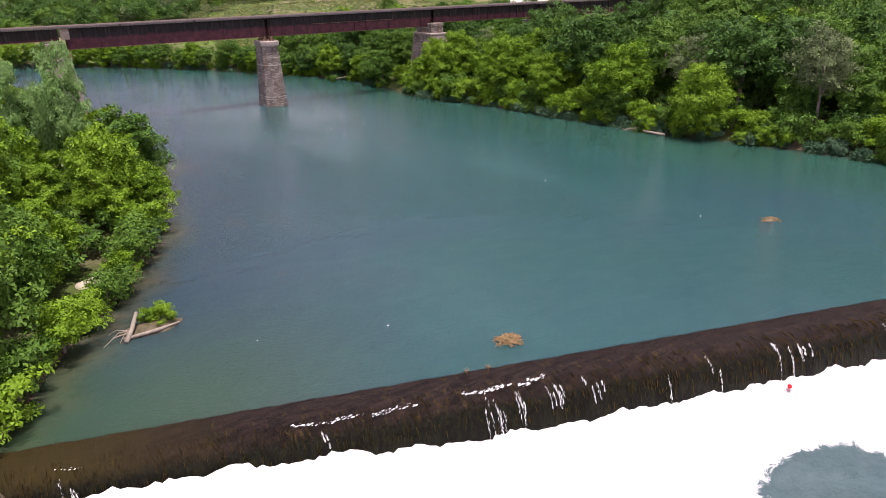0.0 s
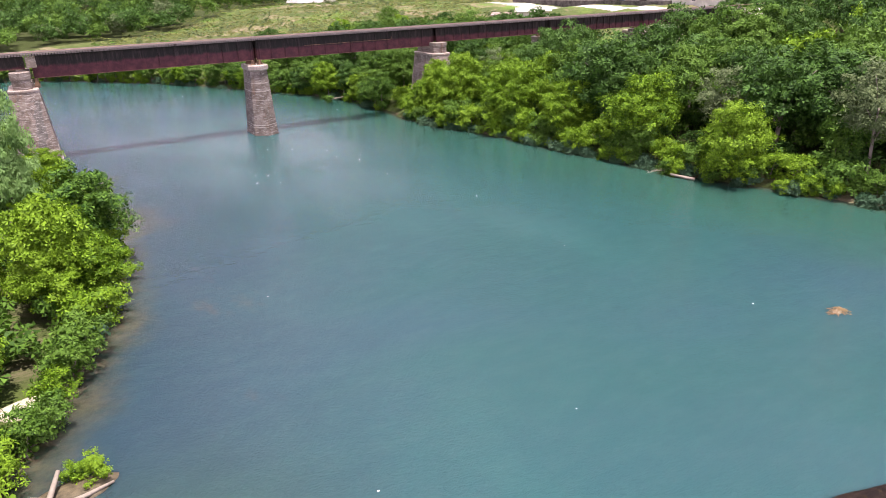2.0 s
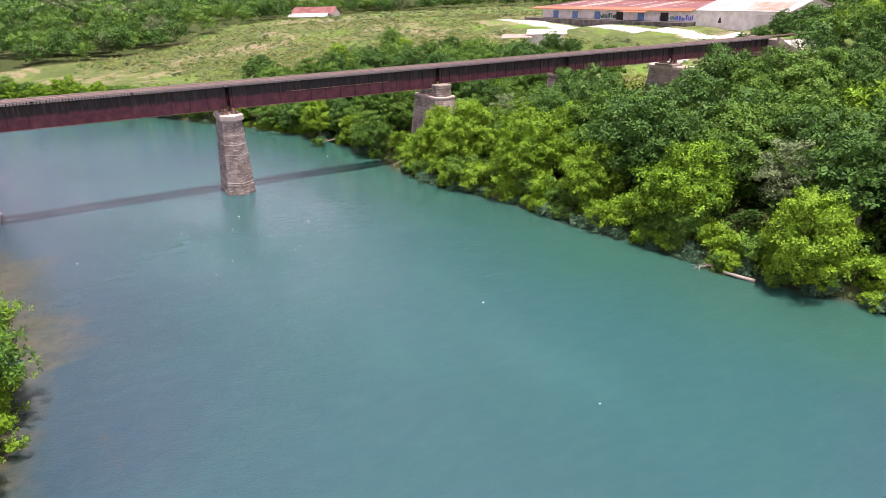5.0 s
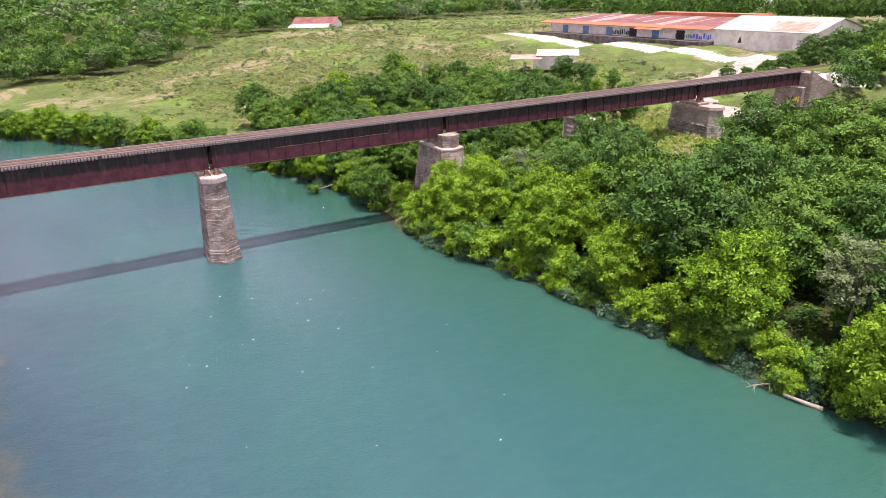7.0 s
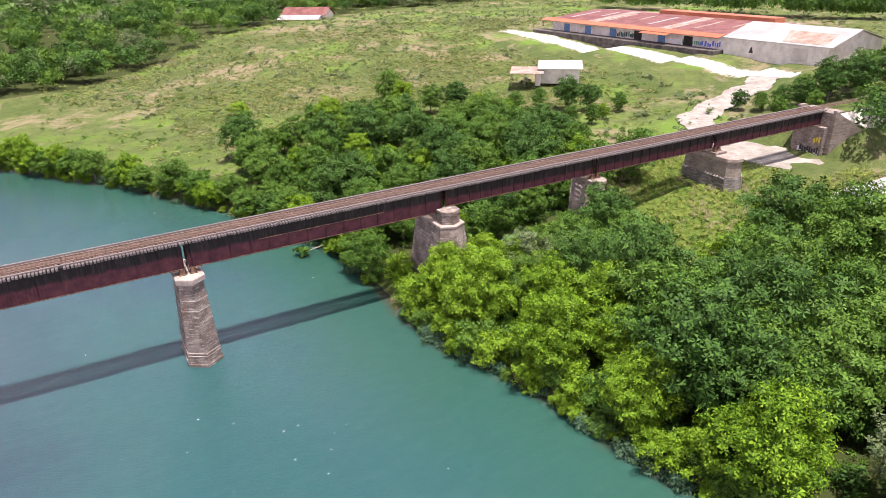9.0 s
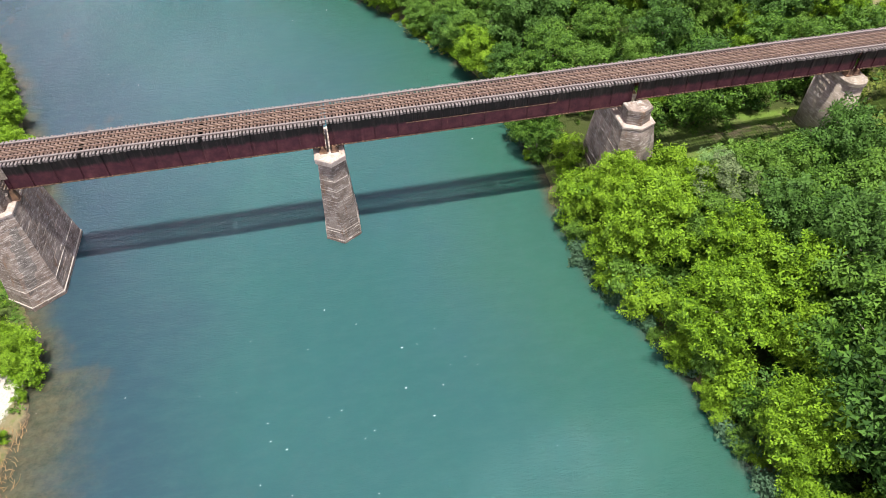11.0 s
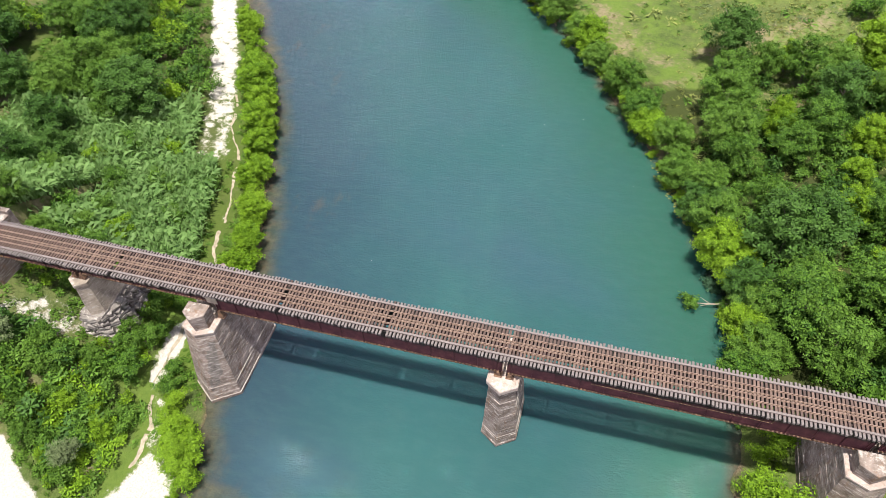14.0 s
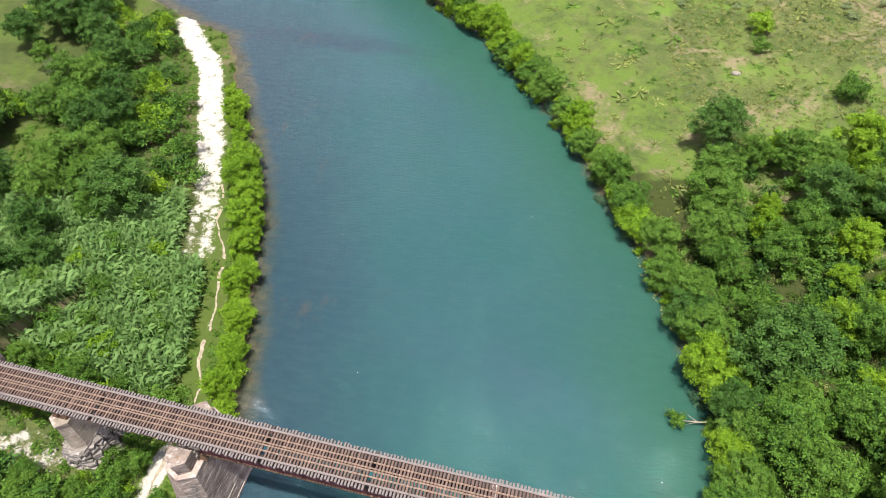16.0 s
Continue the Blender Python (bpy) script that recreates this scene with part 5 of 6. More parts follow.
for sel, mat_, label in ((ok & pale, GRASS, "tall pale grass and weeds of the meadow"), (ok & ~pale, LEAF_GREY, "grey-green weeds of the meadow")):
    repeat("meadow_weeds", *clump_proto(230, 2, 5, 0.34, 0.6), weeds[sel], mat_, label, "weeds")

x, y = rng.uniform(94, 152, 10000), rng.uniform(100, 152, 10000)
z, dr, dl = land(x, y)
ok = ((y < 126.5) | (y > 131.5) | (rng.random(len(x)) < 0.5)) & ((x > 112) | (near_line(x, y, CLEARING + [(114, 130)], 5.0) > 0.05)) & ~((x > 140) & (y > 118)) & ~((x > 119) & (y < 110)) & (np.hypot((x - 126) / 3.2, (y - 128.5) / 6.5) > 1)
weeds = np.stack([x, y, z - 0.08, rng.uniform(0, 6.28, len(x)), rng.uniform(0.35, 1.1, len(x)), rng.uniform(0.25, 0.85, len(x))], 1)
which = wave(x, y, 0.16, 4.0) + rng.normal(0, 0.45, len(x))
for sel, mat_, label in ((which < 0.25, RANK, "rank sunlit grass below the bridge"), ((which >= 0.25) & (which < 0.55), GRASS, "green weeds below the bridge"), (which >= 0.55, DRY_BLADE, "dead brown stalks in the grass below the bridge")):
    repeat("rank_grass", *clump_proto(240, 3, 5, 0.22, 0.6), weeds[ok & sel], mat_, label, "weeds")

# the woods away from the water, as one canopy each
def canopy(n, x0, x1, y0, y1, test, seed):
    r = np.random.default_rng(seed)
    x, y = r.uniform(x0, x1, n), r.uniform(y0, y1, n)
    z, dr, dl = land(x, y)
    ok = test(x, y, dr, dl)
    for j, mat_ in enumerate((LEAF_DEEP, LEAF_MID, LEAF_BRIGHT)):
        lot = ok & (np.arange(n) % 10 >= (0, 4, 8)[j]) & (np.arange(n) % 10 < (4, 8, 10)[j])
        pv, pf = clump_proto(400 + j + seed, 22, 35, 0.056, 0.34)
        repeat("wood_canopy", pv, pf, np.stack([x, y, z - 0.6, r.uniform(0, 6.28, n), r.uniform(7.5, 11.5, n) * (0.72 if seed == 9 else 1), r.uniform(7.5, 12.0, n) * (0.6 if seed == 9 else 1)], 1)[lot], mat_, "dense canopy of riverside woodland", "woods")


canopy(300, 92, 215, 2, 119, lambda x, y, dr, dl: (dr > 28) & ~((x > 104) & (y > 108)) & ~((x > 117) & (y > 95)) & (near_line(x, y, CLEARING, 3.2) < 0.05), 1)
canopy(90, 157, 260, 96, 124, lambda x, y, dr, dl: (x > 158) & ~((x < 172) & (y > 97) & (y < 113)), 7)
canopy(60, 200, 262, 132, 158, lambda x, y, dr, dl: (y > 134) & (y < 0.25 * (x - 200) + 146), 8)
canopy(180, -160, -20, 28, 120, lambda x, y, dr, dl: (dl > 18) & ~((x > -40) & (y > 90)), 2)
canopy(230, -90, -26, 165, 242, lambda x, y, dr, dl: (dl > 11) & (np.hypot((x + 55) / 9.5, (y - 173) / 12) > 1) & ~((x < -60) & (y > 184) & (y < 208)), 9)
canopy(380, -210, -40, 150, 330, lambda x, y, dr, dl: (dl > 22) & ((x < -84) | (y > 238)) & ~((x > -100) & (y > 184) & (y < 225)), 3)

# the shrub layer that fills the woods
r9 = np.random.default_rng(21)
x, y = np.concatenate([r9.uniform(58, 118, 1300), r9.uniform(-62, 6, 800), r9.uniform(-34, -7, 160)]), np.concatenate([r9.uniform(18, 204, 1300), r9.uniform(30, 236, 800), r9.uniform(108.5, 123, 160)])
z, dr, dl = land(x, y)
bare = np.maximum.reduce([near_line(x, y, GRAVEL_BAR, 3.6), near_line(x, y, GRAVEL_LOW, 2.2), near_line(x, y, GRAVEL_NORTH, 2.6), near_line(x, y, FOOTPATH, 2.0)])
ok = (np.maximum(dr, dl) > 2.5) & (bare < 0.2) & (near_line(x, y, CLEARING, 2.4) < 0.05) & (np.abs(y - DECK_Y) > 6.5) & ~((x > 100) & (y > 108) & (y < 150)) & ~((dr > 0) & (y > 200 - 0.3 * (x - 55))) & ~((dl > 9) & (y > 137) & (y < 172)) & (np.hypot((x + 55) / 8, (y - 173) / 10) > 1) & ~((dl > 0) & (y > 88) & (y < 122) & (x > -9))
for lot, mat_ in ((0, LEAF_MID), (1, LEAF_DEEP)):
    sel = ok & ((np.arange(len(x)) % 3 == 0) == bool(lot))
    repeat("shrub_layer", *clump_proto(500 + lot, 14, 20, 0.095, 0.4), np.stack([x, y, z - 0.3, r9.uniform(0, 6.28, len(x)), r9.uniform(2.8, 5.0, len(x)), r9.uniform(2.0, 4.4, len(x))], 1)[sel], mat_, "green shrubs filling the riverside woods", "shrubs")

# the dense thicket by the gravel and under the bridge's western end
x, y = r9.uniform(-34, -4.2, 520), r9.uniform(106.5, 137.5, 520)
z, dr, dl = land(x, y)
bare = np.maximum.reduce([near_line(x, y, GRAVEL_BAR, 2.3), near_line(x, y, FOOTPATH, 1.0), near_line(x, y, [(-24, 123), (-17, 125)], 2.4)])
ok = (dl > 3.5) & (bare < 0.25) & (np.hypot((x + 13.6) / 2.9, (y - DECK_Y) / 5.0) > 1) & ~((x < -23.5) & (np.abs(y - DECK_Y) < 5))
for lot, mat_ in ((0, LEAF_MID), (1, LEAF_BRIGHT)):
    sel = ok & ((np.arange(len(x)) % 3 == 0) == bool(lot))
    repeat("thicket", *clump_proto(520 + lot, 12, 20, 0.10, 0.4), np.stack([x, y, z - 0.25, r9.uniform(0, 6.28, len(x)), r9.uniform(1.8, 3.4, len(x)), r9.uniform(1.4, 3.2, len(x))], 1)[sel], mat_, "dense green thicket beside the gravel bar", "shrubs")

# scrub and tufts over the meadow
x, y = np.concatenate([rng.uniform(20, 400, 13000), rng.uniform(52, 165, 10000)]), np.concatenate([rng.uniform(104, 520, 13000), rng.uniform(176, 275, 10000)])
z, dr, dl = land(x, y)
ok = (dr > 3) & (y > 134) & ~((x > 138) & (x < 156) & (y > 112) & (y < 154)) & ~((x > 176) & (x < 262) & (y > 150) & (y < 292)) & (wave(x, y, 0.07, 3.0) + rng.normal(0, 0.4, len(x)) > -0.25)
pv, pf = clump_proto(300, 2, 10, 0.30, 0.5)
tufts = np.stack([x, y, z - 0.12, rng.uniform(0, 6.28, len(x)), np.where(np.arange(len(x)) < 13000, rng.uniform(0.8, 2.4, len(x)) * rng.choice([0.5, 0.9, 1.5], len(x)), rng.uniform(0.5, 1.3, len(x))), np.where(np.arange(len(x)) < 13000, rng.uniform(0.3, 1.1, len(x)), rng.uniform(0.25, 0.6, len(x)))], 1)
mixed = (rng.random(len(x)) < np.where(np.arange(len(x)) < 13000, 0.35, 0.12)) & (y > 134)
repeat("meadow_scrub", pv, pf, tufts[ok & ~mixed], GRASS, "patchy grass tufts and scrub", "scrub")
repeat("meadow_scrub", pv, pf, tufts[ok & mixed], LEAF_MID, "patchy green weeds in the meadow", "scrub")
x, y = rng.uniform(30, 400, 2200), rng.uniform(140, 520, 2200)
z, dr, dl = land(x, y)
ok = in_field(x, y) & (dr > 6) & ~((x > 176) & (x < 262) & (y > 150) & (y < 292)) & (wave(x, y, 0.03, 6.0) > -0.2) & ((x > 130) | (y > 245))
repeat("meadow_bushes", *clump_proto(301, 7, 15, 0.15, 0.45), np.stack([x, y, z - 0.3, rng.uniform(0, 6.28, len(x)), rng.uniform(0.9, 3.2, len(x)), rng.uniform(0.7, 2.0, len(x))], 1)[ok], LEAF_GREY, "scattered low bushes in the meadow", "scrub")
# undergrowth on both banks
x, y = np.concatenate([rng.uniform(-62, 8, 6200), rng.uniform(58, 135, 2600)]), np.concatenate([rng.uniform(84, 232, 6200), rng.uniform(20, 205, 2600)])
z, dr, dl = land(x, y)
bare = np.maximum.reduce([near_line(x, y, GRAVEL_BAR, 1.9), near_line(x, y, GRAVEL_LOW, 0.8), near_line(x, y, GRAVEL_NORTH, 1.6), near_line(x, y, FOOTPATH, 0.5)])
ok = (np.maximum(dr, dl) > 0.8) & (bare < 0.35)
repeat("undergrowth", *clump_proto(302, 4, 10, 0.25, 0.6), np.stack([x, y, z - 0.1, rng.uniform(0, 6.28, len(x)), rng.uniform(0.6, 1.9, len(x)), rng.uniform(0.35, 1.2, len(x))], 1)[ok], LEAF_MID, "low green undergrowth on the river banks", "undergrowth")
# the cane brake on the left bank
x, y = rng.uniform(-52, -10, 11000), rng.uniform(136, 176, 11000)
z, dr, dl = land(x, y)
ok = (dl > 7.5) & (near_line(x, y, FOOTPATH, 1.2) < 0.3) & (near_line(x, y, GRAVEL_NORTH, 1.7) < 0.3) & (y < 172 + 0.2 * (x + 30)) & (wave(x, y, 0.45, 9.0) > -0.75)
cv = np.array([(0, -.04, 0), (0, .04, 0), (.05, .04, .55), (.05, -.04, .55), (.22, .0, 1.0), (.02, 0, .35), (-.28, .10, .62), (-.46, .12, .50), (-.22, -.02, .52), (.03, 0, .5), (.05, .32, .78), (.0, .52, .66), (.1, .28, .68), (.04, 0, .6), (.1, -.3, .86), (.14, -.5, .74), (.0, -.28, .76)])
cf = np.array([(0, 1, 2, 3), (5, 6, 7, 8), (9, 10, 11, 12), (13, 14, 15, 16)])
repeat("cane_brake", cv, cf, np.stack([x, y, z, rng.uniform(0, 6.28, len(x)), rng.uniform(1.6, 3.4, len(x)), rng.uniform(1.8, 4.2, len(x)) * (1.0 + 0.4 * wave(x, y, 0.5, 2.0))], 1)[ok], REED, "dense stand of tall pale green cane", "reeds")

# ---- small things in and by the river ----
def heap(name, label, category, x, y, z, w, h, material, twig, seed, n=70):
    """A low mound with sticks lying over it."""
    rnd = random.Random(seed)
    ob = thing(name, label, category, pose(x, y, z))
    rings = []
    for j in range(6):
        t = j / 5
        r = w * (1 - t ** 2.2) + 0.03
        rings.append([(r * (1 + 0.16 * math.sin(3 * a + j + seed)) * math.cos(a), 0.75 * r * (1 + 0.14 * math.cos(2 * a + j)) * math.sin(a), -0.5 + (h + 0.5) * t) for a in [2 * math.pi * i / 14 for i in range(14)]])
    part("mound", Build().rings(rings).mesh("mound", material, True), ob)
    sticks = Build()
    for _ in range(n):
        a, r = rnd.uniform(0, 6.28), w * math.sqrt(rnd.random()) * 0.95
        px, py = r * math.cos(a), 0.75 * r * math.sin(a)
        pz = h * (1 - (r / w) ** 2) + 0.02
        b, l = rnd.uniform(0, 6.28), rnd.uniform(0.2, 0.55)
        sticks.tube([(px - l * math.cos(b), py - l * math.sin(b), pz - 0.05), (px, py, pz + 0.05), (px + l * math.cos(b), py + l * math.sin(b), pz - 0.03)], [0.02, 0.028, 0.012], 4)
    tagged(part("twigs", sticks.mesh("twigs", twig), ob), kind="stuff")
    return ob


heap("debris_mound", "mound of dead brown twigs and leaves in the shallows", "debris", 21.35, 30.25, -0.05, 0.85, 0.36, MUD, TWIGS, 1, 110)
heap("debris_mound", "small pale heap of rock and debris in the river", "debris", 53.6, 35.4, -0.05, 0.75, 0.26, SAND, TWIGS, 2, 40)

islet = thing("islet", "tiny muddy islet with a bleached log", "islet", pose(2.7, 44.4, 0))
part("mud_bank", Build().rings([[(r * 1.9 * math.cos(a) * (1 + 0.15 * math.sin(3 * a)), r * 1.05 * math.sin(a), z) for a in [2 * math.pi * i / 16 for i in range(16)]] for r, z in ((1.15, -0.6), (1.0, 0.02), (0.8, 0.16), (0.3, 0.24))]).mesh("mud_bank", MUD, True), islet)
part("log", Build().tube([(-1.7, -1.3, 0.05), (-1.2, -0.4, 0.45), (-0.7, 0.9, 0.95)], [0.16, 0.15, 0.11], 8).mesh("log", DRIFTWOOD, True), islet, "bleached driftwood log")
part("log", Build().tube([(-1.8, -0.9, 0.1), (0.2, -0.95, 0.22), (1.7, -0.35, 0.12)], [0.12, 0.13, 0.07], 8).mesh("log", DRIFTWOOD, True), islet, "bleached driftwood log")
for i, (a, l) in enumerate(((150, 1.7), (175, 1.3), (205, 2.1), (222, 1.2))):
    c, s = math.cos(radians(a)), math.sin(radians(a))
    part("branch", Build().tube([(-1.2, -0.3, 0.25), (-1.2 + c * l * 0.6, -0.3 + s * l * 0.6, 0.35), (-1.2 + c * l, -0.3 + s * l, -0.05)], [0.05, 0.035, 0.015], 5).mesh("branch", DRIFTWOOD), islet)
plant("brightbush", 3.6, 45.0, 0.62, 0.72)
plant("brightbush", 2.7, 45.4, 0.5, 0.55)

sand = thing("sand_patch", "small bare patch of pale sand on the bank", "sand", pose(0.3, 53.8, 0.25))
part("surface", Build().rings([[(r * math.cos(a) * 1.6, r * math.sin(a) * (1 + 0.2 * math.sin(2 * a)), z) for a in [2 * math.pi * i / 14 for i in range(14)]] for r, z in ((1.1, -0.4), (1.0, 0.25), (0.6, 0.42), (0.2, 0.46))]).mesh("surface", SAND, True), sand)

fl = thing("float", "small red plastic float drifting at the dam's foot", "float", pose(34.6, 20.0, -2.35, 8, 12, 30) @ Matrix.Diagonal((0.7, 0.7, 0.7, 1)))
part("hull", Build().rings([[(r * 0.42 * math.cos(a), r * 0.2 * math.sin(a), z) for a in [2 * math.pi * i / 12 for i in range(12)]] for r, z in ((0.5, -0.08), (1.0, 0.06), (0.92, 0.16), (0.5, 0.2))]).mesh("hull", RED_PLASTIC, True), fl)
part("fin", Build().prism([(-0.05, -0.02, 0.18), (0.12, -0.02, 0.18), (0.12, 0.02, 0.18), (-0.05, 0.02, 0.18)], [(0.05, -0.01, 0.42), (0.1, -0.01, 0.42), (0.1, 0.01, 0.42), (0.05, 0.01, 0.42)]).mesh("fin", RED_PLASTIC), fl)

# weeds caught on the crest, and the thin falls on the dam's face
for x in (17.2, 18.45):
    post = thing("weed_tuft", "tuft of weed caught on the dam's crest", "weed", pose(x, dam_y(x) - 0.1, 0.02))
    b = Build()
    for i in range(7):
        a = i * 0.9
        b.tube([(0, 0, -0.05), (0.05 * math.cos(a), 0.05 * math.sin(a), 0.2), (0.18 * math.cos(a), 0.18 * math.sin(a), 0.36)], [0.025, 0.02, 0.008], 4)
    part("stems", b.mesh("stems", TWIGS), post)


def on_dam(x, t):
    """A place on the dam's face, t from the crest (2) down the profile."""
    j = min(int(t), len(dam_profile) - 2)
    (o0, z0), (o1, z1) = dam_profile[j], dam_profile[j + 1]
    return Vector((x, dam_y(x) + o0 + (o1 - o0) * (t - j) - 0.07, z0 + (z1 - z0) * (t - j) + 0.06))


rnd = random.Random(8)
fall_list = [(16.6, 4), (17.2, 3), (18.1, 5), (20.15, 7), (22.4, 4), (8.5, 2), (33.6, 3), (34.8, 5), (35.6, 2), (41, 3), (-2.5, 5), (26.5, 2), (29.8, 2)]
for x, n in fall_list:
    x = 1.045 * x - 0.25
    b = Build()
    for i in range(n):
        t0 = rnd.uniform(4.4, 6.4)
        t1 = min(8.4, t0 + rnd.uniform(0.8, 3.0))
        xx = x + rnd.gauss(0, 0.3)
        for j in range(34):
            if rnd.random() < 0.3:
                continue
            p, r = on_dam(xx + rnd.gauss(0, 0.025), t0 + (t1 - t0) * (j + rnd.random()) / 34), rnd.choice((0.007, 0.01, 0.014, 0.024))
            b.rings([[(p.x + q * r * math.cos(a), p.y + q * r * math.sin(a), p.z + z) for a in [math.pi * q2 / 2.5 for q2 in range(5)]] for q, z in ((0.3, -4.0 * r), (1.0, -0.8 * r), (0.8, 1.2 * r), (0.2, 4.5 * r))])
    tagged(new("falling_water", b.mesh("falling_water", FOAM, True)), "thin broken threads of white water falling down the dam", "waterfall", kind="stuff")
for x0, x1, t, n in ((7.2, 13.2, 4.25, 130), (15.6, 19.2, 4.0, 190), (19.2, 20.3, 3.7, 40), (-3.2, -1.9, 4.2, 10)):
    x0, x1 = 1.045 * x0 - 0.25, 1.045 * x1 - 0.25
    b = Build()
    for i in range(n):
        x = x0 + (x1 - x0) * (i + rnd.random()) / n
        if rnd.random() < 0.35 + 0.4 * math.sin(x * 3.1):
            continue
        p, r = on_dam(x, t + rnd.gauss(0, 0.09) + 0.12 * math.sin(x * 2.3)), rnd.choice((0.012, 0.018, 0.025, 0.035, 0.055))
        b.rings([[(p.x + q * 1.8 * r * math.cos(a), p.y - 0.02 + q * r * math.sin(a) * 0.8, p.z + z * r + 0.2 * r * math.cos(a)) for a in [2 * math.pi * q2 / 8 for q2 in range(8)]] for q, z in ((0.7, -0.5), (1.0, 0.1), (0.5, 0.5))])
    tagged(new("foam_flecks", b.mesh("foam_flecks", FOAM, True)), "white flecks of foam breaking on the dam's crest", "foam", kind="stuff")

# weed hanging down the dam's wet face, thickest towards its western end
b = Build()
weed_rnd = random.Random(44)
for i in range(1500):
    x = -7.0 + 67.0 * weed_rnd.random() ** 1.4
    t0 = weed_rnd.uniform(3.4, 7.2)
    w, side = weed_rnd.uniform(0.008, 0.024), weed_rnd.gauss(0, 0.02)
    n = len(b.v)
    for j in range(3):
        p = on_dam(x + side * j, min(8.2, t0 + j * weed_rnd.uniform(0.10, 0.32)))
        q = w * (1.0, 0.8, 0.25)[j]
        b.v += [(p.x - q, p.y + 0.07, p.z - 0.04), (p.x, p.y + 0.03, p.z), (p.x + q, p.y + 0.07, p.z - 0.04)]
    for j in (0, 3):
        b.f += [(n + j, n + j + 1, n + j + 4, n + j + 3), (n + j + 1, n + j + 2, n + j + 5, n + j + 4)]
tagged(new("dam_weed", b.mesh("dam_weed", WEED)), "ochre and brown weed hanging on the wet dam", "weed", kind="stuff")

# white flecks added for drifting foam and leaf, and for the sun's glints
b = Build()
for i in range(56):
    x, y = (rnd.gauss(36, 9), rnd.gauss(108, 9)) if i % 2 else (rnd.uniform(2, 66), rnd.uniform(32, 200))
    z, dr_, dl_ = land(x, y)
    if max(float(dr_), float(dl_)) > -2 or y < dam_y(x) + 2:
        continue
    r = rnd.choice((0.02, 0.03, 0.04, 0.06))
    b.rings([[(x + q * r * 1.5 * math.cos(a), y + q * r * math.sin(a), zz) for a in [math.pi * q2 / 3 for q2 in range(6)]] for q, zz in ((1.0, -0.02), (0.9, 0.006), (0.3, 0.010))])
tagged(new("drifting_foam", b.mesh("drifting_foam", FOAM, True)), "tiny white flecks on the river for drifting foam and sun glints", "foam", kind="stuff")

# fallen tree, lily pads, log and dead branches by the right bank
snag = thing("fallen_tree", "small tree fallen into the water with leaves at its tip", "fallen tree", pose(61.6, 150.8, 0.5, 0, 0, 187))
part("trunk", Build().tube([(0, 0, 0.6), (2.2, 0.1, 0.35), (4.4, 0.0, 0.15)], [0.13, 0.10, 0.05], 7).mesh("trunk", DRIFTWOOD, True), snag)
for a, l in ((25, 1.6), (-30, 1.4)):
    part("branch", Build().tube([(2.4, 0.1, 0.35), (2.4 + l * math.cos(radians(a)), l * math.sin(radians(a)), 0.5)], [0.06, 0.02], 5).mesh("branch", DRIFTWOOD), snag)
part("foliage", crown(600, 1.15, -0.3, 1.1, 9, 60, 0.24, LEAF_MID, 0.4, core=0.5), snag, m=pose(5.0, 0, 0))

pad = Build()
for _ in range(420):
    t = rnd.random()
    x, y = 51.6 + 4.6 * t + rnd.gauss(0, 0.75), 177.2 - 11.5 * t + rnd.gauss(0, 0.9)
    z, dr_, dl_ = land(x, y)
    if dr_ > 0.4:
        continue
    r, a0 = rnd.uniform(0.10, 0.22), rnd.uniform(0, 6.28)
    s = len(pad.v)
    pad.v += [(x, y, 0.015)] + [(x + r * math.cos(a0 + 5.7 * i / 7), y + r * math.sin(a0 + 5.7 * i / 7), 0.02 + 0.012 * (i % 2)) for i in range(8)]
    pad.f += [(s, s + i, s + i + 1) for i in range(1, 8)]
tagged(new("lily_pads", pad.mesh("lily_pads", LILY)), "patch of floating yellow-green lily pads", "lily pads", kind="stuff")

log = thing("log", "weathered log lying at the water's edge", "log", pose(72.0, 66.8, 0.12, 0, 0, 112))
part("stem", Build().tube([(-1.5, 0, 0.0), (0, 0.1, 0.12), (1.6, 0, 0.2)], [0.2, 0.18, 0.14], 8).mesh("stem", DRIFTWOOD, True), log)
for gx0, gy0, seed in ((70.9, 70.0, 1), (34.0, 205.0, 2)):
    dead = thing("dead_branch", "bare grey branch trailing in the water", "branch", pose(gx0, gy0, 0.05))
    r2 = random.Random(seed)
    part("stem", Build().tube([(1.4, -0.8, 0.5), (0.2, 0.2, 0.4), (-1.0, 0.9, 0.05)], [0.07, 0.05, 0.02], 5).mesh("stem", DRIFTWOOD), dead)
    for i in range(9):
        t = i / 9
        px, py, pz = 1.0 - 1.9 * t, -0.5 + 1.3 * t, 0.48 - 0.3 * t
        a = r2.uniform(1.2, 4.6)
        part("twig", Build().tube([(px, py, pz), (px + 0.5 * math.cos(a), py + 0.5 * math.sin(a), pz + 0.15), (px + 1.0 * math.cos(a), py + 1.0 * math.sin(a), pz - 0.1)], [0.025, 0.018, 0.008], 4).mesh("twig", DRIFTWOOD), dead)

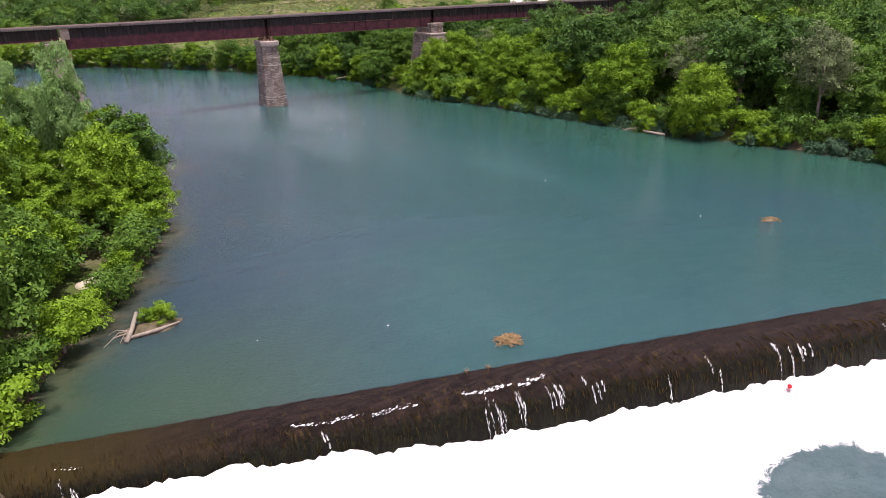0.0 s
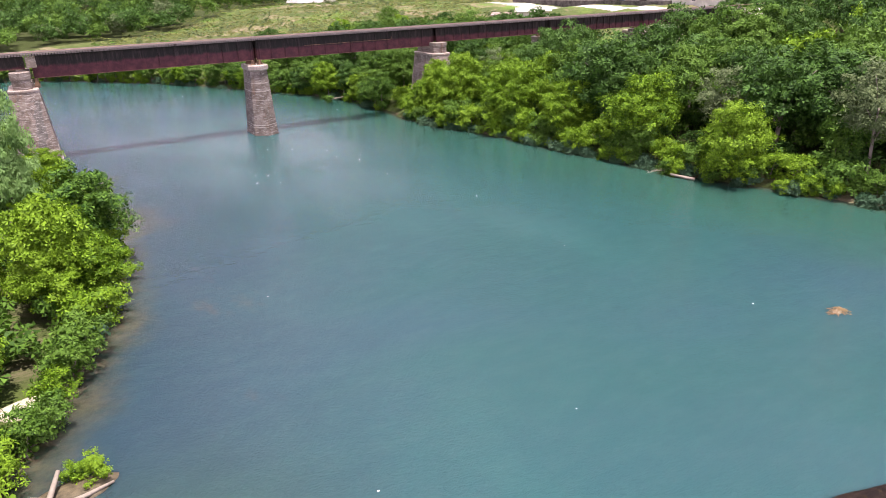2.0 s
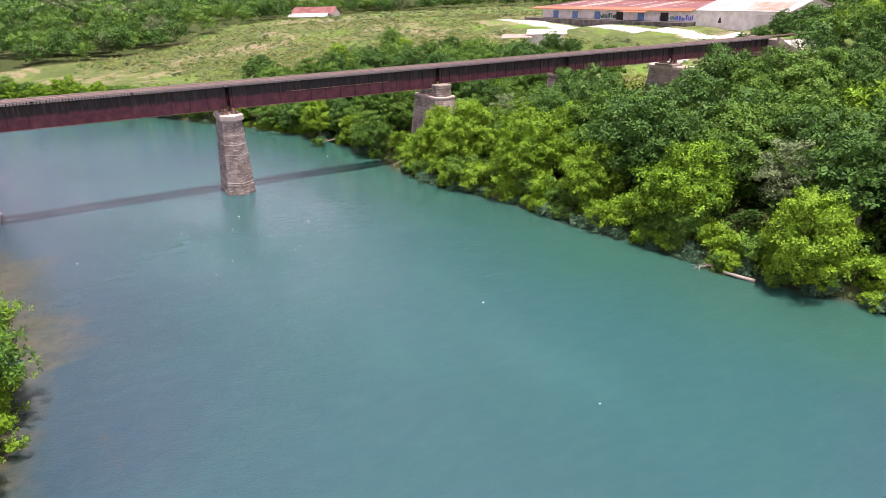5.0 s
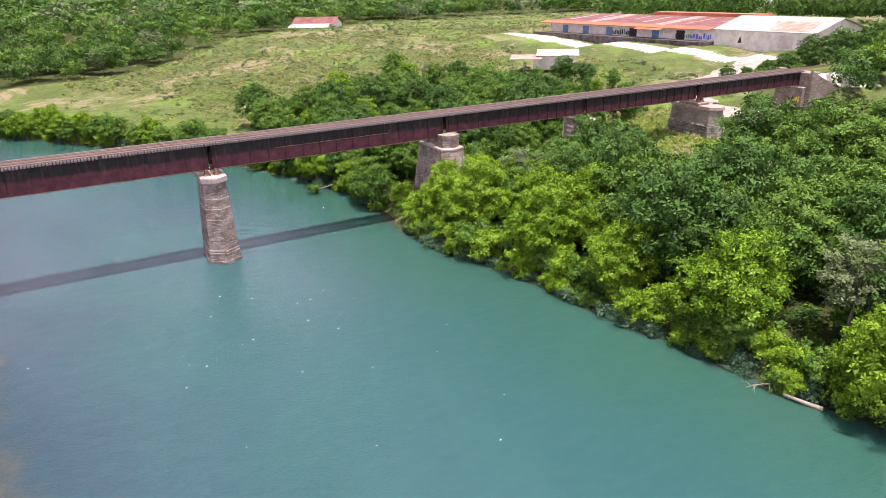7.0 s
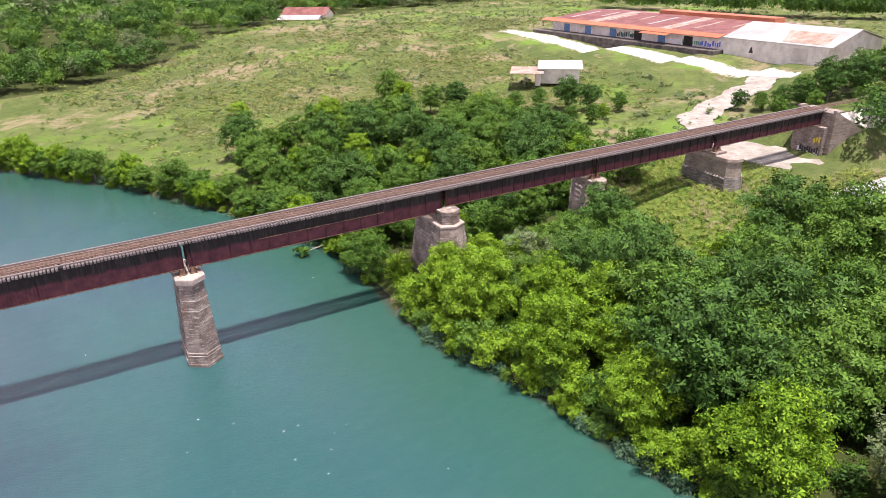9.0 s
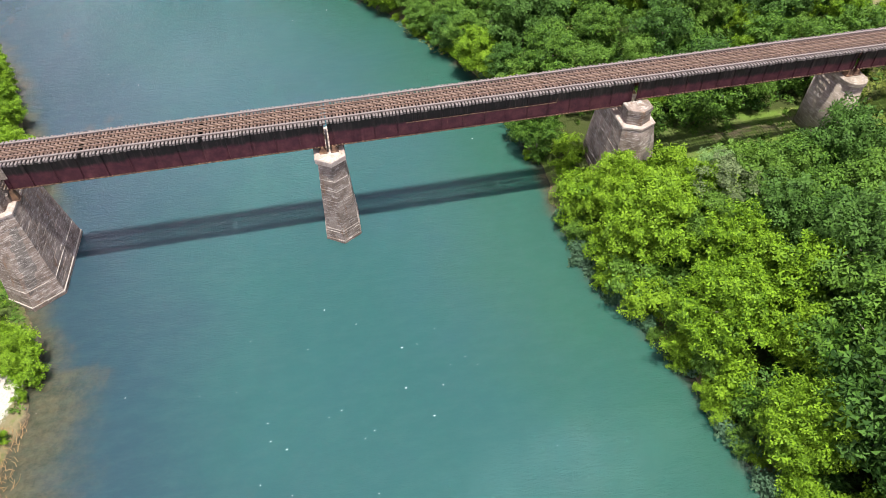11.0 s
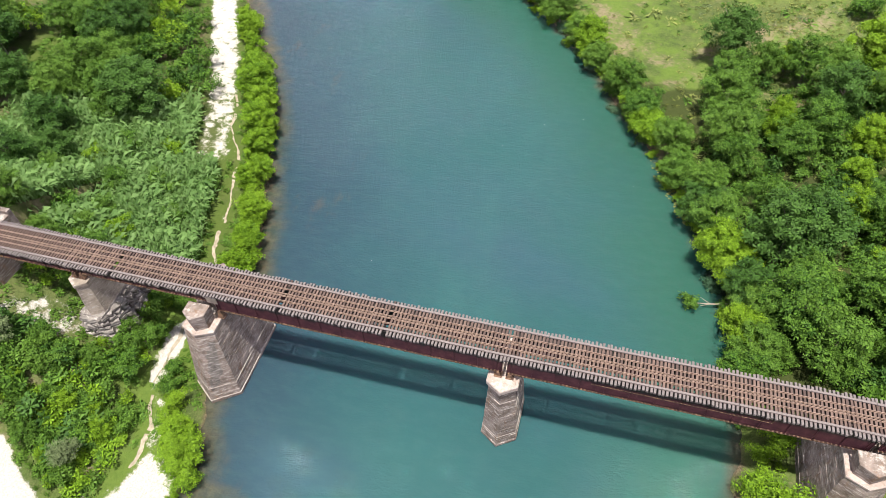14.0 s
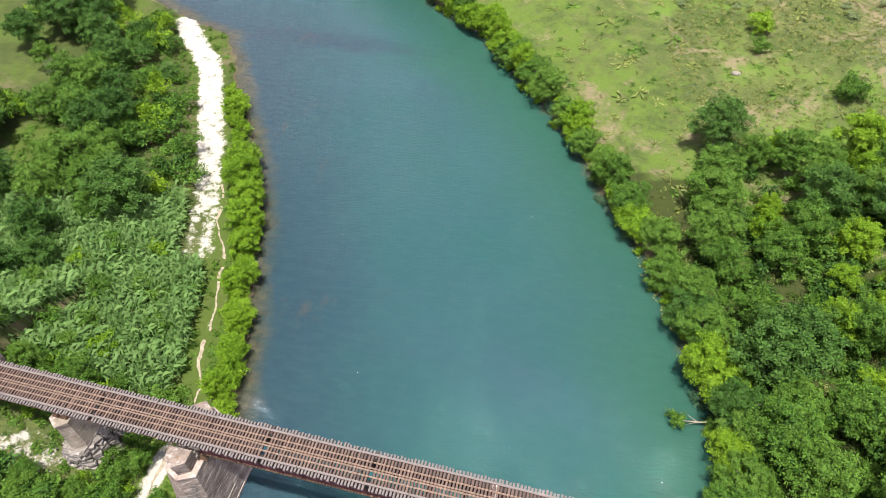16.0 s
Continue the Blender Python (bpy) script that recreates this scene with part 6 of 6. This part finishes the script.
# stones on the gravel and in the shallows
for n in range(24):
    if n == 0:
        rock_mesh = Build().rings([[(q * (1 + 0.18 * math.sin(2.7 * i)) * math.cos(i * math.pi / 4), 0.8 * q * math.sin(i * math.pi / 4), z) for i in range(8)] for q, z in ((0.7, -0.4), (1.0, 0.0), (0.85, 0.3), (0.4, 0.48))]).mesh("rock", RUBBLE, True)
    x, y = rnd.choice(((rnd.uniform(-14, -1), rnd.uniform(102, 109)), (rnd.uniform(1, 5.5), rnd.uniform(97, 110)), (rnd.gauss(-33, 5), rnd.gauss(194, 8))))
    s = rnd.uniform(0.08, 0.2)
    ob = thing("rock", "small grey rock on the gravel bank", "rock", pose(x, y, ground_z(x, y) + 0.1 * s, rnd.uniform(-15, 15), 0, rnd.uniform(0, 360)) @ Matrix.Diagonal((s, s, s, 1)), "rocks on the bank")
    part("body", rock_mesh, ob)
x, y = 64.5, 225.1
ob = thing("rock", "pale boulder lying in the meadow", "rock", pose(x, y, ground_z(x, y)) @ Matrix.Diagonal((1.0, 0.8, 0.9, 1)))
part("body", rock_mesh.copy(), ob).data.materials[0] = PALE_SLAB

# ---- buildings beyond the meadow ----
def wall_box(parent, name, x0, x1, y0, y1, z0, z1, mat, label=""):
    return part(name, Build().slab(x0, x1, y0, y1, z0, z1, 0.02).mesh(name, mat), parent, label)


# the long warehouse: its front runs along local x, its depth along local y
WH = pose(204.7, 277.0, 14.1, 0, 0, -85.2) @ Matrix.Diagonal((0.96, 0.72, 0.88, 1))
wh = thing("warehouse", "long low white warehouse with a patched red and orange metal roof", "warehouse", WH)
wall_box(wh, "wall", 0, 82, 0, 59, -4.5, 4.6, WHITE_WALL)
for i in range(17):
    x0 = -1.5 + i * 5.0
    m_ = RUST_ROOF if i in (4, 11) else RED_ROOF
    part("roof_panel", Build().prism([(x0, 1.5, 4.9), (x0 + 4.97, 1.5, 4.9), (x0 + 4.97, 36, 6.9), (x0, 36, 6.9)], [(x0, 1.5, 5.02), (x0 + 4.97, 1.5, 5.02), (x0 + 4.97, 36, 7.02), (x0, 36, 7.02)]).mesh("roof_panel", m_), wh)
    part("roof_panel", Build().prism([(x0, 36, 6.9), (x0 + 4.97, 36, 6.9), (x0 + 4.97, 60, 5.2), (x0, 60, 5.2)], [(x0, 36, 7.02), (x0 + 4.97, 36, 7.02), (x0 + 4.97, 60, 5.32), (x0, 60, 5.32)]).mesh("roof_panel", RED_ROOF if i % 4 else RUST_ROOF), wh)
    if i % 2 == 1 and i < 16:
        y0_ = 8 if i % 4 == 1 else 17
        za_ = 4.92 + (y0_ - 1.5) * 0.058
        part("skylight", Build().prism([(x0 + 1, y0_, za_), (x0 + 2.2, y0_, za_), (x0 + 2.2, 30, 6.57), (x0 + 1, 30, 6.57)], [(x0 + 1, y0_, za_ + 0.2), (x0 + 2.2, y0_, za_ + 0.2), (x0 + 2.2, 30, 6.77), (x0 + 1, 30, 6.77)]).mesh("skylight", WHITE_ROOF if i % 8 in (1, 3) else RUST_ROOF), wh)
part("awning", Build().prism([(-5, -3.6, 4.1), (81, -3.6, 4.1), (81, 1.8, 4.95), (-5, 1.8, 4.95)], [(-5, -3.6, 4.3), (81, -3.6, 4.3), (81, 1.8, 5.15), (-5, 1.8, 5.15)]).mesh("awning", ORANGE_ROOF), wh, "orange metal awning")
part("awning", Build().prism([(50, -6.5, 3.5), (62, -6.5, 3.5), (62, -3.5, 4.0), (50, -3.5, 4.0)], [(50, -6.5, 3.6), (62, -6.5, 3.6), (62, -3.5, 4.1), (50, -3.5, 4.1)]).mesh("awning", ORANGE_ROOF), wh, "orange metal awning")
part("monitor_roof", Build().slab(30, 80, 40, 48, 5.4, 8.2, 0.1).mesh("monitor_roof", ORANGE_ROOF), wh)
for x in (7, 19, 32, 55):
    part("door", Build().slab(x, x + 3.2, -0.14, 0.02, 0.1, 3.3, 0.02).mesh("door", BLUE_DOOR), wh)
for x in (44, 66):
    part("doorway", Build().slab(x, x + 3.6, -0.12, 0.02, 0.1, 3.4, 0.02).mesh("doorway", DARK_DOOR), wh)
part("dock", Build().slab(-6, 82, -7.5, -0.02, -4.5, 0.1, 0.05).mesh("dock", DARK_DOCK), wh, "concrete loading dock, coloured dark for the awning's shade and grime")
rnd = random.Random(3)
for x0, x1, m_ in ((35, 45, PAINT_BLACK), (37, 44, PAINT_GREEN), (57, 64, PAINT_WHITE), (65.5, 72, PAINT_GREEN), (72.5, 80.5, PAINT_BLUE)):
    b = Build()
    x = x0
    while x < x1:
        w = rnd.uniform(0.35, 0.8)
        z = rnd.uniform(0.4, 0.9)
        b.box(x, x + w, -0.09 - 0.004 * rnd.random(), -0.02, z, z + rnd.uniform(1.0, 2.0))
        x += w + rnd.uniform(0.15, 0.5)
    tagged(part("painted_mark", b.mesh("painted_mark", m_), wh, "sprayed paint"), kind="stuff")

wb = thing("warehouse", "white metal warehouse with a rust-streaked pitched roof", "warehouse", WH @ pose(82.4, -1.0, 0))
wall_box(wb, "wall", 0, 34, 0, 40, -4.5, 4.4, WHITE_WALL)
part("roof", Build().prism([(-0.6, -0.6, 4.4), (35, -0.6, 4.4), (35, 20, 8.6), (-0.6, 20, 8.6)], [(-0.6, -0.6, 4.55), (35, -0.6, 4.55), (35, 20, 8.75), (-0.6, 20, 8.75)]).mesh("roof", WHITE_ROOF), wb)
part("roof", Build().prism([(-0.6, 20, 8.6), (35, 20, 8.6), (35, 41, 4.4), (-0.6, 41, 4.4)], [(-0.6, 20, 8.75), (35, 20, 8.75), (35, 41, 4.55), (-0.6, 41, 4.55)]).mesh("roof", WHITE_ROOF), wb)
part("rusty_sheet", Build().prism([(19, 1.0, 4.88), (32, 1.0, 4.88), (31, 13, 7.33), (16, 13, 7.33)], [(19, 1.0, 4.96), (32, 1.0, 4.96), (31, 13, 7.41), (16, 13, 7.41)]).mesh("rusty_sheet", RUST_ROOF), wb)
part("gable", Build().prism([(34.0, 0, 4.4), (34.0, 40, 4.4), (34.0, 20, 8.55)], [(33.8, 0, 4.4), (33.8, 40, 4.4), (33.8, 20, 8.55)]).mesh("gable", WHITE_WALL), wb)
part("gable", Build().prism([(0.0, 0, 4.4), (0.0, 40, 4.4), (0.0, 20, 8.55)], [(0.2, 0, 4.4), (0.2, 40, 4.4), (0.2, 20, 8.55)]).mesh("gable", WHITE_WALL), wb)
part("door", Build().slab(23, 28, -0.12, 0.02, -0.8, 3.4, 0.02).mesh("door", DOCK), wb)
part("painted_mark", Build().prism([(9, -0.08, 0.2), (10.5, -0.08, 0.2), (10.5, -0.02, 0.2), (9, -0.02, 0.2)], [(9.6, -0.08, 2.2), (9.9, -0.08, 2.2), (9.9, -0.02, 2.2), (9.6, -0.02, 2.2)]).mesh("painted_mark", PAINT_BLACK), wb)
# the open shed in the meadow
shed = thing("shed", "small open-sided shed with a pale metal roof", "shed", pose(141.0, 213.2, 9.6, 0, 0, -38) @ Matrix.Diagonal((0.92, 0.92, 0.95, 1)))
part("roof", Build().prism([(-0.5, -0.5, 2.6), (10, -0.5, 2.6), (10, 9, 3.2), (-0.5, 9, 3.2)], [(-0.5, -0.5, 2.72), (10, -0.5, 2.72), (10, 9, 3.32), (-0.5, 9, 3.32)]).mesh("roof", RUST_ROOF), shed)
part("roof", Build().prism([(8, 3, 3.4), (22, 3, 3.4), (22, 14, 4.4), (8, 14, 4.4)], [(8, 3, 3.52), (22, 3, 3.52), (22, 14, 4.52), (8, 14, 4.52)]).mesh("roof", DOCK), shed)
wall_box(shed, "wall", 9, 21, 4, 13, -1, 3.3, WHITE_WALL)
wall_box(shed, "wall", 7.5, 9.0, 0.2, 8.5, -1, 2.6, WHITE_WALL)
for x, y in ((0, 0), (4, 0), (7.4, 0), (0, 8)):
    part("post", Build().box(x - 0.09, x + 0.09, y - 0.09, y + 0.09, -1, 2.7).mesh("post", CONCRETE), shed)


def house(x, y, z, turn, w, d, h, roof, wall, label):
    ob = thing("house", label, "house", pose(x, y, z, 0, 0, turn))
    wall_box(ob, "wall", 0, w, 0, d, -1.5, h, wall)
    part("roof", Build().prism([(-0.7, -0.7, h), (w + 0.7, -0.7, h), (w + 0.7, d / 2, h + d * 0.26), (-0.7, d / 2, h + d * 0.26)], [(-0.7, -0.7, h + 0.15), (w + 0.7, -0.7, h + 0.15), (w + 0.7, d / 2, h + d * 0.26 + 0.15), (-0.7, d / 2, h + d * 0.26 + 0.15)]).mesh("roof", roof), ob)
    part("roof", Build().prism([(-0.7, d / 2, h + d * 0.26), (w + 0.7, d / 2, h + d * 0.26), (w + 0.7, d + 0.7, h), (-0.7, d + 0.7, h)], [(-0.7, d / 2, h + d * 0.26 + 0.15), (w + 0.7, d / 2, h + d * 0.26 + 0.15), (w + 0.7, d + 0.7, h + 0.15), (-0.7, d + 0.7, h + 0.15)]).mesh("roof", roof), ob)
    for side in (0, w - 0.16):
        part("gable", Build().prism([(side, 0, h), (side, d, h), (side, d / 2, h + d * 0.25)], [(side + 0.16, 0, h), (side + 0.16, d, h), (side + 0.16, d / 2, h + d * 0.25)]).mesh("gable", wall), ob)
    for i in range(3):
        x2 = w * (0.15 + 0.3 * i)
        part("window", Build().slab(x2, x2 + 1.3, -0.06, 0.02, 1.0, 2.3, 0.02).mesh("window", GLASS_DARK), ob)
    return ob


house(133, 408, 11.6, -40, 23, 13, 3.6, RED_ROOF, WHITE_WALL, "farmhouse with a faded red metal roof and pale walls")
house(128.8, 400.4, 11.6, -40, 20.5, 7, 2.3, WHITE_ROOF, WHITE_WALL, "low white lean-to in front of the farmhouse")
house(220, 502, 12.0, -35, 15, 10, 3.3, RUST_ROOF, RUST_ROOF, "small brown house among trees")
house(-83, 214.5, 6.0, 20, 10, 7, 2.8, RUST_ROOF, TWIGS, "small brown timber cabin on the lawn")
r3 = random.Random(6)
for i in range(16):
    x, y = 418 + 5.2 * i + (9 if i % 2 else 0), 378 - 11.5 * i + r3.uniform(-4, 4)
    house(x, y, ground_z(x, y) + 1, r3.uniform(-60, -20), 14, 11, 3.4, DARK_ROOF, WHITE_WALL, "distant suburban house with a grey roof")

# painted scrawls on the eastern abutment and the land pier
for m_, px, z0, n in ((PAINT_WHITE, EAST - 0.95, 7.2, 9), (PAINT_BLACK, EAST - 0.98, 7.45, 8), (PAINT_YELLOW, EAST - 0.94, 9.6, 3)):
    ob = thing("graffiti", "sprayed paint on the concrete abutment", "graffiti")
    for i in range(n):
        y0 = DECK_Y - 2.6 + i * 0.5
        part("stroke", Build().box(px - 0.03, px + 0.04, y0, y0 + 0.32, z0 + 0.2 * math.sin(i * 2.0), z0 + 1.0 + 0.2 * math.cos(i * 1.7)).mesh("stroke", m_), ob)
apron = thing("concrete_apron", "broad pale concrete apron on the ground below the bridge", "pavement", pose(146.6, 131.5, 6.75))
part("surface", Build().prism([(-6.0, -3.5, -1.2), (-1.8, -13.5, -1.2), (6.8, -13, -1.2), (6.8, 11, -1.2), (4.6, 15, -1.2), (-4.4, 15, -1.2), (-6.4, 4, -1.2)], [(-6.0, -3.5, 0.05), (-1.8, -13.5, 0.05), (6.8, -13, 0.2), (6.8, 11, 0.2), (4.6, 15, 0.05), (-4.4, 15, 0.05), (-6.4, 4, 0.05)]).mesh("surface", PALE_SLAB), apron)

# the low white sheds south of the bridge's end
for x0, x1, y0, y1, za, zb in ((120.4, 160.0, 100.2, 106.6, 7.5, 8.4), (129.0, 163.0, 106.8, 109.4, 8.55, 8.7)):
    low_shed = thing("shed", "long low shed with a white sheet-metal roof", "shed", pose(x0, y0, 0), "low white sheds")
    wall_box(low_shed, "wall", 0.4, x1 - x0 - 0.4, 0.4, y1 - y0 - 0.4, 3.5, za - 0.02, WHITE_WALL)
    n = int((x1 - x0) / 1.6)
    for i in range(n):
        xa, xb = (x1 - x0) * i / n, (x1 - x0) * (i + 0.96) / n
        lift = 0.05 * (i % 2)
        d = y1 - y0
        part("roof_sheet", Build().prism([(xa, 0, za), (xb, 0, za), (xb, d, zb), (xa, d, zb)], [(xa, 0, za + 0.06 + lift), (xb, 0, za + 0.06 + lift), (xb, d, zb + 0.06 + lift), (xa, d, zb + 0.06 + lift)]).mesh("roof_sheet", WHITE_ROOF), low_shed)

# the trodden footpath, a thin ragged strip of pale gravel
rnd = random.Random(31)
path_pts = []
for (ax, ay), (bx, by) in zip(FOOTPATH[:-1], FOOTPATH[1:]):
    n = max(2, int(math.hypot(bx - ax, by - ay) / 0.4))
    path_pts += [(ax + (bx - ax) * i / n, ay + (by - ay) * i / n) for i in range(n)]
b = Build()
for i, (x, y) in enumerate(path_pts):
    sway = 0.25 * math.sin(i * 0.21) + 0.12 * math.sin(i * 0.63)
    for side in (-1, 1):
        xx = x + sway + side * (rnd.uniform(0.10, 0.30) + 0.08 * math.sin(i * 0.17))
        b.v.append((xx, y, ground_z(xx, y) + 0.05))
    if i and rnd.random() > 0.08 and math.sin(i * 0.19) > -0.93:
        b.f.append((2 * i - 2, 2 * i - 1, 2 * i + 1, 2 * i))
tagged(new("footpath", b.mesh("footpath", TRODDEN)), "narrow trodden path of pale gravel through the grass", "path", kind="structure")

# the pale gravel road that leads down to the bridge
b = Build()
road_pts = [(149.0, 146.0), (151.5, 153), (156.5, 159.5), (166, 162.6), (178, 165), (190, 168), (197, 172)]
n = 0
for (ax, ay), (bx, by) in zip(road_pts[:-1], road_pts[1:]):
    d = math.hypot(bx - ax, by - ay)
    for i in range(int(d)):
        x, y = ax + (bx - ax) * i / int(d), ay + (by - ay) * i / int(d)
        for side in (-1, 1):
            w = side * (3.9 + 0.5 * math.sin(n * 0.5 + side) + rnd.uniform(-0.3, 0.3))
            px, py = x - w * (by - ay) / d, y + w * (bx - ax) / d
            b.v.append((px, py, max(ground_z(px, py), ground_z(x, y)) + 0.22))
        if n:
            b.f.append((2 * n - 2, 2 * n - 1, 2 * n + 1, 2 * n))
        n += 1
tagged(new("gravel_road", b.mesh("gravel_road", PALE_SLAB)), "pale gravel road curving through the meadow to the bridge", "road", kind="structure")

# dead twigs and driftwood washed up along the muddy shore
b = Build()
for _ in range(340):
    y = rnd.uniform(86, 107)
    x = bank_x(y, -1) - rnd.uniform(-0.9, 1.5)
    a, l = rnd.gauss(1.9, 0.6), rnd.uniform(0.3, 1.3)
    z = max(ground_z(x, y), 0.0) + 0.05
    b.tube([(x, y, z), (x + 0.5 * l * math.cos(a), y + 0.5 * l * math.sin(a), z + rnd.uniform(0.02, 0.2)), (x + l * math.cos(a + 0.3), y + l * math.sin(a + 0.3), z + 0.02)], [0.025, 0.02, 0.008], 3)
tagged(new("twig_litter", b.mesh("twig_litter", TWIGS)), "brown dead twigs washed up on the muddy shore", "twigs", kind="stuff")

# the field of yellowish broken stones beside the gravel
b = Build()
for _ in range(420):
    t = rnd.random()
    x, y = -14.5 + 11.5 * t + rnd.gauss(0, 0.8), 100.6 - 3.2 * t + rnd.gauss(0, 1.1)
    r, z = rnd.choice((0.08, 0.12, 0.18, 0.28)), ground_z(x, y)
    spin = rnd.uniform(0, 6.28)
    b.rings([[(x + q * r * rnd.uniform(0.8, 1.2) * math.cos(spin + 1.2566 * i), y + q * r * rnd.uniform(0.8, 1.2) * math.sin(spin + 1.2566 * i), z + h * r) for i in range(5)] for q, h in ((0.9, -0.5), (1.0, 0.2), (0.5, 0.75))])
tagged(new("broken_stones", b.mesh("broken_stones", SAND)), "scatter of yellowish broken stones beside the gravel bar", "stones", kind="stuff")
